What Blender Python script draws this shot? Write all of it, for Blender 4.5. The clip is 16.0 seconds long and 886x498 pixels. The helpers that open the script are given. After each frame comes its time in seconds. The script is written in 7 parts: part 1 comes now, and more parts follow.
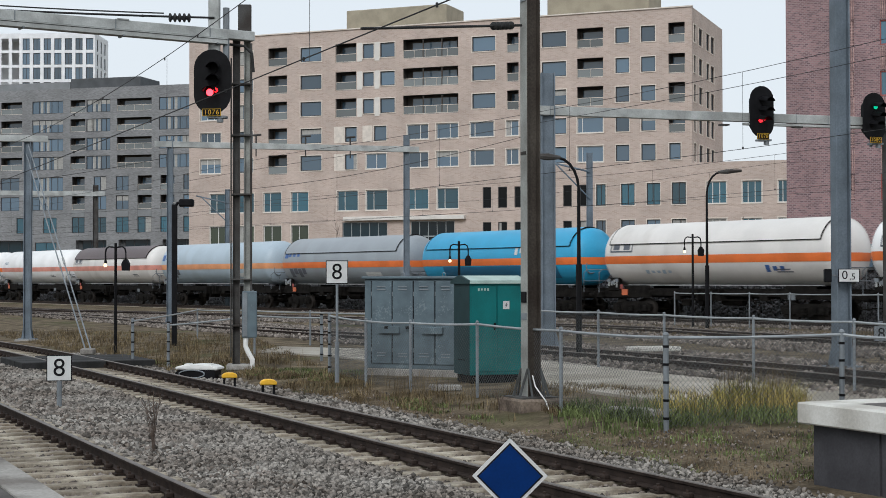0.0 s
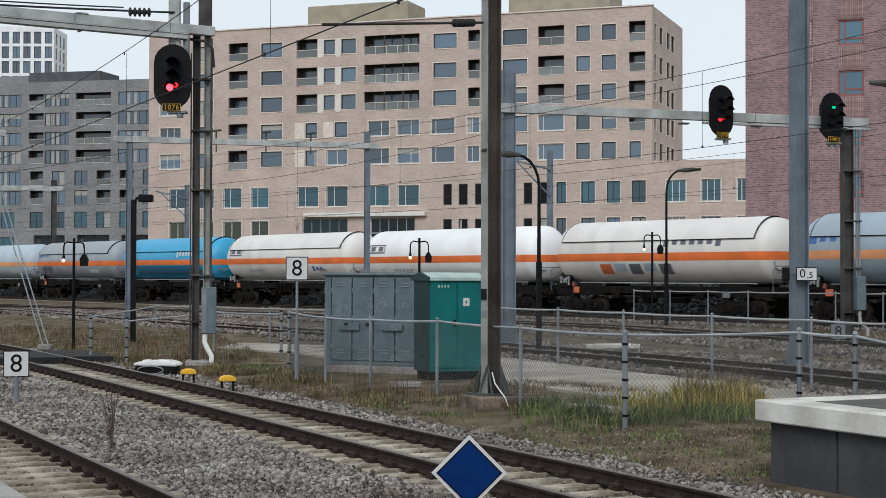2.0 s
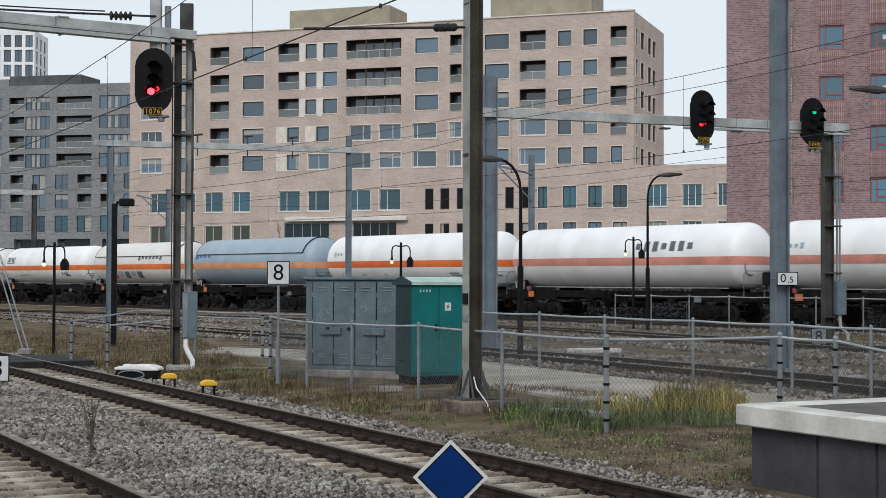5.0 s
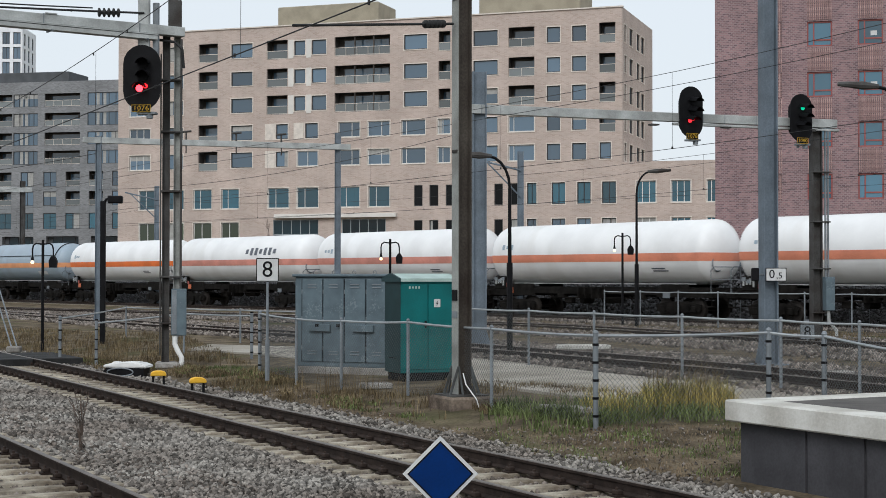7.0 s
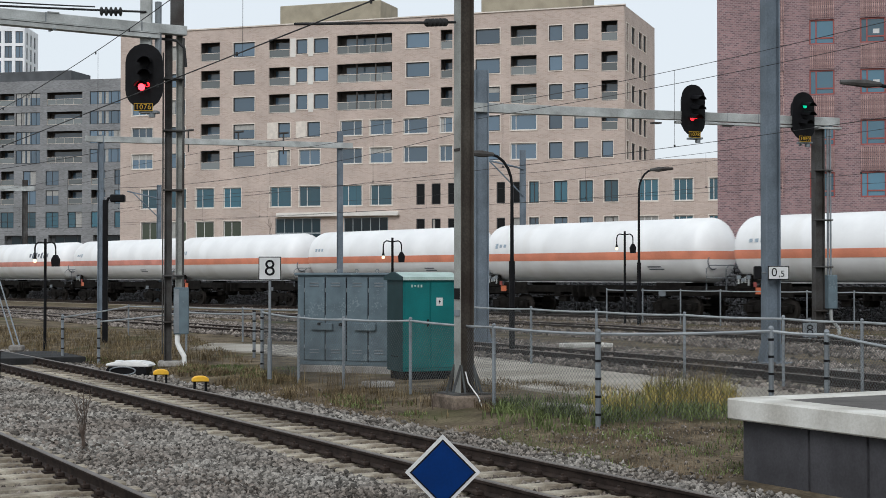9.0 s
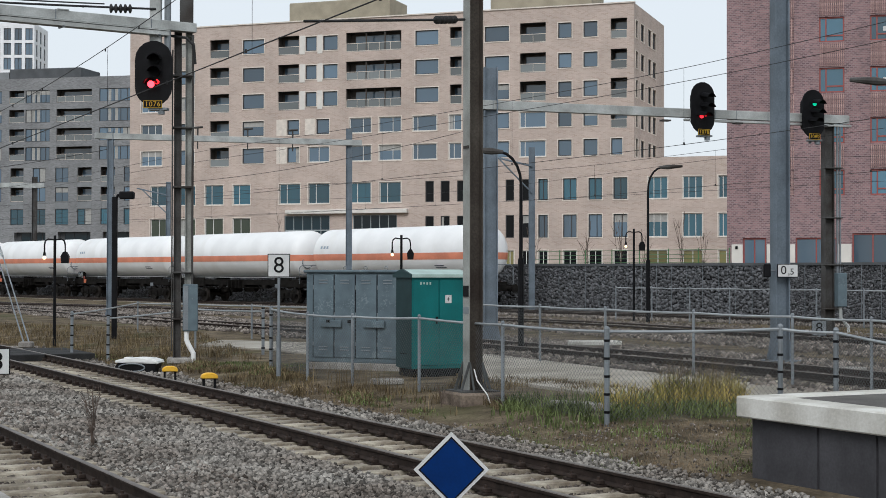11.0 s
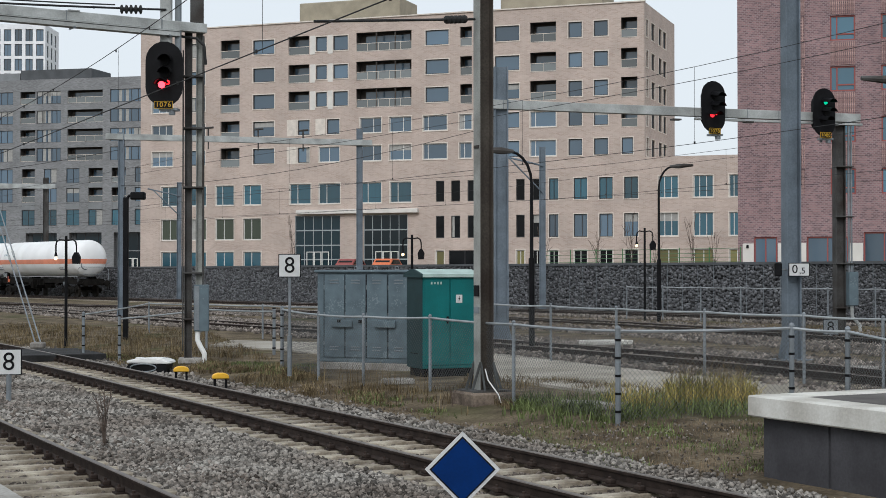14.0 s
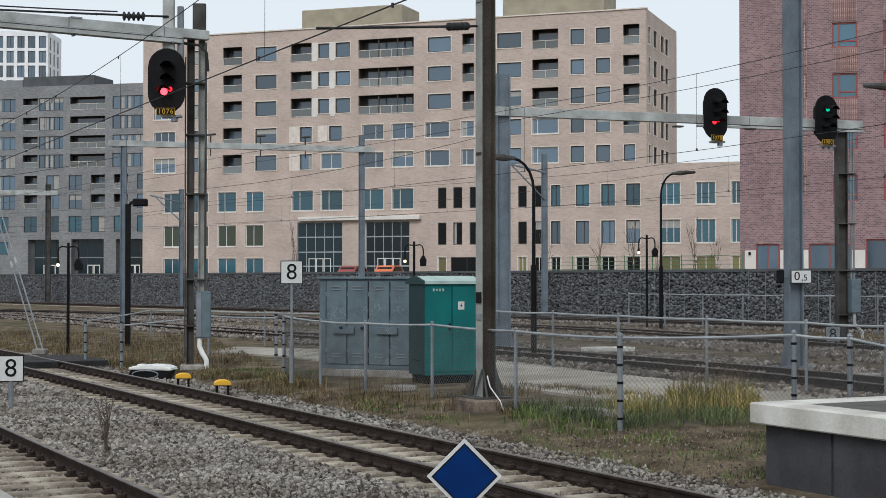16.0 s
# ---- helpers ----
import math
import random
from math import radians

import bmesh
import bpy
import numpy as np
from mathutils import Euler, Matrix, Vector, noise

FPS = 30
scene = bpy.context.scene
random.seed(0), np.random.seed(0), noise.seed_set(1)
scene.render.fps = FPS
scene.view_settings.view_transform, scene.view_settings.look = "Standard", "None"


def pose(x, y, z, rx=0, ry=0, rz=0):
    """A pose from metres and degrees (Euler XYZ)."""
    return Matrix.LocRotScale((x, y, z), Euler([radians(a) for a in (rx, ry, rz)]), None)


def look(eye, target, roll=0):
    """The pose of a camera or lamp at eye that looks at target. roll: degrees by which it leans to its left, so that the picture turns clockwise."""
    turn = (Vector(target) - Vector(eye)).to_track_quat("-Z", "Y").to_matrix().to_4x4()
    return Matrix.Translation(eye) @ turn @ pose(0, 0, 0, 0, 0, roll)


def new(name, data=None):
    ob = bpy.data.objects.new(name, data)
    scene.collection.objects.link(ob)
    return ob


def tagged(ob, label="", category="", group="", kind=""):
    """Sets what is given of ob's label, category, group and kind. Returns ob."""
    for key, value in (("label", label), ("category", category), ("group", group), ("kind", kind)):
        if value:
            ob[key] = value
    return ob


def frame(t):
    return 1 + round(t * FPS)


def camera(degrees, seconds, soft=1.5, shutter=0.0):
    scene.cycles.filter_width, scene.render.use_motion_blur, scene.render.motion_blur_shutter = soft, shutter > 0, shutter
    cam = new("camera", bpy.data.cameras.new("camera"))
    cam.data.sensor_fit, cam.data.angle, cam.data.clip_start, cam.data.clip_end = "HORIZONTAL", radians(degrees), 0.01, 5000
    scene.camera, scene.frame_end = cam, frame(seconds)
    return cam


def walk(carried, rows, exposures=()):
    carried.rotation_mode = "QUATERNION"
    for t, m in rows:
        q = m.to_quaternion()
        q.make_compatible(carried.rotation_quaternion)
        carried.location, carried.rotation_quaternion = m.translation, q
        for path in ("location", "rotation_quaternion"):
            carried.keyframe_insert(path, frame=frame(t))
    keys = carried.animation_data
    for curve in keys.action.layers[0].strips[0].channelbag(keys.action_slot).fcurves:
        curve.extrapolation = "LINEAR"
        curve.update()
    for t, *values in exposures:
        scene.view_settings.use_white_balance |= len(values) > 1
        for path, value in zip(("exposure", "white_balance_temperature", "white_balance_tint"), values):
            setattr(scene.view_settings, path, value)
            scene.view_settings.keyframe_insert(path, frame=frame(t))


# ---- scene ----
# ---- camera ----
cam = camera(32.38, 16.0, soft=0.82, shutter=0.15)
walk(cam, [
    (0, pose(0, 0, 2.3, 91.132, 0.093, 1.688)),
    (0.5, pose(0, 0, 2.3, 91.08, -0.083, 1.377)),
    (1, pose(0, 0, 2.3, 91.03, -0.165, 0.925)),
    (1.5, pose(0, 0, 2.3, 91.024, -0.141, 0.527)),
    (2, pose(0, 0, 2.3, 91.015, -0.146, 0.195)),
    (2.5, pose(0, 0, 2.3, 91.066, -0.065, 0.009)),
    (3, pose(0, 0, 2.3, 91.115, -0.128, -0.09)),
    (3.5, pose(0, 0, 2.3, 91.183, -0.156, -0.188)),
    (4, pose(0, 0, 2.3, 91.206, -0.16, -0.281)),
    (6.5, pose(0, 0, 2.3, 91.087, -0.114, -0.834)),
    (7, pose(0, 0, 2.3, 91.057, -0.056, -0.9)),
    (7.5, pose(0, 0, 2.3, 91.073, -0.086, -0.876)),
    (8, pose(0, 0, 2.3, 91.054, -0.088, -0.88)),
    (8.5, pose(0, 0, 2.3, 91.009, -0.074, -0.818)),
    (9, pose(0, 0, 2.3, 91.001, -0.007, -0.814)),
    (11.5, pose(0, 0, 2.3, 90.873, -0.049, -0.383)),
    (12, pose(0, 0, 2.3, 90.858, 0.041, -0.3)),
    (12.5, pose(0, 0, 2.3, 90.858, 0.035, -0.205)),
    (13, pose(0, 0, 2.3, 90.858, 0.044, -0.142)),
    (13.5, pose(0, 0, 2.3, 90.888, 0.054, -0.076)),
    (14, pose(0, 0, 2.3, 90.891, 0.03, -0.078)),
    (14.5, pose(0, 0, 2.3, 90.91, 0.096, -0.029)),
    (15, pose(0, 0, 2.3, 90.923, 0.066, -0.028)),
    (15.5, pose(0, 0, 2.3, 91.042, 0.102, -0.009)),
    (16, pose(0, 0, 2.3, 91.146, -0, 0)),
], exposures=[(0, 0.53, 6020, 10), (16, 0.53, 6020, 10)])

# ---- light: overcast noon ----
world = bpy.data.worlds.new("overcast_sky")
scene.world = world
world.use_nodes = True
wn, wl = world.node_tree.nodes, world.node_tree.links
sky = wn.new("ShaderNodeTexSky")
sky.sky_type = "NISHITA"
sky.sun_disc = False
sky.sun_elevation, sky.sun_rotation = radians(38), radians(200)
sky.air_density, sky.dust_density = 1.0, 4.0
dim = wn.new("ShaderNodeVectorMath")
dim.operation = "SCALE"
dim.inputs["Scale"].default_value = 0.10
wl.new(sky.outputs["Color"], dim.inputs[0])
cloud = wn.new("ShaderNodeMix")
cloud.data_type = "RGBA"
cloud.inputs["Factor"].default_value = 0.88
cloud.inputs["B"].default_value = (0.598, 0.614, 0.604, 1)
wl.new(dim.outputs[0], cloud.inputs["A"])
back = wn["Background"]
wl.new(cloud.outputs["Result"], back.inputs["Color"])
back.inputs["Strength"].default_value = 1.0
sun = new("sun", bpy.data.lights.new("sun", "SUN"))
sun.data.energy, sun.data.angle, sun.data.color = 0.9, radians(25), (1.0, 0.97, 0.93)
sun.matrix_basis = look((-20, -60, 70), (0, 30, 0))


# ---- materials ----
def mat(name, color, rough=0.7, metal=0.0, vary=0.25, scale=3.0, fine=40.0, bump=0.15, tint=None, spots=0.0, rand=0.0, spec=0.5, glow=0.0):
    """A surface: its colour varied at two scales, fine relief, and a second tone (tint) in patches."""
    m = bpy.data.materials.new(name)
    m.use_nodes = True
    n, l = m.node_tree.nodes, m.node_tree.links
    b = n["Principled BSDF"]
    co = n.new("ShaderNodeTexCoord")
    big, small = n.new("ShaderNodeTexNoise"), n.new("ShaderNodeTexNoise")
    big.inputs["Scale"].default_value, small.inputs["Scale"].default_value = scale, fine
    big.inputs["Detail"].default_value, small.inputs["Detail"].default_value = 4, 3
    for k in (big, small):
        l.new(co.outputs["Object"], k.inputs["Vector"])
    ramp = n.new("ShaderNodeValToRGB")
    lo = [c * (1 - vary) for c in color]
    hi = [min(c * (1 + vary), 1) for c in color]
    if tint:
        lo = tint
    ramp.color_ramp.elements[0].position, ramp.color_ramp.elements[1].position = 0.35, 0.65
    ramp.color_ramp.elements[0].color, ramp.color_ramp.elements[1].color = (*lo, 1), (*hi, 1)
    l.new(big.outputs["Fac"], ramp.inputs["Fac"])
    mix = n.new("ShaderNodeMix")
    mix.data_type, mix.blend_type = "RGBA", "OVERLAY"
    mix.inputs["Factor"].default_value = min(1.0, vary * 1.6 + spots)
    l.new(ramp.outputs["Color"], mix.inputs["A"])
    l.new(small.outputs["Fac"], mix.inputs["B"])
    last = mix.outputs["Result"]
    if rand:
        info, hsv, mr = n.new("ShaderNodeObjectInfo"), n.new("ShaderNodeHueSaturation"), n.new("ShaderNodeMapRange")
        mr.inputs["To Min"].default_value, mr.inputs["To Max"].default_value = 1 - rand, 1 + rand
        l.new(info.outputs["Random"], mr.inputs["Value"])
        l.new(mr.outputs["Result"], hsv.inputs["Value"])
        l.new(last, hsv.inputs["Color"])
        last = hsv.outputs["Color"]
    l.new(last, b.inputs["Base Color"])
    rr = n.new("ShaderNodeMapRange")
    rr.inputs["To Min"].default_value, rr.inputs["To Max"].default_value = max(0.03, rough - 0.12), min(1, rough + 0.12)
    l.new(small.outputs["Fac"], rr.inputs["Value"])
    l.new(rr.outputs["Result"], b.inputs["Roughness"])
    b.inputs["Metallic"].default_value = metal
    b.inputs["Specular IOR Level"].default_value = spec
    if bump:
        bp = n.new("ShaderNodeBump")
        bp.inputs["Strength"].default_value, bp.inputs["Distance"].default_value = bump, 0.02
        l.new(small.outputs["Fac"], bp.inputs["Height"])
        l.new(bp.outputs["Normal"], b.inputs["Normal"])
    if glow:
        b.inputs["Emission Color"].default_value, b.inputs["Emission Strength"].default_value = (*color, 1), glow
    return m


def brick_mat(name, c1, c2, mortar, bw, bh, gap=0.012, rot=True, patch=0.3, patch_scale=0.25):
    """Brickwork on walls whose local x runs along the wall and z up."""
    m = bpy.data.materials.new(name)
    m.use_nodes = True
    n, l = m.node_tree.nodes, m.node_tree.links
    b = n["Principled BSDF"]
    co, mp, br = n.new("ShaderNodeTexCoord"), n.new("ShaderNodeMapping"), n.new("ShaderNodeTexBrick")
    mp.inputs["Rotation"].default_value = (radians(90), 0, 0)
    l.new(co.outputs["Object"], mp.inputs["Vector"])
    l.new(mp.outputs["Vector"], br.inputs["Vector"])
    br.inputs["Color1"].default_value, br.inputs["Color2"].default_value, br.inputs["Mortar"].default_value = (*c1, 1), (*c2, 1), (*mortar, 1)
    br.inputs["Scale"].default_value = 1.0
    br.inputs["Brick Width"].default_value, br.inputs["Row Height"].default_value, br.inputs["Mortar Size"].default_value = bw, bh, gap
    no, ra, mix = n.new("ShaderNodeTexNoise"), n.new("ShaderNodeMapRange"), n.new("ShaderNodeMix")
    no.inputs["Scale"].default_value, no.inputs["Detail"].default_value = patch_scale, 6
    l.new(co.outputs["Object"], no.inputs["Vector"])
    ra.inputs["From Min"].default_value, ra.inputs["From Max"].default_value = 0.3, 0.7
    ra.inputs["To Min"].default_value, ra.inputs["To Max"].default_value = 1 - patch, 1 + patch
    l.new(no.outputs["Fac"], ra.inputs["Value"])
    hs = n.new("ShaderNodeHueSaturation")
    l.new(ra.outputs["Result"], hs.inputs["Value"])
    l.new(br.outputs["Color"], hs.inputs["Color"])
    l.new(hs.outputs["Color"], b.inputs["Base Color"])
    b.inputs["Roughness"].default_value = 0.88
    bp = n.new("ShaderNodeBump")
    bp.inputs["Strength"].default_value, bp.inputs["Distance"].default_value = 0.4, 0.01
    l.new(br.outputs["Fac"], bp.inputs["Height"])
    bp.invert = True
    l.new(bp.outputs["Normal"], b.inputs["Normal"])
    return m


def glass_mat(name, color, rough=0.06, spec=0.7):
    """Window glass, mostly of unlit rooms: dark, glossy, a little uneven."""
    m = bpy.data.materials.new(name)
    m.use_nodes = True
    n, l = m.node_tree.nodes, m.node_tree.links
    b = n["Principled BSDF"]
    info, hsv, mr = n.new("ShaderNodeObjectInfo"), n.new("ShaderNodeHueSaturation"), n.new("ShaderNodeMapRange")
    mr.inputs["To Min"].default_value, mr.inputs["To Max"].default_value = 0.55, 1.5
    l.new(info.outputs["Random"], mr.inputs["Value"])
    l.new(mr.outputs["Result"], hsv.inputs["Value"])
    hsv.inputs["Color"].default_value = (*color, 1)
    l.new(hsv.outputs["Color"], b.inputs["Base Color"])
    b.inputs["Roughness"].default_value, b.inputs["IOR"].default_value = rough, 1.52
    b.inputs["Specular IOR Level"].default_value = spec
    co, no, bp = n.new("ShaderNodeTexCoord"), n.new("ShaderNodeTexNoise"), n.new("ShaderNodeBump")
    no.inputs["Scale"].default_value = 0.8
    l.new(co.outputs["Object"], no.inputs["Vector"])
    bp.inputs["Strength"].default_value, bp.inputs["Distance"].default_value = 0.08, 0.05
    l.new(no.outputs["Fac"], bp.inputs["Height"])
    l.new(bp.outputs["Normal"], b.inputs["Normal"])
    return m


def ground_mat():
    """Dry verge: brown earth, dead grass, green patches."""
    m = mat("verge_earth", (0.118, 0.094, 0.064), 0.95, vary=0.5, scale=1.3, fine=18, bump=0.8, spec=0.05)
    n, l = m.node_tree.nodes, m.node_tree.links
    b = n["Principled BSDF"]
    old = b.inputs["Base Color"].links[0].from_socket
    co, no, ra, mx = n.new("ShaderNodeTexCoord"), n.new("ShaderNodeTexNoise"), n.new("ShaderNodeValToRGB"), n.new("ShaderNodeMix")
    no.inputs["Scale"].default_value, no.inputs["Detail"].default_value = 0.35, 7
    l.new(co.outputs["Object"], no.inputs["Vector"])
    ra.color_ramp.elements[0].position, ra.color_ramp.elements[1].position = 0.54, 0.74
    l.new(no.outputs["Fac"], ra.inputs["Fac"])
    mx.data_type = "RGBA"
    l.new(ra.outputs["Color"], mx.inputs["Factor"])
    l.new(old, mx.inputs["A"])
    mx.inputs["B"].default_value = (0.06, 0.068, 0.026, 1)
    l.new(mx.outputs["Result"], b.inputs["Base Color"])
    return m


def scuffed(m, pale, amount=0.6):
    """Chalky worn flakes on old paint."""
    n, l = m.node_tree.nodes, m.node_tree.links
    b = n["Principled BSDF"]
    old = b.inputs["Base Color"].links[0].from_socket
    co, where, flake = n.new("ShaderNodeTexCoord"), n.new("ShaderNodeTexNoise"), n.new("ShaderNodeTexNoise")
    where.inputs["Scale"].default_value, flake.inputs["Scale"].default_value = 1.7, 22
    flake.inputs["Detail"].default_value = 5
    add, ra, mx = n.new("ShaderNodeMath"), n.new("ShaderNodeMapRange"), n.new("ShaderNodeMix")
    for k in (where, flake):
        l.new(co.outputs["Object"], k.inputs["Vector"])
    l.new(where.outputs["Fac"], add.inputs[0])
    l.new(flake.outputs["Fac"], add.inputs[1])
    ra.inputs["From Min"].default_value, ra.inputs["From Max"].default_value = 1.15, 1.25
    ra.inputs["To Max"].default_value = amount
    l.new(add.outputs[0], ra.inputs["Value"])
    mx.data_type = "RGBA"
    l.new(ra.outputs["Result"], mx.inputs["Factor"])
    l.new(old, mx.inputs["A"])
    mx.inputs["B"].default_value = (*pale, 1)
    l.new(mx.outputs["Result"], b.inputs["Base Color"])
    return m


M = {}
M["verge"] = ground_mat()
# brown bed, darkened in colour for the shade in gaps between loose stones
M["ballast"] = mat("ballast_bed", (0.065, 0.057, 0.05), 0.95, vary=0.4, scale=0.8, fine=22, bump=0.9, tint=(0.042, 0.034, 0.028), spec=0.05)
M["far_ballast"] = mat("old_ballast", (0.085, 0.074, 0.064), 0.95, vary=0.4, scale=1.5, fine=14, bump=0.9, tint=(0.05, 0.04, 0.032), spec=0.05)
M["stone"] = mat("ballast_stone", (0.20, 0.187, 0.168), 0.9, vary=0.3, scale=0.5, fine=60, bump=0.3, tint=(0.15, 0.13, 0.112), spec=0.1)
M["darkstone"] = mat("old_ballast_stone", (0.145, 0.128, 0.113), 0.9, vary=0.35, scale=0.9, fine=60, bump=0.3, tint=(0.095, 0.079, 0.066), spec=0.1)
M["sleeper"] = mat("weathered_concrete", (0.31, 0.28, 0.225), 0.9, vary=0.3, scale=3, fine=30, bump=0.3, tint=(0.17, 0.14, 0.105), rand=0.25, spec=0.1)
M["rail"] = mat("rusty_rail", (0.03, 0.021, 0.017), 0.8, 0.1, vary=0.35, scale=6, fine=50, spec=0.2)
M["railhead"] = mat("worn_rail_head", (0.13, 0.11, 0.095), 0.5, 0.4, vary=0.2, scale=3, fine=50, bump=0.05)
M["concrete"] = mat("concrete", (0.27, 0.26, 0.24), 0.9, vary=0.25, scale=1.5, fine=30, bump=0.25, tint=(0.15, 0.135, 0.12), spec=0.1)
M["pathway"] = mat("pale_path", (0.36, 0.335, 0.29), 0.95, vary=0.18, scale=0.5, fine=20, bump=0.4, tint=(0.25, 0.228, 0.19), spec=0.1)
M["coping"] = mat("white_coping", (0.56, 0.55, 0.51), 0.85, vary=0.14, scale=1.6, fine=30, tint=(0.43, 0.41, 0.365), spec=0.2)
M["greywall"] = mat("dark_grey_wall", (0.06, 0.059, 0.064), 0.8, vary=0.18, scale=2, fine=30, bump=0.1, spec=0.15)
M["paving"] = mat("dark_paving", (0.105, 0.098, 0.092), 0.9, vary=0.2, scale=2, fine=40, spec=0.15)
M["galv"] = mat("galvanised_steel", (0.20, 0.22, 0.235), 0.55, 0.3, vary=0.18, scale=2, fine=35, bump=0.05, spec=0.3)
M["mastpaint"] = mat("old_mast_paint", (0.062, 0.062, 0.06), 0.65, 0.1, vary=0.3, scale=1.4, fine=25, tint=(0.036, 0.03, 0.026), bump=0.08, spec=0.25)
M["bluesteel"] = mat("blue_grey_steel", (0.14, 0.17, 0.2), 0.6, 0.15, vary=0.2, scale=1.4, fine=25, bump=0.06, spec=0.3)
M["beam"] = mat("pale_beam_paint", (0.40, 0.415, 0.405), 0.6, 0.0, vary=0.15, scale=1.5, fine=25, tint=(0.27, 0.28, 0.27), spec=0.3)
M["black"] = mat("black_paint", (0.006, 0.006, 0.007), 0.6, vary=0.3, scale=4, fine=40, bump=0.03, spec=0.12)
M["wire"] = mat("dark_wire", (0.03, 0.03, 0.03), 0.7, 0.1, bump=0, spec=0.2)
M["cabgrey"] = mat("grey_green_cabinet_paint", (0.108, 0.145, 0.165), 0.6, vary=0.12, scale=3, fine=80, tint=(0.09, 0.12, 0.138), bump=0.06, spec=0.25)
scuffed(M["cabgrey"], (0.24, 0.29, 0.31), 0.45)
M["cabgreen"] = mat("teal_cabinet_paint", (0.004, 0.115, 0.115), 0.55, vary=0.16, scale=1.5, fine=45, bump=0.05, spec=0.25)
M["cabdark"] = mat("dark_teal_paint", (0.018, 0.042, 0.045), 0.6, vary=0.2, scale=1.5, fine=45, bump=0.05, spec=0.2)
M["cablight"] = mat("pale_green_lid", (0.36, 0.47, 0.43), 0.5, vary=0.15, scale=2, fine=45)
M["white"] = mat("white_paint", (0.72, 0.72, 0.70), 0.55, vary=0.07, scale=3, fine=30, bump=0.02)
M["signwhite"] = mat("sign_face", (0.55, 0.555, 0.545), 0.5, vary=0.06, scale=5, fine=40, bump=0)
M["signblue"] = mat("blue_sign_face", (0.001, 0.022, 0.115), 0.5, vary=0.12, scale=4, fine=40, bump=0, spec=0.1)
M["yellow"] = mat("yellow_plastic", (0.75, 0.42, 0.02), 0.55, vary=0.12, scale=6, fine=40)
M["numyellow"] = mat("yellow_figures", (0.50, 0.30, 0.02), 0.5, vary=0.05, bump=0, spec=0.2)
M["redlamp"] = mat("red_signal_light", (1.0, 0.03, 0.04), 0.3, vary=0.0, bump=0, glow=5)
M["redglow"] = mat("red_lens", (0.9, 0.01, 0.015), 0.3, vary=0.0, bump=0, glow=1.6)
M["greenlamp"] = mat("green_signal_light", (0.02, 0.75, 0.38), 0.3, vary=0.0, bump=0, glow=0.55)
M["bulb"] = mat("warm_bulb", (1.0, 0.72, 0.36), 0.3, vary=0.0, bump=0, glow=1.5)
M["orange"] = mat("orange_stripe", (0.72, 0.165, 0.035), 0.5, vary=0.12, scale=1, fine=20, bump=0)
M["peach"] = mat("peach_stripe", (0.70, 0.31, 0.14), 0.5, vary=0.12, scale=1, fine=20, bump=0)
M["salmon"] = mat("salmon_stripe", (0.68, 0.245, 0.145), 0.5, vary=0.12, scale=1, fine=20, bump=0)
M["pinkstripe"] = mat("faded_stripe", (0.62, 0.26, 0.20), 0.55, vary=0.15, scale=1, fine=20, bump=0)
M["chassis"] = mat("grimy_chassis", (0.010, 0.009, 0.008), 0.85, 0.0, vary=0.5, scale=3, fine=30, bump=0.2, spec=0.08)
M["wheel"] = mat("wagon_wheel_steel", (0.03, 0.026, 0.023), 0.7, 0.2, vary=0.3, spec=0.2)
M["brickpale"] = brick_mat("pale_pink_brick", (0.51, 0.42, 0.365), (0.42, 0.33, 0.278), (0.53, 0.45, 0.40), 0.42, 0.13, 0.014, patch=0.13)
M["brickred"] = brick_mat("dark_red_brick", (0.31, 0.185, 0.185), (0.135, 0.085, 0.095), (0.29, 0.22, 0.22), 0.24, 0.115, 0.02, patch=0.14, patch_scale=0.5)
M["slatbrick"] = mat("upright_brick", (0.40, 0.28, 0.255), 0.9, vary=0.25, scale=4, fine=20, tint=(0.28, 0.18, 0.17), rand=0.2, bump=0.2, spec=0.1)
M["brickgrey"] = brick_mat("grey_brick", (0.25, 0.255, 0.26), (0.165, 0.168, 0.172), (0.235, 0.235, 0.235), 0.42, 0.14, 0.014, patch=0.16)
M["whitewall"] = mat("white_facade", (0.80, 0.81, 0.82), 0.7, vary=0.08, scale=0.5, fine=10, bump=0)
M["trim"] = mat("pale_stone_trim", (0.66, 0.60, 0.53), 0.8, vary=0.1, scale=2, fine=20)
M["panel"] = mat("white_facade_panel", (0.66, 0.63, 0.58), 0.6, vary=0.06, scale=1, fine=15)
M["darkframe"] = mat("dark_window_frame", (0.035, 0.035, 0.037), 0.5, vary=0.1)
M["whiteframe"] = mat("white_window_frame", (0.66, 0.65, 0.62), 0.5, vary=0.05)
M["redframe"] = mat("brown_red_frame", (0.27, 0.06, 0.05), 0.5, vary=0.1)
M["rail_glass"] = glass_mat("balustrade_glass", (0.13, 0.145, 0.145), 0.2)
M["glass"] = glass_mat("dark_window_glass", (0.07, 0.115, 0.16), spec=0.8)
M["glassblue"] = glass_mat("blue_window_glass", (0.018, 0.085, 0.12))
M["glassblack"] = glass_mat("black_window_glass", (0.005, 0.006, 0.007), spec=0.15)
# shade of the deep recess is put into this wall colour
M["loggia"] = mat("shaded_loggia_wall", (0.075, 0.067, 0.06), 0.85, vary=0.15, scale=0.7, fine=8, bump=0, spec=0.1)
M["roofing"] = mat("roof_sheet", (0.30, 0.27, 0.20), 0.8, vary=0.12, scale=0.8, fine=12)
M["darkroof"] = mat("dark_roof_unit", (0.075, 0.08, 0.085), 0.8, vary=0.15, scale=0.8, fine=12)
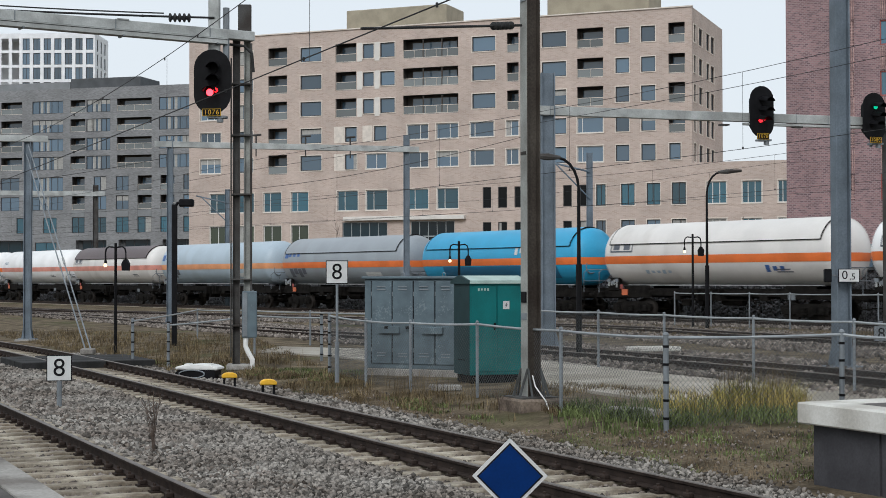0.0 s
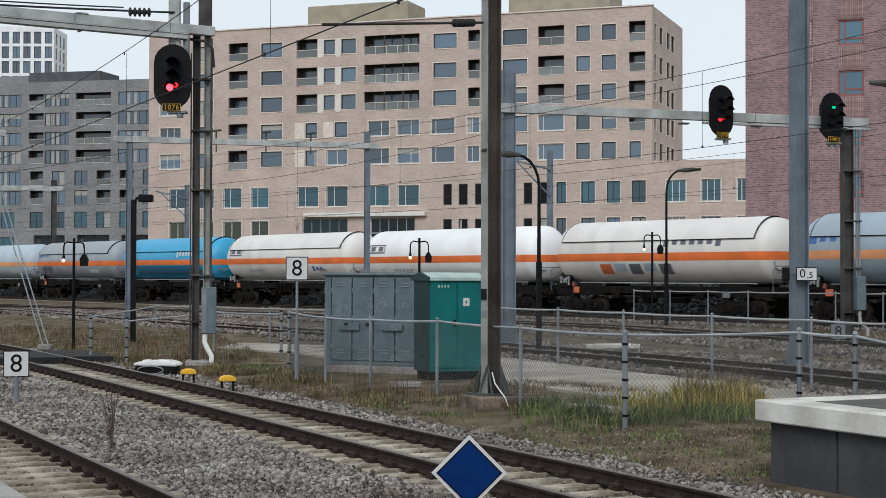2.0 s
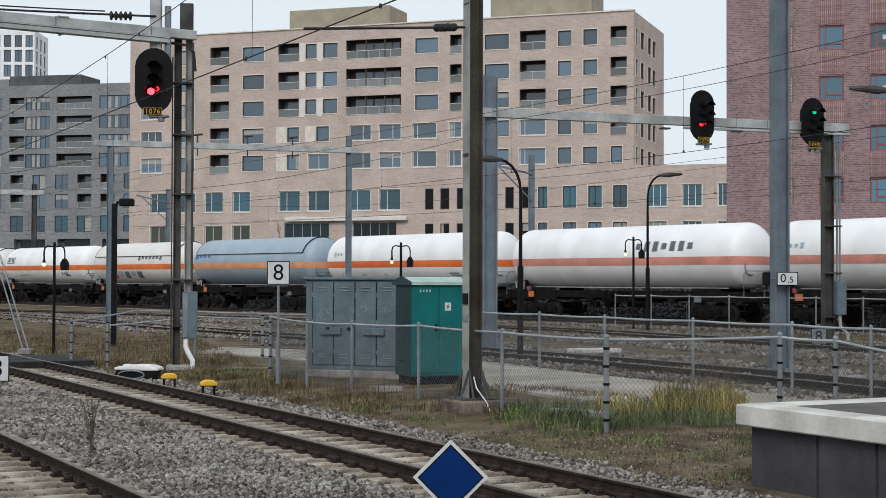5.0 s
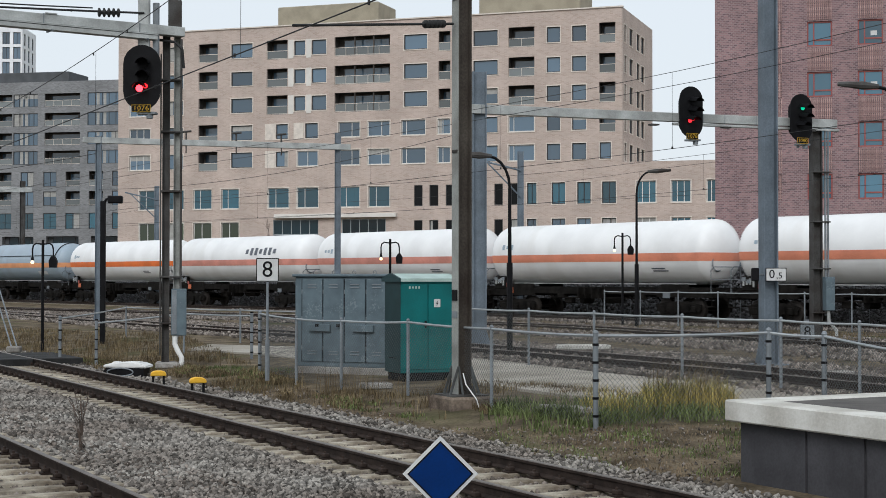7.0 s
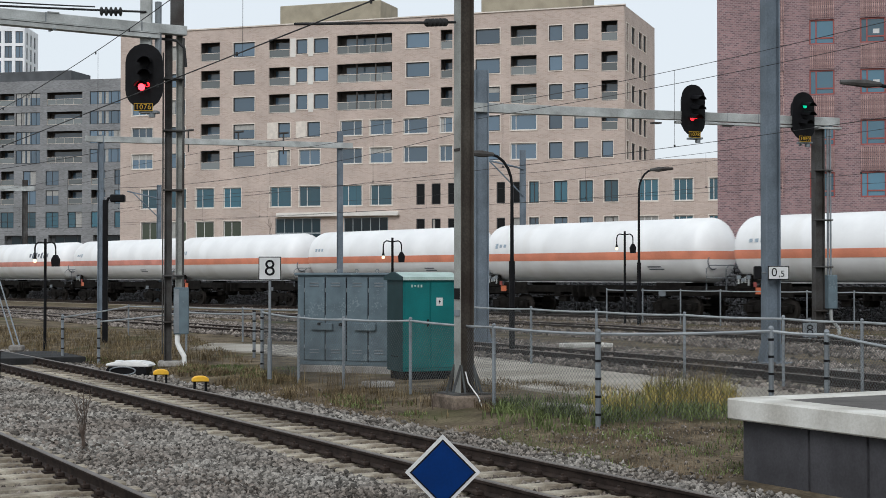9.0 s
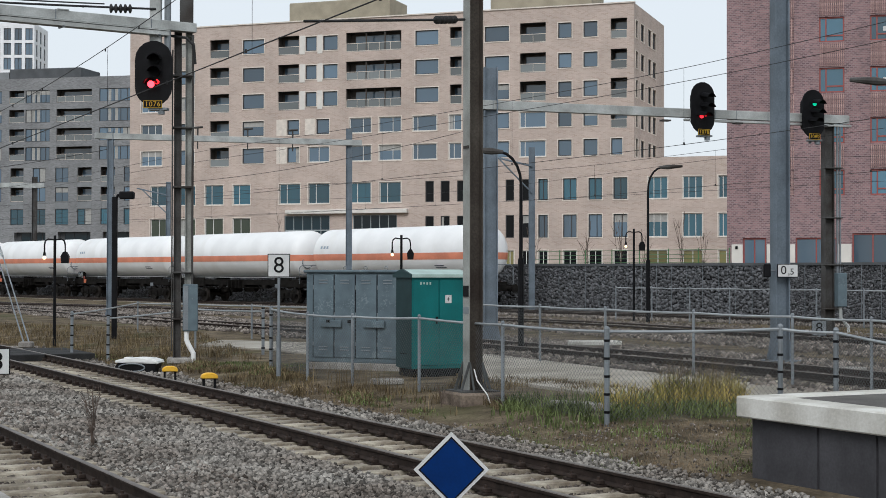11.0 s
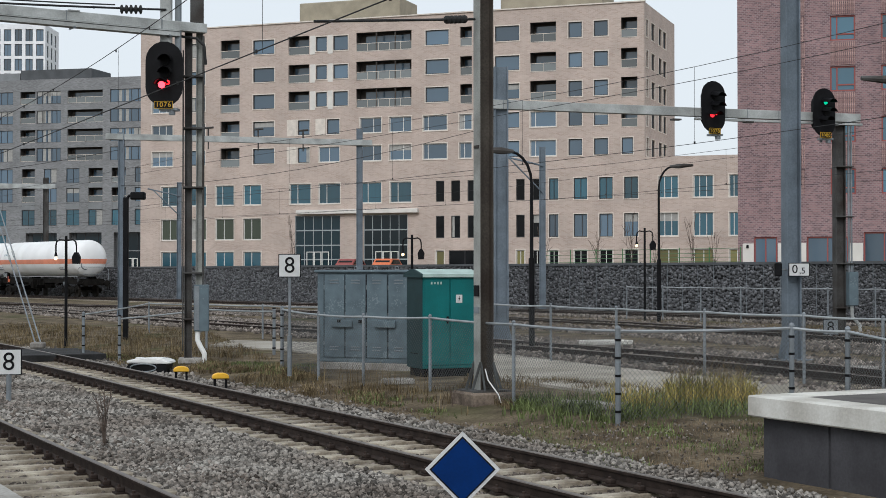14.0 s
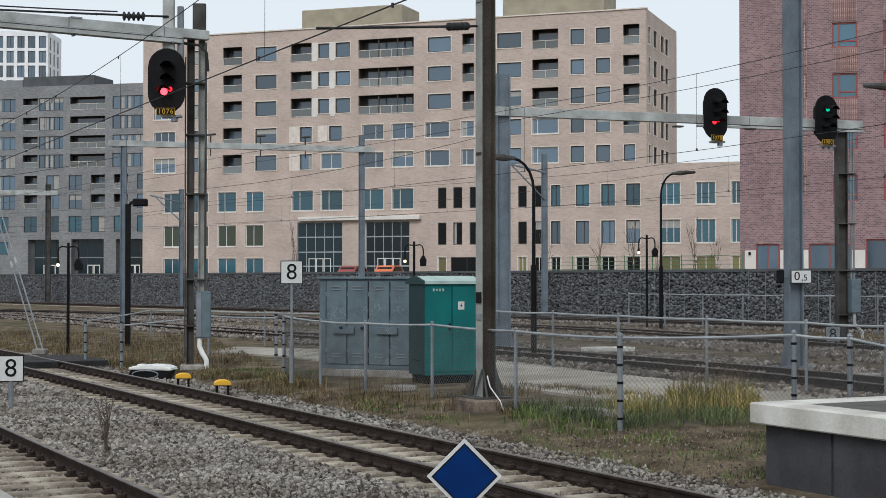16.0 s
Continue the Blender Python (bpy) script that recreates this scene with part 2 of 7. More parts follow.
# core behind the stones, near black to paint shade into the gaps
M["gabion"] = mat("gabion_gap_shade", (0.035, 0.035, 0.037), 0.95, vary=0.4, scale=5, fine=30, bump=0.5, spec=0.05)
M["gabionstone"] = mat("gabion_stone", (0.128, 0.131, 0.138), 0.9, vary=0.2, scale=6, fine=40, bump=0.3, spec=0.1)
M["grass"] = mat("green_grass", (0.115, 0.14, 0.055), 0.9, vary=0.4, scale=0.9, fine=6, bump=0, tint=(0.07, 0.09, 0.036), spec=0.05)
M["drygrass"] = mat("dry_grass", (0.135, 0.105, 0.06), 0.9, vary=0.35, scale=0.9, fine=6, bump=0, tint=(0.085, 0.064, 0.038), spec=0.05)
M["yellowgrass"] = mat("yellowing_grass", (0.27, 0.21, 0.07), 0.9, vary=0.35, scale=1.2, fine=6, bump=0, tint=(0.13, 0.14, 0.042), spec=0.05)
M["curtain"] = mat("pale_curtain", (0.34, 0.335, 0.315), 0.9, vary=0.15, scale=2, fine=20, bump=0)
M["litter"] = mat("dead_leaves", (0.165, 0.128, 0.085), 0.9, vary=0.4, scale=2, fine=9, bump=0, tint=(0.10, 0.074, 0.05), spec=0.05)
M["stainedconcrete"] = mat("stained_concrete", (0.15, 0.12, 0.095), 0.95, vary=0.35, scale=3, fine=25, bump=0.4, tint=(0.085, 0.068, 0.055), spec=0.05)
M["dimglass"] = mat("dim_window_pane", (0.05, 0.055, 0.06), 0.6, vary=0.1, bump=0, spec=0.1)
M["darksteel"] = mat("dark_blue_grey_steel", (0.062, 0.07, 0.077), 0.6, 0.1, vary=0.25, scale=2, fine=30, tint=(0.042, 0.045, 0.048), bump=0.05, spec=0.3)
M["glassdeep"] = glass_mat("entrance_glass", (0.008, 0.02, 0.026), spec=0.3)
M["glasssky"] = glass_mat("sky_blue_glass", (0.045, 0.13, 0.19), spec=0.8)
M["mastgrey"] = mat("grey_mast_paint", (0.088, 0.095, 0.096), 0.65, 0.1, vary=0.25, scale=1.6, fine=30, tint=(0.055, 0.054, 0.05), bump=0.08, spec=0.25)
M["reddim"] = mat("dim_red_signal_light", (0.9, 0.02, 0.03), 0.3, vary=0.0, bump=0, glow=1.5)
# rust brown, darkened further for the shade inside the mast's deep channel
M["webrust_shade"] = mat("rust_and_shade_web", (0.068, 0.06, 0.05), 0.85, 0.0, vary=0.35, scale=0.7, fine=25, tint=(0.038, 0.03, 0.025), bump=0.12, spec=0.15)
M["paleflange"] = mat("pale_mast_flange", (0.29, 0.30, 0.28), 0.7, 0.0, vary=0.2, scale=1.5, fine=30, tint=(0.20, 0.20, 0.185), bump=0.08, spec=0.25)
M["spandrel"] = mat("grey_spandrel_sheet", (0.20, 0.21, 0.215), 0.6, vary=0.1, scale=1, fine=15, bump=0)
# olive and yellow panes: light of the rooms behind, put into the glass colour
M["glassolive"] = glass_mat("olive_window_glass", (0.045, 0.058, 0.035), 0.1, 0.5)
M["glasswarm"] = glass_mat("yellow_lit_room_glass", (0.16, 0.145, 0.055), 0.15, 0.5)
M["twig"] = mat("bare_twig", (0.09, 0.065, 0.05), 0.9, vary=0.3)
M["asphalt"] = mat("asphalt", (0.06, 0.06, 0.06), 0.9, vary=0.2)
M["rubber"] = mat("black_deck", (0.025, 0.025, 0.025), 0.85, vary=0.3, scale=2, fine=20, spec=0.2)


# ---- helpers ----
NONE = Matrix.Identity(4)


def box(bm, c, s, bevel=0.0, m=NONE):
    """A box of size s about c, with bevelled edges."""
    r = bmesh.ops.create_cube(bm, size=1.0, matrix=m @ Matrix.Translation(c) @ Matrix.Diagonal((*s, 1)))
    if bevel:
        es = list({e for v in r["verts"] for e in v.link_edges})
        bmesh.ops.bevel(bm, geom=es, offset=bevel, segments=1, affect="EDGES")
    return bm


def rod(bm, a, b, r, r2=None, seg=8, caps=True):
    """A round bar from a to b."""
    a, b = Vector(a), Vector(b)
    d = b - a
    m = Matrix.Translation((a + b) / 2) @ d.to_track_quat("Z", "Y").to_matrix().to_4x4()
    bmesh.ops.create_cone(bm, cap_ends=caps, segments=seg, radius1=r, radius2=r if r2 is None else r2, depth=d.length, matrix=m)
    return bm


def tube(bm, pts, r, seg=6):
    """A bar swept along points."""
    pts = [Vector(p) for p in pts]
    rings = []
    for i, p in enumerate(pts):
        d = (pts[min(i + 1, len(pts) - 1)] - pts[max(i - 1, 0)]).normalized()
        q = d.to_track_quat("Z", "Y")
        rings.append([bm.verts.new(p + q @ Vector((r * math.cos(2 * math.pi * k / seg), r * math.sin(2 * math.pi * k / seg), 0))) for k in range(seg)])
    for A, B in zip(rings, rings[1:]):
        for k in range(seg):
            bm.faces.new((A[k], A[(k + 1) % seg], B[(k + 1) % seg], B[k]))
    bm.faces.new(rings[0][::-1])
    bm.faces.new(rings[-1])
    return bm


def prism(bm, outline, y0, y1, m=NONE):
    """An outline of (x, z) pushed from y0 to y1."""
    A = [bm.verts.new(m @ Vector((x, y0, z))) for x, z in outline]
    B = [bm.verts.new(m @ Vector((x, y1, z))) for x, z in outline]
    n = len(A)
    bm.faces.new(A)
    bm.faces.new(B[::-1])
    for k in range(n):
        bm.faces.new((A[k], B[k], B[(k + 1) % n], A[(k + 1) % n]))
    return bm


def hbeam(bm, x, y, z0, z1, w, d, t=0.025, side=False):
    """An upright H section as one closed outline, flanges facing y, or x if side."""
    a, b, k = w / 2, d / 2, t / 2
    O = [(-a, -b), (a, -b), (a, -b + t), (k, -b + t), (k, b - t), (a, b - t), (a, b), (-a, b), (-a, b - t), (-k, b - t), (-k, -b + t), (-a, -b + t)]
    if side:
        O = [(v, u) for u, v in O]
    L = [bm.verts.new((x + u, y + v, z0)) for u, v in O]
    U = [bm.verts.new((x + u, y + v, z1)) for u, v in O]
    for i in range(12):
        bm.faces.new((L[i], L[(i + 1) % 12], U[(i + 1) % 12], U[i]))
    bm.faces.new(U)
    return bm


def mesh_of(name, bm, material, smooth=False):
    bmesh.ops.recalc_face_normals(bm, faces=bm.faces)
    me = bpy.data.meshes.new(name)
    bm.to_mesh(me)
    bm.free()
    me.materials.append(material)
    if smooth:
        for p in me.polygons:
            p.use_smooth = True
    return me


def part(name, bm, material, parent=None, label="", m=None, smooth=False):
    """One mesh object under a thing or a part."""
    me = bm if isinstance(bm, bpy.types.Mesh) else mesh_of(name, bm, material, smooth)
    ob = new(name, me)
    ob.parent = parent
    if m is not None:
        ob.matrix_basis = m
    if label:
        ob["label"] = label
    return ob


def thing(name, label, category, m=NONE, group="", kind=""):
    """An Empty at the base of a thing that has parts."""
    ob = new(name)
    ob.empty_display_size = 0.2
    ob.matrix_basis = m
    return tagged(ob, label, category, group, kind)


def B():
    return bmesh.new()


def raw(name, verts, faces, material, parent=None, smooth=False):
    me = bpy.data.meshes.new(name)
    me.from_pydata(verts, [], faces)
    me.update()
    me.materials.append(material)
    ob = new(name, me)
    ob.parent = parent
    return ob


def curve_points(pts, step):
    """Points at even steps on a smooth line through pts (x, y)."""
    P = [np.array(p, float) for p in pts]
    P = [2 * P[0] - P[1]] + P + [2 * P[-1] - P[-2]]
    out = []
    for i in range(1, len(P) - 2):
        a, b, c, d = P[i - 1:i + 3]
        for u in np.linspace(0, 1, 40, endpoint=False):
            out.append(0.5 * (2 * b + (c - a) * u + (2 * a - 5 * b + 4 * c - d) * u * u + (3 * b - a - 3 * c + d) * u ** 3))
    out.append(P[-2])
    out = np.array(out)
    s = np.r_[0, np.cumsum(np.hypot(*np.diff(out, axis=0).T))]
    t = np.arange(0, s[-1], step)
    return np.c_[np.interp(t, s, out[:, 0]), np.interp(t, s, out[:, 1])]


def sag_line(a, b, sag, n=14):
    a, b = Vector(a), Vector(b)
    return [a.lerp(b, k / n) - Vector((0, 0, sag * 4 * (k / n) * (1 - k / n))) for k in range(n + 1)]


def smooth01(a, b, x):
    u = np.clip((x - a) / (b - a), 0, 1)
    return u * u * (3 - 2 * u)


def ground_z(x, y):
    """Height of the ground: near tracks low, rising to the far line."""
    q, m = 0.788 * x + 0.6157 * y, 0.891 * x + 0.454 * y
    a = 0.891 * y - 0.454 * x
    z = np.interp(q, [22, 29, 40, 47, 55.5, 57, 400], [0, 0.12, 0.2, 0.25, 0.25, 2.5, 2.5])
    low = (1 - smooth01(15, 21, a)) * (1 - smooth01(17, 20, m))
    return z - 0.24 * np.maximum(1 - smooth01(11.0, 14.2, m), low)


# ---- the ground ----
def build_ground():
    av = np.r_[-3000, -900, -300, np.arange(-150, 200, 2.5), 300, 900, 3000]
    qv = np.r_[-3000, -800, -200, -60, np.arange(-20, 24, 0.5), np.arange(24, 72, 1.5), 90, 140, 300, 900, 3000]
    verts = []
    for q in qv:
        for a in av:
            x, y = 0.788 * q - 0.6157 * a, 0.6157 * q + 0.788 * a
            z = float(ground_z(x, y))
            if -20 < q < 72 and abs(a) < 150:
                z += 0.035 * noise.noise((x * 0.5, y * 0.5, 0)) + 0.015 * noise.noise((x * 2, y * 2, 3)) - 0.02
            verts.append((x, y, z))
    n = len(av)
    faces = [(j * n + i + 1, j * n + i, (j + 1) * n + i, (j + 1) * n + i + 1) for j in range(len(qv) - 1) for i in range(n - 1)]
    ob = raw("ground", verts, faces, M["verge"])
    tagged(ob, "brown earth verge with dead grass and green patches", "ground", kind="structure")


def strip(name, pts, z, material, label, category, thick=0.25):
    """A slab between two lines: pts holds pairs of edge points."""
    bm = B()
    L = [(bm.verts.new((a[0], a[1], z(*a))), bm.verts.new((b[0], b[1], z(*b)))) for a, b in pts]
    D = [(bm.verts.new((a[0], a[1], z(*a) - thick)), bm.verts.new((b[0], b[1], z(*b) - thick))) for a, b in pts]
    for i in range(len(L) - 1):
        bm.faces.new((L[i][0], L[i][1], L[i + 1][1], L[i + 1][0]))
        bm.faces.new((L[i][0], L[i + 1][0], D[i + 1][0], D[i][0]))
        bm.faces.new((L[i][1], D[i][1], D[i + 1][1], L[i + 1][1]))
    ob = part(name, bm, material)
    return tagged(ob, label, category, kind="structure")


def offset_line(P, d):
    t = np.gradient(P, axis=0)
    t /= np.hypot(*t.T)[:, None]
    return P + np.c_[t[:, 1], -t[:, 0]] * d, t


RAIL = [(-0.07, 0), (-0.07, 0.015), (-0.012, 0.04), (-0.012, 0.118), (-0.036, 0.13), (-0.036, 0.16), (-0.028, 0.17), (0.028, 0.17), (0.036, 0.16), (0.036, 0.13), (0.012, 0.118), (0.012, 0.04), (0.07, 0.015), (0.07, 0)]


def build_rail(P, d, z, parent):
    Q, t = offset_line(P, d)
    verts, faces = [], []
    for (x, y), (tx, ty) in zip(Q, t):
        for u, v in RAIL:
            verts.append((x + ty * u, y - tx * u, z - 0.17 + v))
    k = len(RAIL)
    for i in range(len(Q) - 1):
        for j in range(k - 1):
            faces.append((i * k + j, i * k + j + 1, (i + 1) * k + j + 1, (i + 1) * k + j))
    me = bpy.data.meshes.new("rail")
    me.from_pydata(verts, [], faces)
    me.materials.append(M["rail"])
    me.materials.append(M["railhead"])
    for p in me.polygons:
        if p.index % (k - 1) in (5, 6, 7):
            p.material_index = 1
    ob = new("rail", me)
    ob.parent = parent


def sleeper_mesh():
    bm = B()
    prism(bm, [(-0.15, -0.2), (0.15, -0.2), (0.12, 0), (-0.12, 0)], -1.28, 1.28)
    bmesh.ops.bevel(bm, geom=list(bm.edges), offset=0.012, segments=1, affect="EDGES")
    return mesh_of("sleeper", bm, M["sleeper"])


def fastener_mesh():
    bm = B()
    box(bm, (0, 0, 0.012), (0.16, 0.36, 0.024))
    for s in (-1, 1):
        box(bm, (0, s * 0.11, 0.05), (0.12, 0.09, 0.06), 0.012)
        rod(bm, (0, s * 0.12, 0.07), (0, s * 0.12, 0.11), 0.02, seg=6)
    return mesh_of("fastener", bm, M["rail"])


SLEEPER, FASTENER = sleeper_mesh(), fastener_mesh()


def build_track(pts, z, label, near=True):
    """A line of rails, sleepers and fasteners on the centre line pts, rail top at z."""
    P = curve_points(pts, 0.6)
    t = thing("railway_track", label, "track", kind="structure")
    R = curve_points(pts, 1.2)
    for d in (-0.753, 0.753):
        build_rail(R, d, z, t)
    _, tan = offset_line(P, 0)
    for i, ((x, y), (tx, ty)) in enumerate(zip(P, tan)):
        h = math.degrees(math.atan2(ty, tx))
        s = part("sleeper", SLEEPER, None, t, m=pose(x, y, z - 0.186 + random.uniform(-0.008, 0.004), 0, 0, h + random.uniform(-1, 1)))
        if near:
            for d in (-0.753, 0.753):
                part("fastener", FASTENER, None, t, m=pose(x + ty * d, y - tx * d, z - 0.186, 0, 0, h))
    return P


def build_ballast(P, z, width, name, material, label):
    A, _ = offset_line(P, -width)
    C, _ = offset_line(P, width)
    a2, _ = offset_line(P, -width - 0.7)
    c2, _ = offset_line(P, width + 0.7)
    bm = B()
    rows = []
    for a, b, c, d in zip(a2, A, C, c2):
        rows.append([bm.verts.new((a[0], a[1], z - 0.55)), bm.verts.new((b[0], b[1], z - 0.265)), bm.verts.new((c[0], c[1], z - 0.265)), bm.verts.new((d[0], d[1], z - 0.55))])
    for r, s in zip(rows, rows[1:]):
        for k in range(3):
            bm.faces.new((r[k], r[k + 1], s[k + 1], s[k]))
    ob = part(name, bm, material)
    return tagged(ob, label, "ballast", kind="structure")


def mline(m, a):
    """A point m metres across and a metres along the near tracks."""
    return (0.891 * m - 0.454 * a, 0.454 * m + 0.891 * a)


def qline(q, a):
    """A point q metres across and a metres along the far line."""
    return (0.788 * q - 0.6157 * a, 0.6157 * q + 0.788 * a)


build_ground()
MID = build_track([mline(9.22, a) for a in (-6, 10, 25, 40)] + [mline(9.05, 52), mline(8.2, 65), mline(6.3, 85)], 0.0, "rusty rails on pale concrete sleepers in grey ballast")
NEAR = build_track([mline(3.96, a) for a in (-10, 5, 20, 32)] + [mline(3.8, 50), mline(3.0, 68)], 0.0, "rusty rails on concrete sleepers beside the platform edge")
FAR3 = build_track([(-46, 118), (-26.8, 92.4), (-11.1, 66.0), (-4.4, 55.4), (2.6, 43.2), (6.2, 36.4), (9.4, 29.0), (12.4, 21)], 0.29, "dark rusty rails on old sleepers behind the fence", False)
FAR2 = build_track([(-50, 126), (-29, 100), (-12.5, 83.5), (3.6, 64.5), (8.9, 54.8), (13.4, 45), (18, 34)], 0.37, "dark rusty rails on old sleepers in weedy ballast", False)
TRAIN = build_track([qline(50.96, a) for a in (-45, 0, 60, 120, 200, 260)], 0.45, "main line rails beneath the tank wagons", False)
build_ballast(curve_points([mline(6.5, a) for a in (-12, 20, 60, 90)], 3), 0.0, 4.6, "ballast_bed", M["ballast"], "grey crushed stone ballast between the two tracks")
for line, z in ((FAR3, 0.29), (FAR2, 0.37), (TRAIN, 0.45)):
    build_ballast(line[::5], z, 1.9, "ballast_bed", M["far_ballast"], "dark weathered ballast under far rails")


def stones(name, pts, sizes, material, label, kind="stuff", squash=0.75):
    """Many broken stones as one object."""
    n = len(pts)
    base = np.array([(-1, -1, -1), (1, -1, -1), (1, 1, -1), (-1, 1, -1), (-1, -1, 1), (1, -1, 1), (1, 1, 1), (-1, 1, 1)], float) * 0.5
    rng = np.random.default_rng(5)
    v = base[None] * (1 + rng.uniform(-0.45, 0.35, (n, 8, 3)))
    v *= sizes[:, None, None] * np.array([1.15, 0.9, squash])
    e = rng.normal(size=(n, 4))
    e /= np.linalg.norm(e, axis=1)[:, None]
    w, x, y, z = e.T
    R = np.stack([1 - 2 * (y * y + z * z), 2 * (x * y - z * w), 2 * (x * z + y * w), 2 * (x * y + z * w), 1 - 2 * (x * x + z * z), 2 * (y * z - x * w), 2 * (x * z - y * w), 2 * (y * z + x * w), 1 - 2 * (x * x + y * y)], 1).reshape(n, 3, 3)
    v = np.einsum("nij,nkj->nki", R, v) + pts[:, None, :]
    q = np.array([(0, 3, 2, 1), (4, 5, 6, 7), (0, 1, 5, 4), (1, 2, 6, 5), (2, 3, 7, 6), (3, 0, 4, 7)])
    f = (q[None] + 8 * np.arange(n)[:, None, None]).reshape(-1, 4)
    me = bpy.data.meshes.new(name)
    me.vertices.add(n * 8)
    me.vertices.foreach_set("co", v.reshape(-1))
    me.loops.add(f.size)
    me.loops.foreach_set("vertex_index", f.reshape(-1).astype(np.int32))
    me.polygons.add(len(f))
    me.polygons.foreach_set("loop_start", np.arange(0, f.size, 4, dtype=np.int32))
    me.update(calc_edges=True)
    me.materials.append(material)
    ob = new(name, me)
    return tagged(ob, label, "stones", kind=kind)


def island_tones(material, lo, hi):
    """Each stone of the heap in a tone of its own."""
    n, l = material.node_tree.nodes, material.node_tree.links
    b = n["Principled BSDF"]
    old = b.inputs["Base Color"].links[0].from_socket
    g, mr, hs = n.new("ShaderNodeNewGeometry"), n.new("ShaderNodeMapRange"), n.new("ShaderNodeHueSaturation")
    mr.inputs["To Min"].default_value, mr.inputs["To Max"].default_value = lo, hi
    l.new(g.outputs["Random Per Island"], mr.inputs["Value"])
    l.new(mr.outputs["Result"], hs.inputs["Value"])
    l.new(old, hs.inputs["Color"])
    l.new(hs.outputs["Color"], b.inputs["Base Color"])


island_tones(M["stone"], 0.25, 1.7)
island_tones(M["darkstone"], 0.35, 2.0)
island_tones(M["gabionstone"], 0.5, 1.45)


def scatter_ballast():
    rng = np.random.default_rng(3)
    out, sz, out2, sz2 = [], [], [], []
    for m0, m1, a0, a1, dens, big in ((0.9, 11.7, 10, 22, 600, 0.04), (1.5, 11.7, 22, 34, 300, 0.052), (1.5, 11.6, 34, 52, 90, 0.07)):
        n = int((m1 - m0) * (a1 - a0) * dens)
        m, a = rng.uniform(m0, m1, n), rng.uniform(a0, a1, n)
        # sparse on sleepers, thin out at the verge
        on = np.minimum(np.abs(m - 9.22), np.abs(m - 3.96)) < 1.25
        keep = np.where(on, rng.random(n) < 0.5, True) & ((m < 10.7) | (rng.random(n) < (11.8 - m) / 1.1))
        m, a, on = m[keep], a[keep], on[keep]
        z = np.where(on, -0.255, -0.225) + rng.uniform(-0.02, 0.035, len(m)) * np.where(on, 0.6, 1)
        xyz, w = np.c_[0.891 * m - 0.454 * a, 0.454 * m + 0.891 * a, z], big * rng.uniform(0.6, 1.5, len(m))
        brown = on | (np.abs(m - 5.9) < 0.6) & (rng.random(len(m)) < 0.35)
        out.append(xyz[~brown])
        sz.append(w[~brown])
        out2.append(xyz[brown])
        sz2.append(w[brown])
    stones("ballast_stones", np.concatenate(out), np.concatenate(sz), M["stone"], "loose grey and brown crushed stones between rails")
    stones("rusty_ballast_stones", np.concatenate(out2), np.concatenate(sz2), M["darkstone"], "rust-stained brown stones between the sleepers")


scatter_ballast()


def scatter_far():
    """Loose stones round the far rails."""
    rng = np.random.default_rng(11)
    out, sz = [], []
    for line, z, left, right in ((FAR3, 0.29, 2.2, 4.4), (FAR2, 0.37, 4.5, 4.5), (TRAIN, 0.45, 2.8, 2.8)):
        P = line[(line[:, 1] < 95) & (line[:, 1] > 22)]
        n = len(P) * 170
        i = rng.integers(0, len(P), n)
        x, y = P[i, 0] + rng.uniform(-left, right, n), P[i, 1] + rng.uniform(-0.6, 0.6, n)
        g = ground_z(x, y)
        out.append(np.c_[x, y, np.maximum(g, np.where(np.abs(x - P[i, 0]) < 2.2, z - 0.27, g)) + rng.uniform(-0.01, 0.03, n)])
        sz.append(0.085 * rng.uniform(0.6, 1.5, n))
    stones("far_ballast_stones", np.concatenate(out), np.concatenate(sz), M["darkstone"], "dark weathered stones around the far rails")


scatter_far()


# ---- platforms ----
def build_platforms():
    # the platform that the camera stands on
    bm = B()
    R = [mline(-9, -14), mline(1.92, -14), mline(1.92, 60), mline(-9, 60)]
    prism_xy(bm, R, -0.3, 0.75)
    p = tagged(part("platform_near", bm, M["paving"]), "grey paved station platform with a pale edge", "platform", kind="structure")
    edge = B()
    prism_xy(edge, [mline(1.9, -14), mline(2.2, -14), mline(2.2, 60), mline(1.9, 60)], 0.62, 0.765)
    part("edge_slab", edge, M["concrete"], p)
    # the end of the next platform
    bm = B()
    R = [mline(12.28, -12), mline(19.3, -12), mline(19.3, 15.2), mline(12.28, 15.2)]
    prism_xy(bm, R, -0.4, 0.52)
    p = tagged(part("platform_end", bm, M["greywall"]), "dark grey platform end wall with a white concrete coping", "platform", kind="structure")
    cop = B()
    o, i = 12.12, 12.6
    for R in ([mline(o, -12), mline(i, -12), mline(i, 15.33), mline(o, 15.33)], [mline(i + 0.004, 14.95), mline(19.4, 14.95), mline(19.4, 15.33), mline(i + 0.004, 15.33)]):
        prism_xy(cop, R, 0.50, 0.765)
    bmesh.ops.bevel(cop, geom=list(cop.edges), offset=0.018, segments=1, affect="EDGES")
    part("coping", cop, M["coping"], p)
    top = B()
    prism_xy(top, [mline(12.61, -12), mline(19.3, -12), mline(19.3, 14.94), mline(12.61, 14.94)], 0.53, 0.745)
    part("paving", top, M["paving"], p)
    for a in np.arange(-11.5, 14.3, 0.98):
        j = B()
        prism_xy(j, [mline(12.25, a), mline(12.279, a), mline(12.279, a + 0.93), mline(12.25, a + 0.93)], -0.4, 0.495)
        part("panel", j, M["greywall"], p)


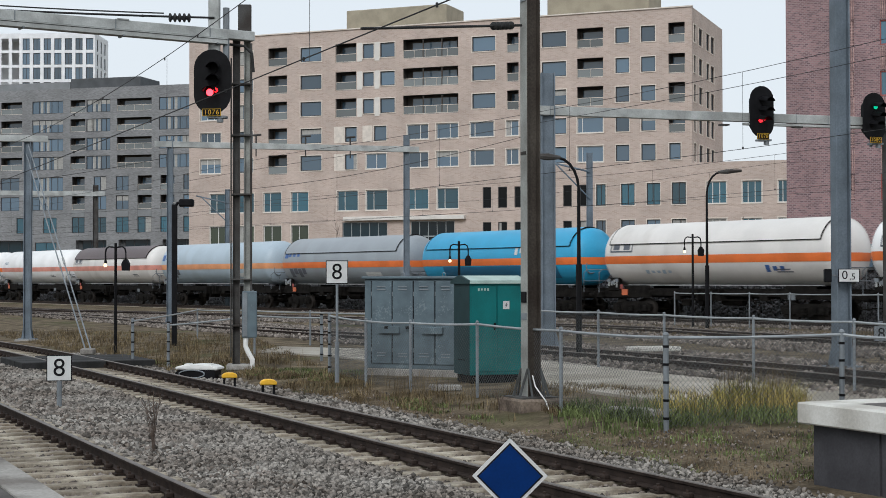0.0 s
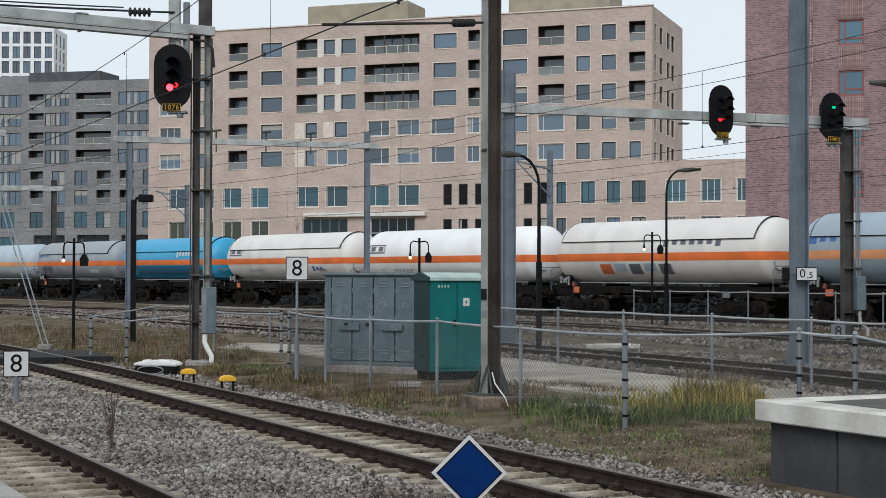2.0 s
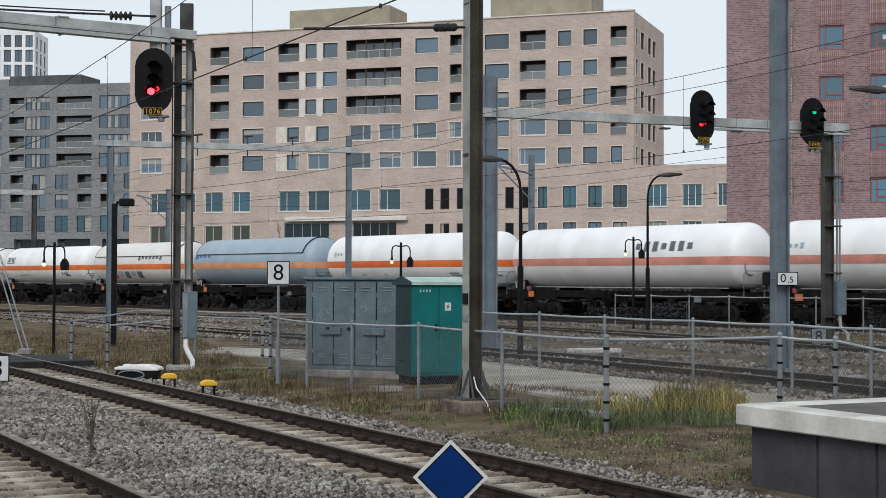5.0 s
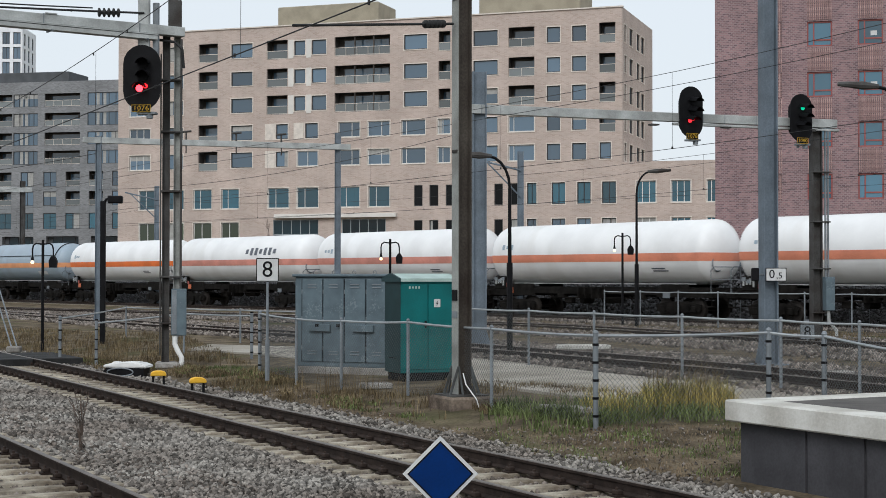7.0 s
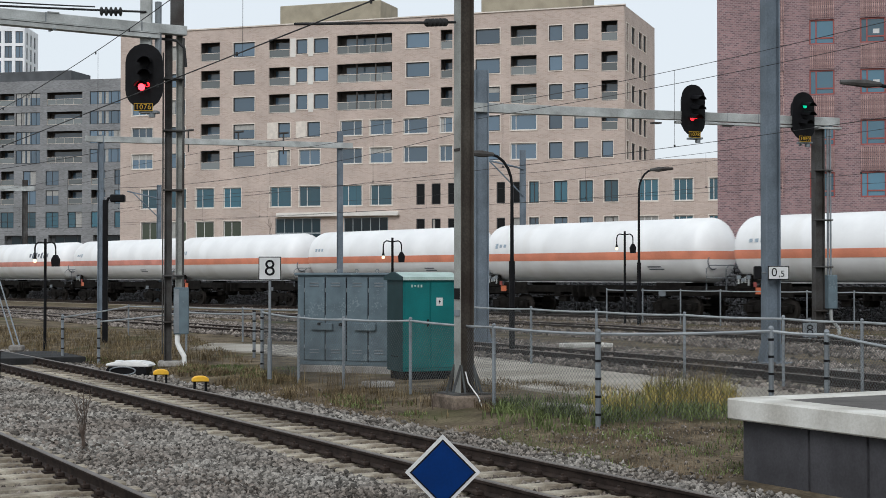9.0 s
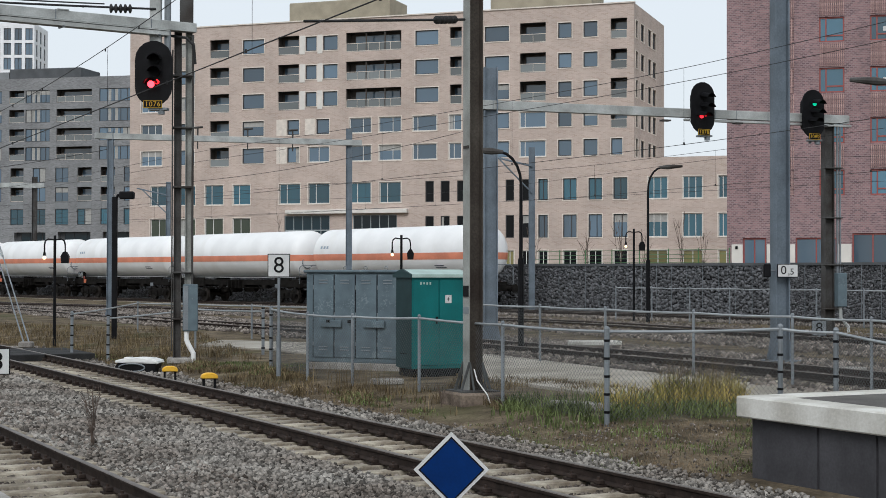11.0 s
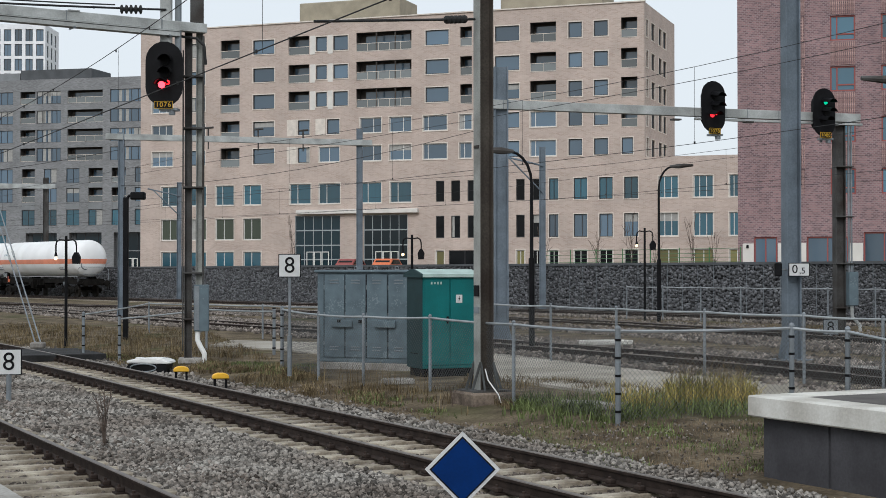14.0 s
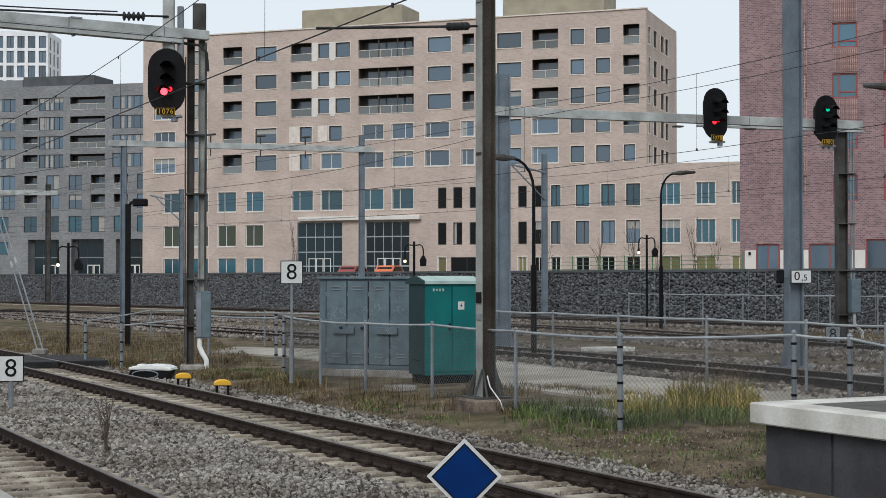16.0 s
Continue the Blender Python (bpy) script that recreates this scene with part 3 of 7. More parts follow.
def prism_xy(bm, R, z0, z1):
    A = [bm.verts.new((x, y, z0)) for x, y in R]
    C = [bm.verts.new((x, y, z1)) for x, y in R]
    n = len(R)
    bm.faces.new(A[::-1])
    bm.faces.new(C)
    for k in range(n):
        bm.faces.new((A[k], A[(k + 1) % n], C[(k + 1) % n], C[k]))
    return bm


build_platforms()


# ---- pale path behind the fence ----
def gz(d):
    return lambda x, y: float(ground_z(x, y)) + d


strip("pathway", [((-7.2, 47.6), (-6.9, 50.2)), ((-4.6, 44.6), (-3.7, 48.0)), ((-1.0, 38.6), (-0.2, 44.0)), ((1.3, 32.8), (2.0, 40.6)), ((2.9, 29.2), (4.2, 35.6)), ((5.6, 26.8), (6.9, 30.6)), ((8.6, 22.5), (9.6, 25.0)), ((11, 15), (12.5, 18))], gz(0.035), M["pathway"], "pale worn concrete service path behind the fence", "path")


# ---- gabion retaining wall ----
def build_gabion():
    bm = B()
    q, h, a0, a1 = 54.7, 2.74, -46, 230
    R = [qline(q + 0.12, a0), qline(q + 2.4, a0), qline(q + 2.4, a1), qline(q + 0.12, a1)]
    # dark core: its colour gives the shade between the stones
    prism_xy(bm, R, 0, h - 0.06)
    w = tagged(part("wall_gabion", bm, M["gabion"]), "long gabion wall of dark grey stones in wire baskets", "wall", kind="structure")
    cap = B()
    prism_xy(cap, [qline(q - 0.02, a0), qline(q + 2.4, a0), qline(q + 2.4, a1), qline(q - 0.02, a1)], h - 0.075, h + 0.05)
    part("cap", cap, M["darkroof"], w, "dark edge strip")
    rng = np.random.default_rng(8)
    out, sz = [], []
    for a0, a1, cell in ((-30, 45, 0.078), (45, 175, 0.125)):
        A, Z = np.meshgrid(np.arange(a0, a1, cell), np.arange(0.3, h - 0.08, cell * 0.82))
        a = A.ravel() + rng.uniform(-0.4, 0.4, A.size) * cell
        z = Z.ravel() + rng.uniform(-0.4, 0.4, A.size) * cell
        qq = q + rng.uniform(0.05, 0.13, A.size)
        out.append(np.c_[0.788 * qq - 0.6157 * a, 0.6157 * qq + 0.788 * a, z])
        sz.append(cell * rng.uniform(0.7, 1.2, A.size))
    s = stones("gabion_stones", np.concatenate(out), np.concatenate(sz), M["gabionstone"], "", squash=0.9)
    s.parent = w
    del s["category"]
    for a in np.arange(-30, 60, 1.0):
        bm = B()
        rod(bm, (*qline(q - 0.01, a), 0.25), (*qline(q - 0.01, a), h - 0.05), 0.014, seg=4)
        part("basket_wire", bm, M["galv"], w)


build_gabion()
strip("street", [(qline(57.1, -60), qline(260, -160)), (qline(57.1, 240), qline(260, 240))], lambda x, y: 2.1, M["asphalt"], "asphalt street behind the retaining wall", "road", 0.3)


# ---- buildings ----
def facade(bm, w, z0, z1, holes, depth=0.28):
    """A wall in local x (0..w is along), z up, outside at y = 0, with holes (x0, x1, za, zb) and their reveals."""
    xs = sorted({w[0], w[1], *[h[0] for h in holes], *[h[1] for h in holes]})
    zs = sorted({z0, z1, *[h[2] for h in holes], *[h[3] for h in holes]})
    grid = {}

    def v(i, j):
        if (i, j) not in grid:
            grid[i, j] = bm.verts.new((xs[i], 0, zs[j]))
        return grid[i, j]
    for i in range(len(xs) - 1):
        for j in range(len(zs) - 1):
            cx, cz = (xs[i] + xs[i + 1]) / 2, (zs[j] + zs[j + 1]) / 2
            if not any(h[0] < cx < h[1] and h[2] < cz < h[3] for h in holes):
                bm.faces.new((v(i, j), v(i + 1, j), v(i + 1, j + 1), v(i, j + 1)))
    for a, b, c, e, *deep in holes:
        back = deep[0] if deep else depth
        P = [(a, c), (b, c), (b, e), (a, e)]
        F = [bm.verts.new((x, 0, z)) for x, z in P]
        K = [bm.verts.new((x, back, z)) for x, z in P]
        for k in range(4):
            bm.faces.new((F[k], F[(k + 1) % 4], K[(k + 1) % 4], K[k]))
    return bm


WINDOW_CACHE = {}


def window(parent, x0, x1, z0, z1, frame_mat, glass, bars=(), y=0.16, trim=None, curtain=False):
    """A window in an opening: frame, bars, pane and a pale surround."""
    key = (round(x1 - x0, 2), round(z1 - z0, 2), frame_mat.name, glass.name, bars, trim and trim.name)
    w, h = x1 - x0, z1 - z0
    if key not in WINDOW_CACHE:
        f = B()
        t = 0.09
        ring(f, w, h, t, -0.05, 0.05)
        bar = B()
        box(bar, (0, 0, h / 2), (0.08, 0.09, h - 2 * t))
        g = B()
        box(g, (w / 2, 0.02, h / 2), (w - 2 * t + 0.01, 0.02, h - 2 * t + 0.01))
        tr = None
        if trim:
            tr = B()
            ring(tr, w + 0.2, h + 0.2, 0.1, -y - 0.06, -y + 0.04, -0.1)
            tr = mesh_of("surround", tr, trim)
        WINDOW_CACHE[key] = (mesh_of("window", f, frame_mat), mesh_of("pane", g, glass), tr, mesh_of("glazing_bar", bar, frame_mat))
    f, g, tr, bar = WINDOW_CACHE[key]
    ob = part("window", f, None, parent, m=pose(x0, y, z0))
    part("pane", g, None, ob)
    for u in bars:
        part("glazing_bar", bar, None, ob, m=pose(w * u, 0, 0))
    if tr:
        part("surround", tr, None, ob)
    if curtain:
        k = (int(x0 * 37) + int(z0 * 11)) % 11
        if k in (0, 3):
            c = B()
            cw = (w - 0.2) * (0.3 if k else 0.45)
            box(c, (0.1 + cw / 2 if (int(x0 * 10) % 2) else w - 0.1 - cw / 2, 0.004, h / 2), (cw, 0.008, h - 0.2))
            part("curtain", c, M["curtain"], ob)
        elif k == 5:
            c = B()
            box(c, (w / 2, 0.004, h - 0.1 - h * 0.16), (w - 0.2, 0.008, h * 0.32))
            part("blind", c, M["curtain"], ob)
    return ob


def ring(bm, w, h, t, y0, y1, o=0.0):
    """A rectangular frame of bar width t."""
    O = [(o, o), (w + o, o), (w + o, h + o), (o, h + o)]
    I = [(o + t, o + t), (w + o - t, o + t), (w + o - t, h + o - t), (o + t, h + o - t)]
    Q = [[bm.verts.new((x, y, z)) for x, z in P] for P in (O, I) for y in (y0, y1)]
    for k in range(4):
        n = (k + 1) % 4
        bm.faces.new((Q[0][k], Q[0][n], Q[2][n], Q[2][k]))
        bm.faces.new((Q[1][k], Q[1][n], Q[3][n], Q[3][k]))
        bm.faces.new((Q[0][k], Q[0][n], Q[1][n], Q[1][k]))
        bm.faces.new((Q[2][k], Q[2][n], Q[3][n], Q[3][k]))


def loggia(parent, x0, x1, z0, z1, post=()):
    """A recessed balcony: its back in a shade-darkened colour, glass doors and a balustrade."""
    w, h, d = x1 - x0, z1 - z0, 1.5
    bm = B()
    P = [(0, 0), (w, 0), (w, h), (0, h)]
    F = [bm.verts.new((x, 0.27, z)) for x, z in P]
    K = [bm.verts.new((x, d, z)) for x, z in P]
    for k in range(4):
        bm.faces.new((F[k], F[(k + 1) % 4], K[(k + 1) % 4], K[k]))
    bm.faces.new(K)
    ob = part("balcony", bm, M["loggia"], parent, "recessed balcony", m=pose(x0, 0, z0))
    g = B()
    box(g, (w / 2, d - 0.05, h * 0.45), (w * 0.8, 0.04, h * 0.86))
    part("pane", g, M["glass"], ob)
    r = B()
    box(r, (w / 2, 0.12, 1.0), (w, 0.05, 0.06))
    box(r, (w / 2, 0.12, 0.08), (w, 0.05, 0.06))
    for u in np.linspace(0, w, max(2, int(w / 1.4) + 1)):
        box(r, (min(max(u, 0.03), w - 0.03), 0.12, 0.53), (0.04, 0.05, 0.86))
    part("balustrade", r, M["trim"], ob)
    gl = B()
    box(gl, (w / 2, 0.15, 0.53), (w, 0.012, 0.82))
    part("glass_panel", gl, M["rail_glass"], ob)
    for u in post:
        p = B()
        box(p, (w * u, 0.2, h / 2), (0.14, 0.14, h))
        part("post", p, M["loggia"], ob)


M["entranceframe"] = mat("grey_entrance_frame", (0.30, 0.33, 0.34), 0.5, vary=0.1, bump=0)
ROWS = {1: (29.0, 30.75), 2: (25.6, 27.3), 3: (22.3, 24.05), 4: (18.95, 20.75), 5: (15.6, 17.45), 6: (10.6, 13.05), 7: (6.35, 8.95), 8: (2.6, 4.9)}


def main_building():
    m = Matrix(((0.94, 0.3414, 0, 22.73), (-0.3414, 0.94, 0, 170), (0, 0, 1, 0), (0, 0, 0, 1)))
    b = thing("apartment_building", "nine-storey pale pink brick apartment block with recessed balconies", "building", m)
    holes, wins, logs, panels = [], [], [], []

    def add(rows, cols, kind="w", bars=(), glass="glass", frame="darkframe", trim="trim"):
        for r in rows:
            z0, z1 = ROWS[r]
            for x0, x1 in cols:
                if kind == "l":
                    z0b, z1b = z0 - 0.35, z1 + 0.2
                    logs.append((x0, x1, z0b, z1b))
                    holes.append((x0, x1, z0b, z1b))
                else:
                    holes.append((x0, x1, z0, z1))
                    wins.append((x0, x1, z0, z1, bars, glass, frame, trim))
    add((1, 2, 3), [(-43.88, -41.1), (-21.8, -20.34), (-13.3, -10.21)], "l")
    add((1, 2, 3), [(-34.94, -27.86)], "l")
    add((1, 2, 3, 4, 5), [(-53.13, -50.5)], "l")
    add((1, 2, 3, 4), [(-2.67, -0.8)], "l")
    add((5,), [(-2.6, -1.31)])
    add((1, 2, 3, 4, 5), [(-48.62, -45.75), (-57.39, -55.25), (-8.75, -7.17), (-5.79, -4.16)])
    add((1, 2, 3), [(-26.08, -23.19), (-17.51, -14.58)])
    add((1, 2, 3), [(-40.2, -38.75), (-37.9, -36.0)])
    add((3, 4, 5), [(-62.77, -59.8)], bars=(0.33, 0.66), frame="whiteframe")
    add((4, 5), [(-42.6, -41.02)])
    add((4,), [(-38.75, -37.08)])
    add((5,), [(-39.82, -37.08)], bars=(0.5,), frame="whiteframe")
    add((4, 5), [(-34.43, -31.67), (-30.66, -27.86)], bars=(0.62,), frame="whiteframe")
    add((4, 5), [(-26.4, -23.4), (-13.3, -10.21)], bars=(0.2,), frame="whiteframe")
    add((4, 5), [(-21.9, -20.34)], bars=(0.4,), frame="whiteframe")
    add((4, 5), [(-17.0, -14.58)])
    wide = [(-61.39, -58.74), (-57.39, -55.09), (-53.75, -51.25), (-49.93, -47.54), (-43.65, -40.87), (-39.82, -37.0), (-34.43, -31.67), (-30.58, -27.86)]
    slim = [(-24.81, -23.76), (-22.91, -21.8), (-20.89, -19.92), (-18.0, -17.0), (-14.99, -13.97), (-13.03, -12.0)]
    slim2 = [(-11.08, -9.95), (-8.16, -6.58), (-5.2, -3.64), (-2.34, -0.74)]
    wing = [(1.56, 3.78), (5.47, 7.65), (9.38, 11.1), (13.0, 15.2)]
    add((6,), wide, bars=(0.36,), glass="glassblue", frame="whiteframe")
    add((7,), wide[:4], bars=(0.45,), glass="glassolive", frame="whiteframe")
    add((8,), wide[:4], bars=(0.45,), glass="glassblue", frame="whiteframe")
    add((6, 7), slim, glass="glassblack", trim=None)
    add((6,), slim2, bars=(0.5,), glass="glassblue", frame="darkframe")
    add((7,), slim2, bars=(0.6,), glass="glass", frame="darkframe")
    add((6, 7), wing, bars=(0.3, 0.65), glass="glassblue", frame="whiteframe")
    add((8,), slim[:1], glass="glasswarm", frame="whiteframe", trim="trim")
    add((8,), [(-23.2, -19.3)], bars=(0.5,), glass="glassblack", trim=None)
    add((8,), slim[3:4] + slim[5:] + slim2, bars=(0.5,), glass="glassblack", frame="whiteframe", trim="trim")
    add((8,), slim[4:5] + wing, bars=(0.5,), glass="glasswarm", frame="whiteframe", trim="trim")
    # entrances
    for x0, x1 in ((-42.97, -37.0), (-33.99, -28.36)):
        holes.append((x0, x1, 1.6, 9.2))
        wins.append((x0, x1, 1.6, 9.2, (0.2, 0.4, 0.6, 0.8), "glassdeep", "entranceframe", None))
        for z in (3.9, 5.6, 7.4):
            tb = B()
            box(tb, ((x0 + x1) / 2, 0.155, z), (x1 - x0 - 0.1, 0.1, 0.14))
            part("transom", tb, M["entranceframe"], b)
        for k in range(3):
            db = B()
            ring(db, 0.95, 2.2, 0.1, 0.06, 0.1)
            part("door_frame", db, M["whiteframe"], b, m=pose(x0 + 1.5 + k * 1.0, 0, 2.65))
    low = [h for h in holes if h[3] <= 15.0]
    high = [h for h in holes if h[3] > 15.0]
    bm = B()
    facade(bm, (-64.4, 0.0), 15.2, 32.6, high)
    facade(bm, (-64.4, 26.0), 0.8, 15.2, low)
    # sides, backs and roofs
    add_shell(bm, (-32.2, 8.7, 23.9), (64.38, 16.7, 17.38), False)
    add_shell(bm, (-19.2, 8.7, 8.0), (90.3, 16.7, 14.38))
    part("wall", bm, M["brickpale"], b)
    side = B()
    rows = [ROWS[r] for r in (1, 2, 3, 4, 5)]
    sh = [(x0, x1, z0 - 0.2, z1) for z0, z1 in rows for x0, x1 in ((0.8, 1.9), (3.5, 5.4), (7.5, 9.3), (10.1, 12.0))]
    facade(side, (0, 17.05), 15.2, 32.6, sh)
    sob = part("wall", side, M["brickpale"], b, m=Matrix(((0, -1, 0, 0.002), (1, 0, 0, 0), (0, 0, 1, 0), (0, 0, 0, 1))))
    for x0, x1, z0, z1 in sh:
        window(sob, x0, x1, z0, z1, M["darkframe"], M["dimglass"], trim=M["trim"])
    for x0, x1, z0, z1, bars, g, fr, tr in wins:
        window(b, x0, x1, z0, z1, M[fr], M[g], bars, trim=M[tr] if tr else None, curtain=z0 > 4 and x1 - x0 < 5)
    for i, (x0, x1, z0, z1) in enumerate(logs):
        loggia(b, x0, x1, z0, z1, (0.36, 0.7) if x1 - x0 > 5 else ())
    # pale panels between windows
    for r in (1, 2, 3):
        z0, z1 = ROWS[r]
        for x0, x1 in ((-41.0, -40.3), (-38.65, -38.0)):
            p = B()
            box(p, ((x0 + x1) / 2, -0.012, (z0 + z1) / 2 - 0.1), (x1 - x0, 0.06, z1 - z0 + 0.5))
            part("panel", p, M["panel"], b)
    for r in (4, 5):
        z0, z1 = ROWS[r]
        p = B()
        box(p, (-43.4, -0.012, (z0 + z1) / 2), (1.3, 0.05, z1 - z0 + 0.2))
        part("panel", p, M["trim"], b)
    p = B()
    box(p, (-39.6, -0.012, 19.85), (1.3, 0.05, 2.0))
    part("panel", p, M["trim"], b)
    can = B()
    box(can, (-34.75, -0.28, 9.6), (15.7, 0.7, 0.5), 0.04)
    part("canopy", can, M["panel"], b, "white entrance canopy")
    pr = B()
    box(pr, (-32.2, 0.1, 32.66), (64.6, 0.5, 0.14))
    part("parapet", pr, M["trim"], b)
    for x0, x1, z1 in ((-45.0, -31.5, 36.0), (-18.6, -6.2, 36.2)):
        rf = B()
        box(rf, ((x0 + x1) / 2, 8.5, 34.2), (x1 - x0, 6, 2 * (z1 - 34.2)), 0.1)
        part("roof_unit", rf, M["roofing"], b, "olive plant room on the roof")


def add_shell(bm, c, s, right=True):
    """Closed box without its front face, or its right face too."""
    x, y, z = (k / 2 for k in s)
    v = [bm.verts.new((c[0] + i * x, c[1] + j * y, c[2] + k * z)) for i, j, k in ((-1, -1, -1), (1, -1, -1), (1, 1, -1), (-1, 1, -1), (-1, -1, 1), (1, -1, 1), (1, 1, 1), (-1, 1, 1))]
    for f in ((4, 5, 6, 7), (2, 3, 7, 6), (3, 0, 4, 7)) + (((1, 2, 6, 5),) if right else ()):
        bm.faces.new([v[k] for k in f])


def red_building():
    m = Matrix(((0.9613, 0.2756, 0, 19.48), (-0.2756, 0.9613, 0, 100), (0, 0, 1, 0), (0, 0, 0, 1)))
    b = thing("brick_building", "tall dark red brick building with brown-red window frames", "building", m)
    levels = [(20.6, 22.2), (17.28, 18.9), (14.0, 15.62), (10.7, 12.34), (7.35, 9.0)]
    columns = [(5.9, 7.48), (9.08, 10.66), (12.26, 13.84), (15.44, 17.02)]
    wins = [(x0, x1, z0, z1) for z0, z1 in levels for x0, x1 in columns]
    niches = [(2.75, 4.3, z0, z1, 0.12) for z0, z1 in levels]
    low = [(1.04, 2.52, 1.9, 4.62), (4.4, 7.0, 1.9, 4.62), (7.95, 10.5, 1.9, 4.9), (11.2, 13.4, 1.9, 4.9)]
    bm = B()
    facade(bm, (0, 26), 0.8, 27, wins + niches + low)
    add_shell(bm, (13, 8.6, 13.9), (25.99, 16.7, 26.2))
    part("wall", bm, M["brickred"], b)
    h = B()
    box(h, (0, 0, 0), (1.1, 0.08, 0.09))
    rail = mesh_of("glazing_bar", h, M["redframe"])
    for i, (x0, x1, z0, z1) in enumerate(wins):
        w = window(b, x0, x1, z0, z1, M["redframe"], M["glasssky"], (0.27,), y=0.14)
        part("glazing_bar", rail, None, w, m=pose(0.97, 0, 0.42))
        if i in (5, 9):
            p = B()
            box(p, (0, 0, 0), (0.4, 0.006, 0.3))
            part("notice", p, M["signwhite"], w, "white sheet behind the pane", m=pose(1.0, 0.003, 0.75))
    for x0, x1, z0, z1 in low:
        window(b, x0, x1, z0, z1, M["redframe"], M["glass"], (0.5,), y=0.14)
    for x0, x1 in ((0.3, 1.02), (2.56, 4.36), (7.06, 7.9)):
        p = B()
        box(p, ((x0 + x1) / 2, -0.03, 3.05), (x1 - x0, 0.08, 2.3), 0.02)
        part("panel", p, M["panel"], b, "white wall panel")
    p = B()
    box(p, (0.62, -0.1, 4.0), (0.16, 0.1, 0.2), 0.02)
    part("wall_lamp", p, M["black"], b)
    # upright bricks between the windows, and brick lattice in the blind niches
    s = B()
    box(s, (0, 0, 0), (0.062, 0.09, 1.5), 0.006)
    slat = mesh_of("soldier_brick", s, M["slatbrick"])
    for (z0, _), (_, z1) in zip(levels, levels[1:]):
        for c0, c1 in columns[:3] + [(2.75, 4.3)]:
            for x in np.arange(c0 + 0.07, c1, 0.121):
                part("soldier_brick", slat, None, b, m=pose(x, -0.02, (z0 + z1) / 2))
    back, post, row = B(), B(), B()
    box(back, (0.775, 0.1, 0.82), (1.53, 0.03, 1.6))
    box(post, (0, 0.05, 0.82), (0.07, 0.07, 1.6))
    box(row, (0.775, 0.058, 0), (1.53, 0.06, 0.06))
    back, post, row = mesh_of("niche_back", back, M["brickred"]), mesh_of("lattice_brick", post, M["slatbrick"]), mesh_of("lattice_brick", row, M["slatbrick"])
    for x0, x1, z0, z1, _ in niches:
        part("niche_back", back, None, b, m=pose(x0, 0, z0))
        for u in np.arange(0.12, 1.5, 0.26):
            part("lattice_brick", post, None, b, m=pose(x0 + u, 0, z0))
        for u in np.arange(0.1, 1.6, 0.2):
            part("lattice_brick", row, None, b, m=pose(x0, 0, z0 + u))


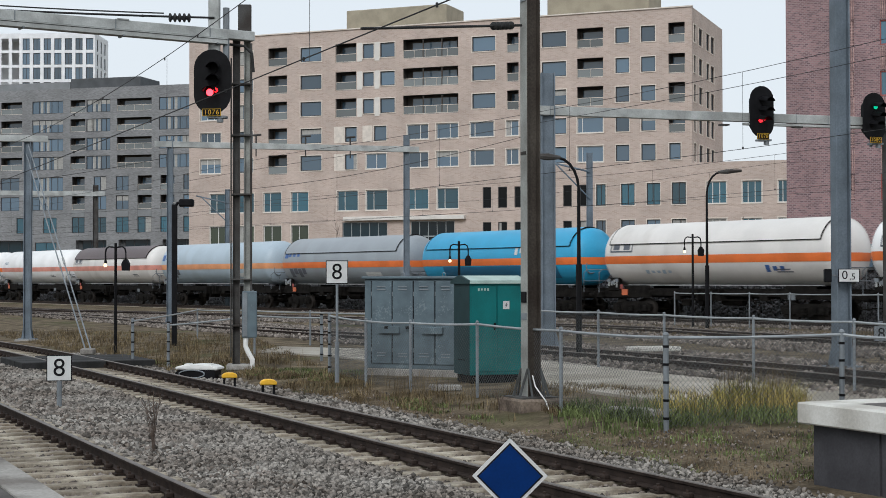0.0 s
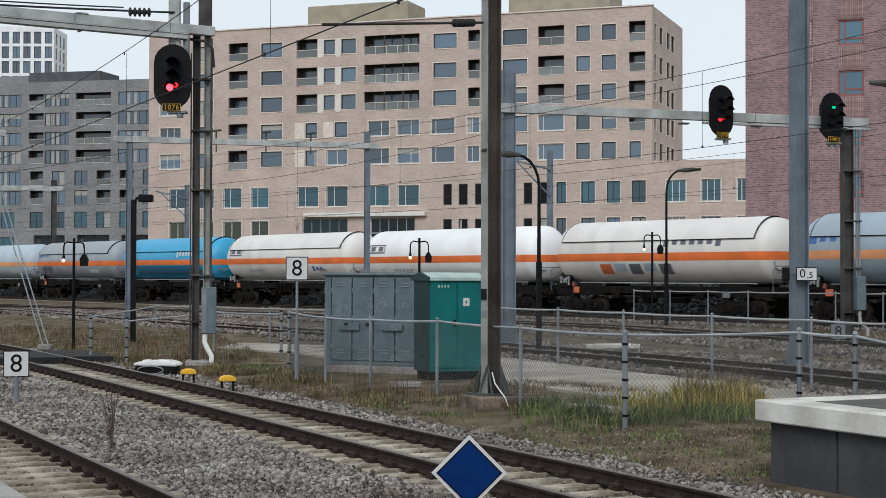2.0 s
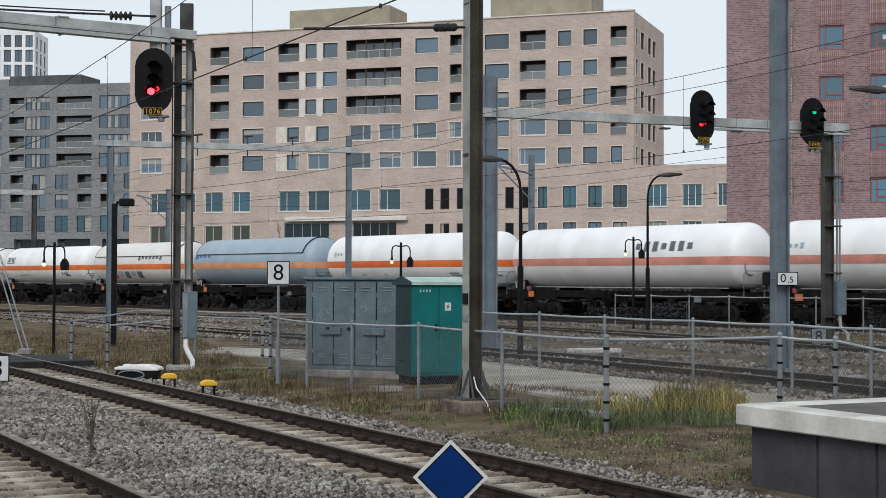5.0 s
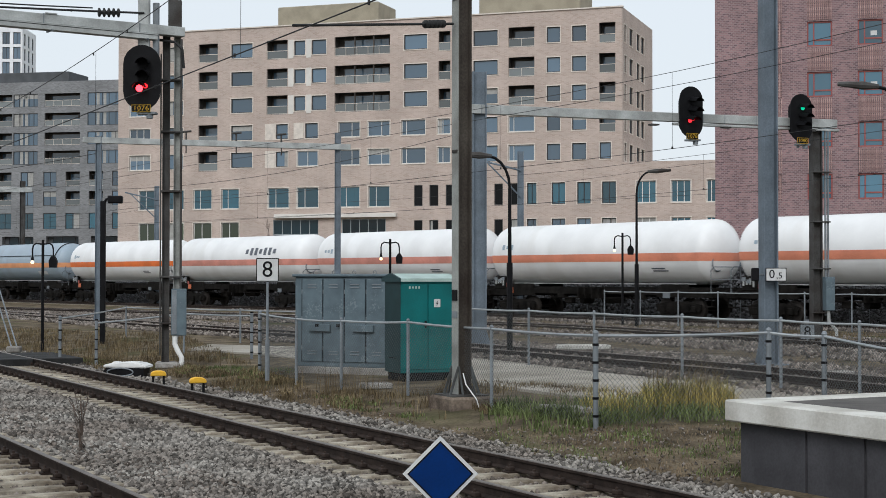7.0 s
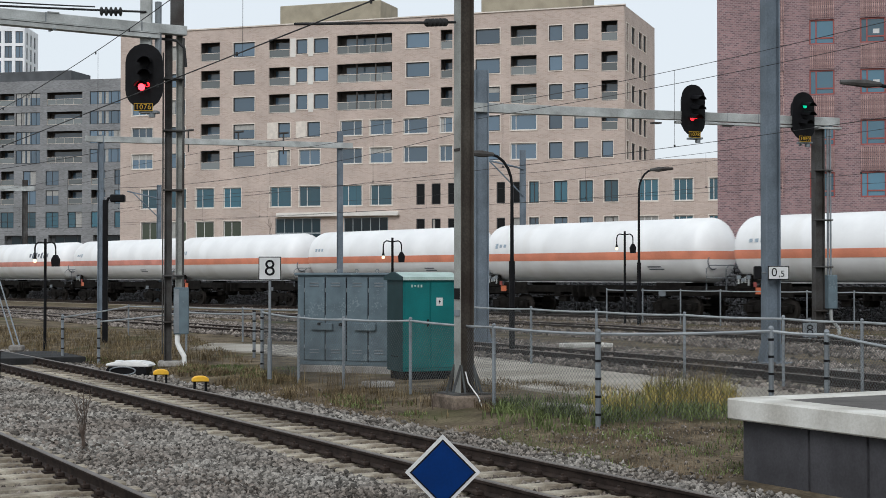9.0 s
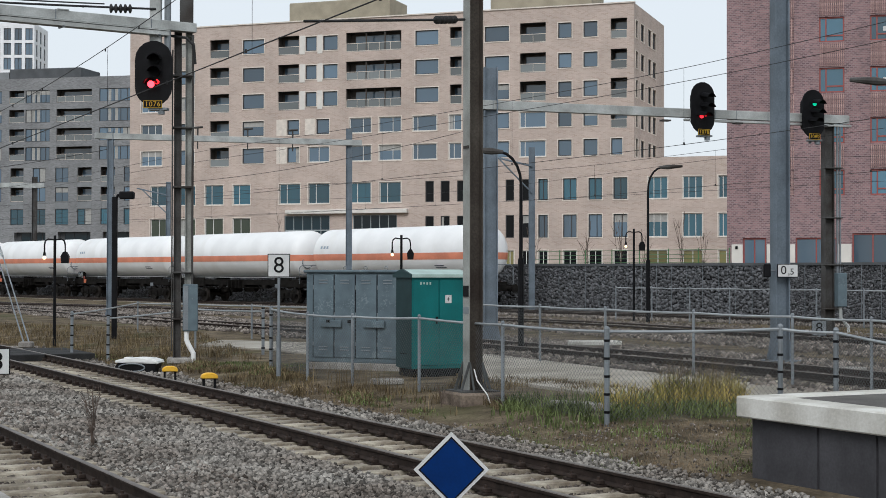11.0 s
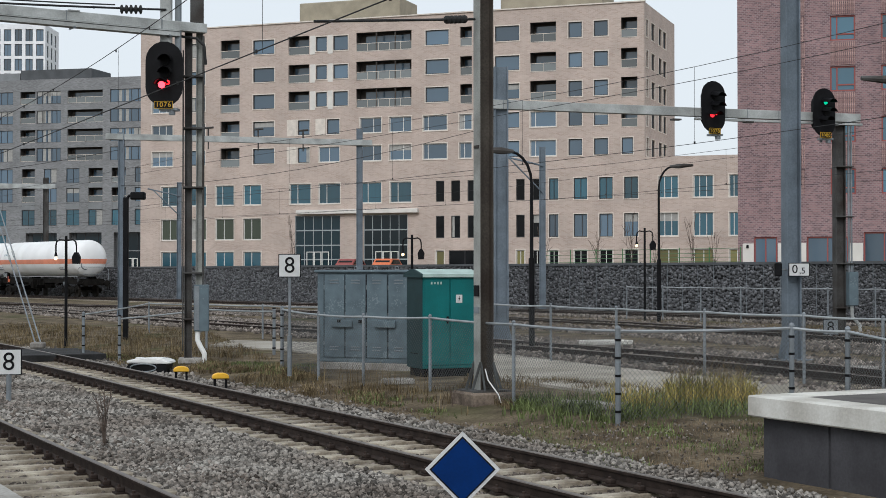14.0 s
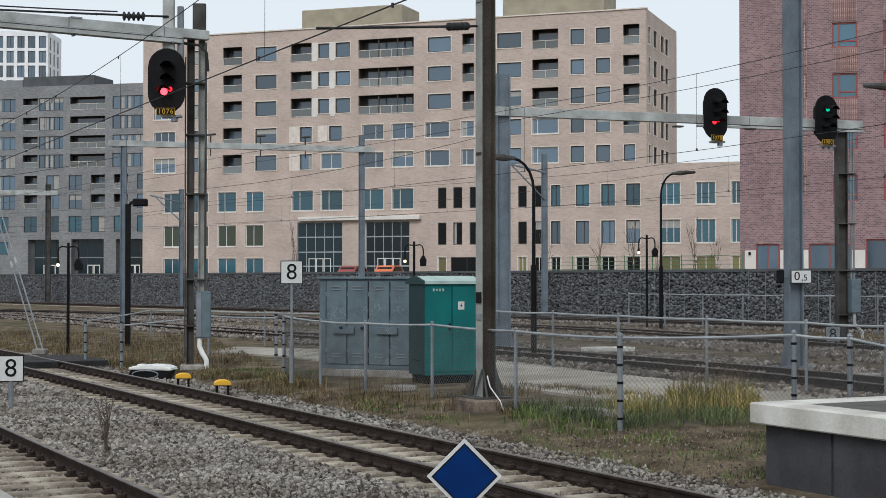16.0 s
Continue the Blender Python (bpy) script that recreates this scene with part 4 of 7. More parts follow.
def grey_building():
    m = Matrix(((0.9703, 0.2419, 0, -48.17), (-0.2419, 0.9703, 0, 245), (0, 0, 1, 0), (0, 0, 0, 1)))
    b = thing("grey_apartment_building", "grey brick apartment block with recessed balconies and a dark roof unit", "building", m)
    wins, logs = [], []
    for z0, z1 in ((29.9, 32.0), (26.7, 28.85), (23.6, 25.7), (20.5, 22.7)):
        logs += [(-21.5, -18.8, z0, z1), (-13.0, -6.75, z0, z1), (-34.5, -30.5, z0, z1)]
        wins += [(-18.55, -14.2, z0, z1), (-28.6, -22.85, z0, z1), (-5.45, 0.5, z0, z1)]
    for z0, z1 in ((16.9, 19.3), (13.8, 16.1)):
        logs += [(-21.2, -18.85, z0, z1), (-9.24, -6.74, z0, z1), (-5.15, -2.67, z0, z1)]
        wins += [(-17.2, -14.9, z0, z1), (-13.17, -10.85, z0, z1), (-1.1, 1.2, z0, z1), (-28.6, -22.85, z0, z1), (-34.5, -31, z0, z1)]
    columns = ((-21.2, -18.85), (-17.2, -14.9), (-13.17, -10.85), (-9.24, -6.74), (-5.15, -2.67), (-1.1, 1.2))
    wins += [(x0, x1, 10.0, 12.6) for x0, x1 in columns + ((-26.5, -24.0), (-31.5, -28.5))] + [(-28.0, -24.0, 6.4, 8.5)]
    low = [(-20.45, -14.85, 1.6, 8.8, 1.0), (-12.65, -6.9, 1.6, 8.85, 1.0), (-4.75, -0.1, 1.6, 8.85, 1.0), (-36, -30, 1.6, 8.8, 1.0)]
    bm = B()
    facade(bm, (-44, 3), 0.8, 33.95, wins + logs + low)
    add_shell(bm, (-20.5, 9.2, 17.38), (46.98, 17.9, 33.14))
    part("wall", bm, M["brickgrey"], b)
    for i, w in enumerate(wins):
        wide = w[1] - w[0] > 4
        ob = window(b, *w, M["darkframe"], M["glassblue"] if w[2] < 11 else M["glass"], (0.22, 0.42, 0.62, 0.82) if wide else (0.5,), curtain=True)
        if wide and w[2] > 12:
            for k in (0.24, 0.44):
                c = B()
                box(c, (0, 0, 0), (0.5, 0.008, w[3] - w[2] - 0.24))
                part("curtain", c, M["curtain"], ob, m=pose((w[1] - w[0]) * k + 0.35, 0.004, (w[3] - w[2]) / 2))
    # grey sheets between the storeys
    for x0, x1 in columns:
        for z0, z1 in ((16.14, 16.86), (12.64, 13.76)):
            p = B()
            box(p, ((x0 + x1) / 2, 0.0, (z0 + z1) / 2), (x1 - x0, 0.03, z1 - z0))
            part("spandrel", p, M["spandrel"], b)
    for x0, x1, z0, z1, _ in low:
        g0 = x0 + 0.75
        window(b, g0, x1, z0, z1, M["darkframe"], M["glassdeep"], (0.34, 0.8), y=0.9)
        p = B()
        box(p, ((x0 + g0) / 2, 0.95, (z0 + z1) / 2), (g0 - x0, 0.1, z1 - z0))
        part("spandrel", p, M["darkroof"], b)
        p = B()
        box(p, ((g0 + x1) / 2, 0.84, 5.88), (x1 - g0 - 0.2, 0.08, 0.16))
        part("transom", p, M["spandrel"], b)
        for k in (0.34, 0.57):
            d = B()
            ring(d, (x1 - g0) * 0.22, 3.1, 0.16, 0.8, 0.85)
            part("door_frame", d, M["whiteframe"], b, m=pose(g0 + (x1 - g0) * k, 0, 1.6))
    for w in logs:
        loggia(b, *w)
    for x0, x1, z1, mm, label in ((-22.3, -9.5, 35.75, "darkroof", "dark roof unit"), (-36, -22.4, 35.3, "spandrel", "grey roof unit"), (-0.5, 3, 35.9, "darkroof", "dark roof unit")):
        rf = B()
        box(rf, ((x0 + x1) / 2, 5, (33.3 + z1) / 2), (x1 - x0, 7, z1 - 33.3), 0.05)
        part("roof_unit", rf, M[mm], b, label)


def white_tower():
    b = thing("white_tower_block", "distant white tower block with a grid of square windows", "building", pose(-82.7, 330, 0))
    holes = [(round(-4.98 - i * 2.33, 2), round(-3.39 - i * 2.33, 2), 52.52 - k * 3.2, 55.1 - k * 3.2) for k in range(15) for i in range(14)]
    bm = B()
    facade(bm, (-38, -3.0), 0.8, 56.2, holes, 0.35)
    add_shell(bm, (-20.5, 6, 28.5), (34.98, 11.3, 55.4), False)
    part("wall", bm, M["whitewall"], b)
    for h in holes:
        if h[0] > -20 and h[2] > 20:
            window(b, *h, M["darkframe"], M["glass"], (0.5,), y=0.25)
    side = B()
    sh = [(x, x + 1.2, 52.4 - k * 3.2, 55.0 - k * 3.2) for k in range(14) for x in (1.6, 4.9, 8.2)]
    facade(side, (0, 11.6), 0.8, 56.2, sh)
    s = part("wall", side, M["whitewall"], b, m=Matrix(((0, -1, 0, -2.998), (1, 0, 0, 0), (0, 0, 1, 0), (0, 0, 0, 1))))
    for h in sh:
        window(s, *h, M["darkframe"], M["glass"], y=0.2)


main_building()
red_building()
grey_building()
white_tower()


# ---- the tank train ----
WAGONS = []


def wagon_pose(u):
    """Pose of a wagon whose middle is u metres along the far line."""
    return pose(6.12 - 0.6157 * u, 74.94 + 0.788 * u, 0.45, 0, 0, 128)


def tank_paint(name, base, dirt):
    """Tank paint with grime that runs down and gathers low."""
    m = mat(name, base, 0.42, vary=0.06, scale=0.6, fine=12, bump=0.01)
    n, l = m.node_tree.nodes, m.node_tree.links
    b = n["Principled BSDF"]
    old = b.inputs["Base Color"].links[0].from_socket
    co, mp, no, ra, mx = n.new("ShaderNodeTexCoord"), n.new("ShaderNodeMapping"), n.new("ShaderNodeTexNoise"), n.new("ShaderNodeValToRGB"), n.new("ShaderNodeMix")
    mp.inputs["Scale"].default_value = (0.7, 0.3, 0.3)
    l.new(co.outputs["Object"], mp.inputs["Vector"])
    l.new(mp.outputs["Vector"], no.inputs["Vector"])
    no.inputs["Scale"].default_value, no.inputs["Detail"].default_value = 1.2, 6
    ra.color_ramp.elements[0].position, ra.color_ramp.elements[1].position = 0.55, 1.0
    l.new(no.outputs["Fac"], ra.inputs["Fac"])
    mx.data_type = "RGBA"
    l.new(ra.outputs["Color"], mx.inputs["Factor"])
    l.new(old, mx.inputs["A"])
    mx.inputs["B"].default_value = (*dirt, 1)
    l.new(mx.outputs["Result"], b.inputs["Base Color"])
    return m


TANKS = {
    "white": tank_paint("white_tank_paint", (0.80, 0.80, 0.79), (0.64, 0.62, 0.58)),
    "cream": tank_paint("dirty_white_tank_paint", (0.68, 0.655, 0.62), (0.44, 0.41, 0.37)),
    "vtg": tank_paint("blue_grey_tank_paint", (0.30, 0.37, 0.43), (0.22, 0.25, 0.28)),
    "pale": tank_paint("pale_blue_tank_paint", (0.38, 0.46, 0.52), (0.30, 0.34, 0.37)),
    "grey": tank_paint("grey_tank_paint", (0.28, 0.31, 0.335), (0.22, 0.225, 0.23)),
    "blue": tank_paint("sky_blue_tank_paint", (0.035, 0.33, 0.56), (0.03, 0.22, 0.37)),
    "deepblue": tank_paint("deep_blue_tank_paint", (0.022, 0.13, 0.24), (0.02, 0.1, 0.18)),
    "brown": tank_paint("brown_shield_paint", (0.085, 0.06, 0.06), (0.12, 0.09, 0.08)),
    "greyblue": mat("grey_blue_marking", (0.30, 0.37, 0.43), 0.5, vary=0.1, bump=0),
    "marking": mat("dark_marking", (0.10, 0.11, 0.13), 0.5, vary=0.1, bump=0),
    "bluemark": mat("blue_marking", (0.05, 0.12, 0.32), 0.5, vary=0.1, bump=0),
    "placard": mat("orange_placard", (0.52, 0.13, 0.05), 0.5, vary=0.1, bump=0),
}
TR, TZ = 1.43, 2.96
SHAPES = {}


def ring_shell(L, r, a0, a1, seg, dish=0.0, thick=0.0):
    """A strip of the tank's skin between two angles (0 = camera side, 90 = top), ends dished."""
    bm = B()
    xs = [(-L / 2, 1.0)] + [(L / 2, 1.0)]
    if dish:
        xs = [(-L / 2 - dish * math.sin(k * math.pi / 16), math.cos(k * math.pi / 16)) for k in range(7, 0, -1)] + xs + [(L / 2 + dish * math.sin(k * math.pi / 16), math.cos(k * math.pi / 16)) for k in range(1, 8)]
    rings = []
    for x, f in xs:
        rings.append([bm.verts.new((x, r * f * math.cos(radians(a)), TZ + r * f * math.sin(radians(a)))) for a in np.linspace(a0, a1, seg + 1)])
    for A, C in zip(rings, rings[1:]):
        for k in range(seg):
            bm.faces.new((A[k], A[k + 1], C[k + 1], C[k]))
    if dish:
        for R in (rings[0], rings[-1]):
            bm.faces.new(R)
    if a1 - a0 >= 360:
        bmesh.ops.remove_doubles(bm, verts=bm.verts, dist=0.0005)
    return bm


def stripe_shell(L, r, z0, z1, dish, s):
    """A level band round the tank's side that carries on over the dished ends."""
    bm = B()
    rings = []
    for e, k in [(-1, k) for k in range(12, -1, -1)] + [(1, k) for k in range(13)]:
        ring = []
        for z in np.linspace(z0, z1, 5):
            y = math.sqrt(r * r - z * z) * math.cos(k * math.pi / 24)
            x = L / 2 + dish * math.sqrt(max(0.0, 1 - (y * y + z * z) / (r * r)))
            ring.append(bm.verts.new((e * x, s * y, TZ + z)))
        rings.append(ring)
    for A, C in zip(rings, rings[1:]):
        for k in range(4):
            bm.faces.new((A[k], A[k + 1], C[k + 1], C[k]))
    return bm


def shape(key, make, material, smooth=True):
    if key not in SHAPES:
        SHAPES[key] = mesh_of(key[0], make(), material, smooth)
    return SHAPES[key]


def bogie_frame():
    bm = B()
    for s in (-1, 1):
        prism(bm, [(-1.3, 0.5), (-0.95, 0.36), (-0.5, 0.36), (-0.3, 0.24), (0.3, 0.24), (0.5, 0.36), (0.95, 0.36), (1.3, 0.5), (1.3, 0.66), (0.5, 0.8), (-0.5, 0.8), (-1.3, 0.66)], s * 1.0 - 0.05, s * 1.0 + 0.05)
        for x in (-0.9, 0.9):
            box(bm, (x, s * 1.07, 0.46), (0.3, 0.16, 0.3), 0.03)
            for k in (-0.28, 0.28):
                rod(bm, (x + k, s * 1.04, 0.34), (x + k, s * 1.04, 0.62), 0.07, seg=8)
        for k in range(3):
            box(bm, (0, s * 1.08, 0.36 + k * 0.12), (0.3, 0.14, 0.07))
    box(bm, (0, 0, 0.62), (0.45, 2.0, 0.25))
    return bm


def axle():
    bm = B()
    rod(bm, (0, -0.9, 0), (0, 0.9, 0), 0.08)
    for s in (-1, 1):
        rod(bm, (0, s * 0.69, 0), (0, s * 0.82, 0), 0.46, seg=20)
        rod(bm, (0, s * 0.66, 0), (0, s * 0.69, 0), 0.485, seg=20)
        rod(bm, (0, s * 0.82, 0), (0, s * 0.835, 0), 0.2, seg=14)
    return bm


def underframe(L):
    bm = B()
    for s in (-1, 1):
        for e in (-1, 1):
            box(bm, (e * (L / 2 - 2.2), s * 1.0, 1.1), (3.4, 0.09, 0.26))
            box(bm, (e * (L / 2 - 2.9), s * 0.95, 1.35), (1.7, 0.12, 0.4), 0.04)
            box(bm, (e * (L / 2 - 0.65), s * 1.2, 1.0), (0.45, 0.3, 0.05))
            box(bm, (e * (L / 2 - 0.65), s * 1.2, 0.6), (0.4, 0.28, 0.05))
            for k in (-0.18, 0.18):
                rod(bm, (e * (L / 2 - 0.65) + k, s * 1.3, 0.55), (e * (L / 2 - 0.65) + k, s * 1.3, 1.05), 0.02, seg=5)
        box(bm, (0, s * 0.98, 1.2), (L - 1.3, 0.1, 0.24))
        box(bm, (0, s * 0.35, 1.12), (L - 6.5, 0.1, 0.3))
        for k in np.arange(-L / 2 + 4.9, L / 2 - 4.4, 2.6):
            box(bm, (k, s * 0.9, 0.98), (0.45, 0.3, 0.22), 0.03)
            rod(bm, (k + 0.5, s * 0.9, 0.7), (k + 0.9, s * 0.9, 1.1), 0.03, seg=5)
    for e in (-1, 1):
        box(bm, (e * (L / 2 - 0.62), 0, 1.08), (0.18, 2.5, 0.34), 0.02)
    # tanks, pipes and levers hung beneath
    rod(bm, (-1.4, 0.5, 0.85), (-0.2, 0.5, 0.85), 0.2, seg=10)
    rod(bm, (0.9, 0.2, 0.78), (0.9, 0.9, 0.78), 0.16, seg=10)
    box(bm, (1.9, 0.7, 0.78), (0.5, 0.3, 0.3), 0.03)
    for k in range(4):
        box(bm, (-0.6 + k * 0.45, 1.05, 1.12), (0.06, 0.5, 0.5))
    box(bm, (0, 0, 1.25), (L - 1.4, 1.9, 0.3))
    rod(bm, (-L / 2 + 4.5, 0.95, 0.9), (L / 2 - 4.5, 0.95, 0.9), 0.03, seg=5)
    return bm


def buffer():
    bm = B()
    rod(bm, (-0.05, 0, 0), (0.3, 0, 0), 0.12, seg=10)
    rod(bm, (0.3, 0, 0), (0.52, 0, 0), 0.085, seg=10)
    rod(bm, (0.52, 0, 0), (0.57, 0, 0), 0.235, seg=16)
    return bm


def railing():
    bm = B()
    for s in (-1, 1):
        tube(bm, [(0, s * 1.25, 1.2), (0, s * 1.25, 2.15), (0, s * 1.05, 2.3)], 0.022, 5)
    tube(bm, [(0, -1.05, 2.3), (0, 1.05, 2.3)], 0.022, 5)
    tube(bm, [(0, -1.25, 1.75), (0, 1.25, 1.75)], 0.018, 5)
    return bm


def bars(parent, places, material, name="marking"):
    """Flat markings on the camera side of the tank: (x, angle, width, height)."""
    for x, a, w, h in places:
        bm = B()
        da = math.degrees(h / TR)
        n = max(2, int(h / 0.12))
        r = TR + 0.012
        P = [(r * math.cos(radians(t)), TZ + r * math.sin(radians(t))) for t in np.linspace(a - da / 2, a + da / 2, n + 1)]
        for (y0, z0), (y1, z1) in zip(P, P[1:]):
            bm.faces.new([bm.verts.new(p) for p in ((x - w / 2, y0, z0), (x + w / 2, y0, z0), (x + w / 2, y1, z1), (x - w / 2, y1, z1))])
        part(name, bm, material, parent)


def word(parent, x, a, w, h, material, n):
    """A worded mark as plain bars of its size."""
    rnd = random.Random(int(x * 100) + n)
    step = w / n
    for k in range(n):
        f = rnd.choice((0.62, 0.62, 1.0))
        bars(parent, [(x - w / 2 + (k + 0.5) * step, a, step * 0.6, h * f * 0.85)], material)


def tank_wagon(label, L, tank, shield=None, stripe="orange", cap_len=None):
    w = thing("tank_wagon", label, "tank wagon", group="tank train")
    T = L - 1.25
    cyl = round(T - 1.4, 2)
    body = part("tank", shape(("tank", cyl, tank), lambda: ring_shell(cyl, TR, 0, 360, 40, 0.72), TANKS[tank]), None, w)
    if stripe:
        for s in (-1, 1):
            part("stripe", shape(("stripe", cyl, stripe, s), lambda: stripe_shell(cyl, TR + 0.008, -0.40, -0.04, 0.725, s), M[stripe]), None, w)
    if shield:
        part("sun_shield", shape(("sun_shield", cyl, shield), lambda: ring_shell(cyl - 0.3, TR + 0.06, 21, 159, 22), TANKS[shield]), None, w)
        e = B()
        for a in (20.5, 159.5):
            y, z = (TR + 0.05) * math.cos(radians(a)), TZ + (TR + 0.05) * math.sin(radians(a))
            rod(e, (-cyl / 2 + 0.15, y, z), (cyl / 2 - 0.15, y, z), 0.02, seg=5)
        for x in (-cyl / 2 + 0.15, cyl / 2 - 0.15):
            tube(e, [(x, (TR + 0.045) * math.cos(radians(a)), TZ + (TR + 0.045) * math.sin(radians(a))) for a in np.linspace(20.5, 159.5, 22)], 0.03, 5)
        part("shield_edge", e, M["chassis"], w)
    # end fittings: round manhole rings
    for s in (-1, 1):
        mh = B()
        for k in range(14):
            t0, t1 = 2 * math.pi * k / 14, 2 * math.pi * (k + 1) / 14
            rod(mh, (s * (T / 2 - 0.16), 0.55 + 0.34 * math.cos(t0), TZ - 0.5 + 0.34 * math.sin(t0)), (s * (T / 2 - 0.16), 0.55 + 0.34 * math.cos(t1), TZ - 0.5 + 0.34 * math.sin(t1)), 0.035, seg=4)
        part("manhole_ring", mh, M["galv"], w)
    part("underframe", shape(("underframe", round(L, 2)), lambda: underframe(L), M["chassis"], False), None, w)
    for e in (-1, 1):
        x = e * (L / 2 - 2.6)
        bg = part("bogie", shape(("bogie",), bogie_frame, M["chassis"], False), None, w, m=pose(x, 0, 0))
        for k in (-0.9, 0.9):
            part("wheelset", shape(("wheelset",), axle, M["wheel"], False), None, bg, m=pose(k, 0, 0.46))
        for s in (-1, 1):
            part("buffer", shape(("buffer",), buffer, M["chassis"], False), None, w, m=pose(e * (L / 2 - 0.55), s * 0.875, 1.06, 0, 0, 0 if e > 0 else 180))
        part("railing", shape(("railing",), railing, M["galv"], False), None, w, m=pose(e * (L / 2 - 0.55), 0, 0))
    vp = B()
    box(vp, (L / 2 - 1.35, 0.95, 1.6), (0.75, 0.25, 0.62), 0.03)
    panel = part("valve_panel", vp, M["chassis"], w, "dark valve panel")
    for k in range(4):
        b2 = B()
        box(b2, (L / 2 - 1.62 + k * 0.18, 1.09, 1.62 + 0.06 * (k % 2)), (0.08, 0.03, 0.36 - 0.1 * (k % 3)), 0.006)
        part("valve_bar", b2, M["beam"], panel)
    lamp = B()
    box(lamp, (L / 2 - 1.95, 1.08, 1.48), (0.16, 0.05, 0.2), 0.01)
    part("red_plate", lamp, M["redframe"], w)
    plate = B()
    box(plate, (L / 2 - 2.25, 1.16, 1.22), (0.38, 0.02, 0.28))
    part("placard", plate, TANKS["placard"], w, "orange hazard placard")
    plate = B()
    box(plate, (-L / 2 + 3.2, 1.16, 1.05), (0.4, 0.02, 0.22))
    part("data_plate", plate, M["galv"], w)
    sill = B()
    for s in (-1, 1):
        box(sill, (0, s * 0.62, 1.56), (cyl - 1.2, 0.07, 0.05))
    part("sill", sill, M["beam"], w, "pale edge beam beneath the tank")
    for k in range(3):
        plate = B()
        box(plate, (L / 2 - 1.1 - k * 0.26, 1.10, 1.78 - 0.1 * (k % 2)), (0.2, 0.03, 0.16), 0.006)
        part("label_plate", plate, M["galv"], panel)
    return w


# rear-end places of the wagons along the line at the start, front wagon first
ENDS = [112.6, 96.6, 80.6, 64.44, 48.14, 30.66, 15.26, 0.18, -15.47, -31.68, -46.56, -62.12, -78.38, -94.63, -110.07, -125.86, -141.8, -157.89, -174.3]
LOOKS = [
    ("white tank wagon with an orange stripe", "white", None, "orange"),
    ("white tank wagon with an orange stripe", "white", None, "orange"),
    ("white tank wagon with a faded orange stripe", "white", None, "pinkstripe"),
    ("white tank wagon with a brown sun shield", "cream", "brown", "pinkstripe"),
    ("pale blue-grey tank wagon with a faded peach stripe", "pale", None, "peach"),
    ("grey tank wagon with a sun shield and orange stripe", "grey", "grey", "orange"),
    ("bright blue tank wagon with an orange stripe", "blue", "blue", "orange"),
    ("dirty white tank wagon with sun shield and orange stripe", "cream", "cream", "orange"),
    ("white tank wagon with orange stripe and small markings", "white", None, "orange"),
    ("dirty white tank wagon with graffiti and orange stripe", "cream", "cream", "orange"),
    ("blue-grey tank wagon with sun shield and peach stripe", "vtg", "vtg", "peach"),
    ("clean white tank wagon with an orange stripe", "white", None, "orange"),
    ("white tank wagon with dark lettering and pink stripe", "white", None, "pinkstripe"),
    ("white tank wagon with a faded pink stripe", "white", None, "pinkstripe"),
    ("white tank wagon with a faded salmon stripe", "white", None, "salmon"),
    ("white tank wagon with an orange-red stripe", "white", None, "salmon"),
    ("white tank wagon with a faded salmon stripe", "white", None, "salmon"),
    ("last white tank wagon with an orange-red stripe", "white", None, "salmon"),
]


def build_train():
    for i, (label, tank, shield, stripe) in enumerate(LOOKS):
        front, rear = ENDS[i], ENDS[i + 1]
        L = front - rear
        w = tank_wagon(label, L, tank, shield, stripe)
        w.matrix_basis = wagon_pose((front + rear) / 2)
        WAGONS.append((w, (front + rear) / 2))
        h = L / 2
        if tank == "blue":
            for k in range(5):
                bars(w, [((k - 2) * (L - 5.5) / 5 - 0.3, -33, (L - 5.5) / 5, 0.75)], TANKS["deepblue"], "lower_panel")
            word(w, -h + 4.2, 15, 3.2, 0.6, M["signwhite"], 8)
        elif i in (9, 12):
            word(w, -h + 5.0, 18, 3.6, 0.55, TANKS["marking"], 7)
        elif tank in ("vtg", "pale", "grey"):
            word(w, h - 2.6, 18, 1.5, 0.5, TANKS["bluemark"], 3)
            bars(w, [(h - 1.6 if tank != "grey" else h - 1.7, 18, 0.4, 0.45)], TANKS["bluemark"])
            bars(w, [(-h + 4, -34, 1.6, 0.3)], M["signwhite"])
        else:
            if tank == "cream" or i == 8:
                bars(w, [(h - 2.3, 24, 1.5, 0.07), (h - 2.3, 7, 1.5, 0.07), (h - 3.02, 15.5, 0.06, 0.42), (h - 1.58, 15.5, 0.06, 0.42), (h - 2.65, 15.5, 0.42, 0.26), (h - 1.95, 15.5, 0.42, 0.26)], TANKS["marking"])
            else:
                word(w, h - 2.3, 14, 0.9, 0.3, TANKS["greyblue"], 3)
            bars(w, [(-h + 3.6, -30, 0.8, 0.06), (-h + 3.5, -35, 0.9, 0.06)], TANKS["marking"])
        if i == 9:
            for k, c in enumerate((TANKS["placard"], TANKS["greyblue"], TANKS["marking"], TANKS["greyblue"], TANKS["marking"])):
                bars(w, [(h - 4.4 - k * 0.95, -33 + (k % 2) * 4, 0.75, 0.55 - (k % 2) * 0.15)], c, "graffiti")
        if i in (4, 5):
            for k in range(4):
                bars(w, [(h - 2.2 - k * 0.5, -30 + 5 * (k % 2), 0.42, 0.6 - 0.2 * (k % 2))], TANKS["marking"], "graffiti")
        if i in (7, 8):
            word(w, -h + 4.0, -28, 1.2, 0.4, TANKS["bluemark"], 3)
            word(w, h - 4.6, -33, 1.8, 0.25, TANKS["greyblue"], 5)


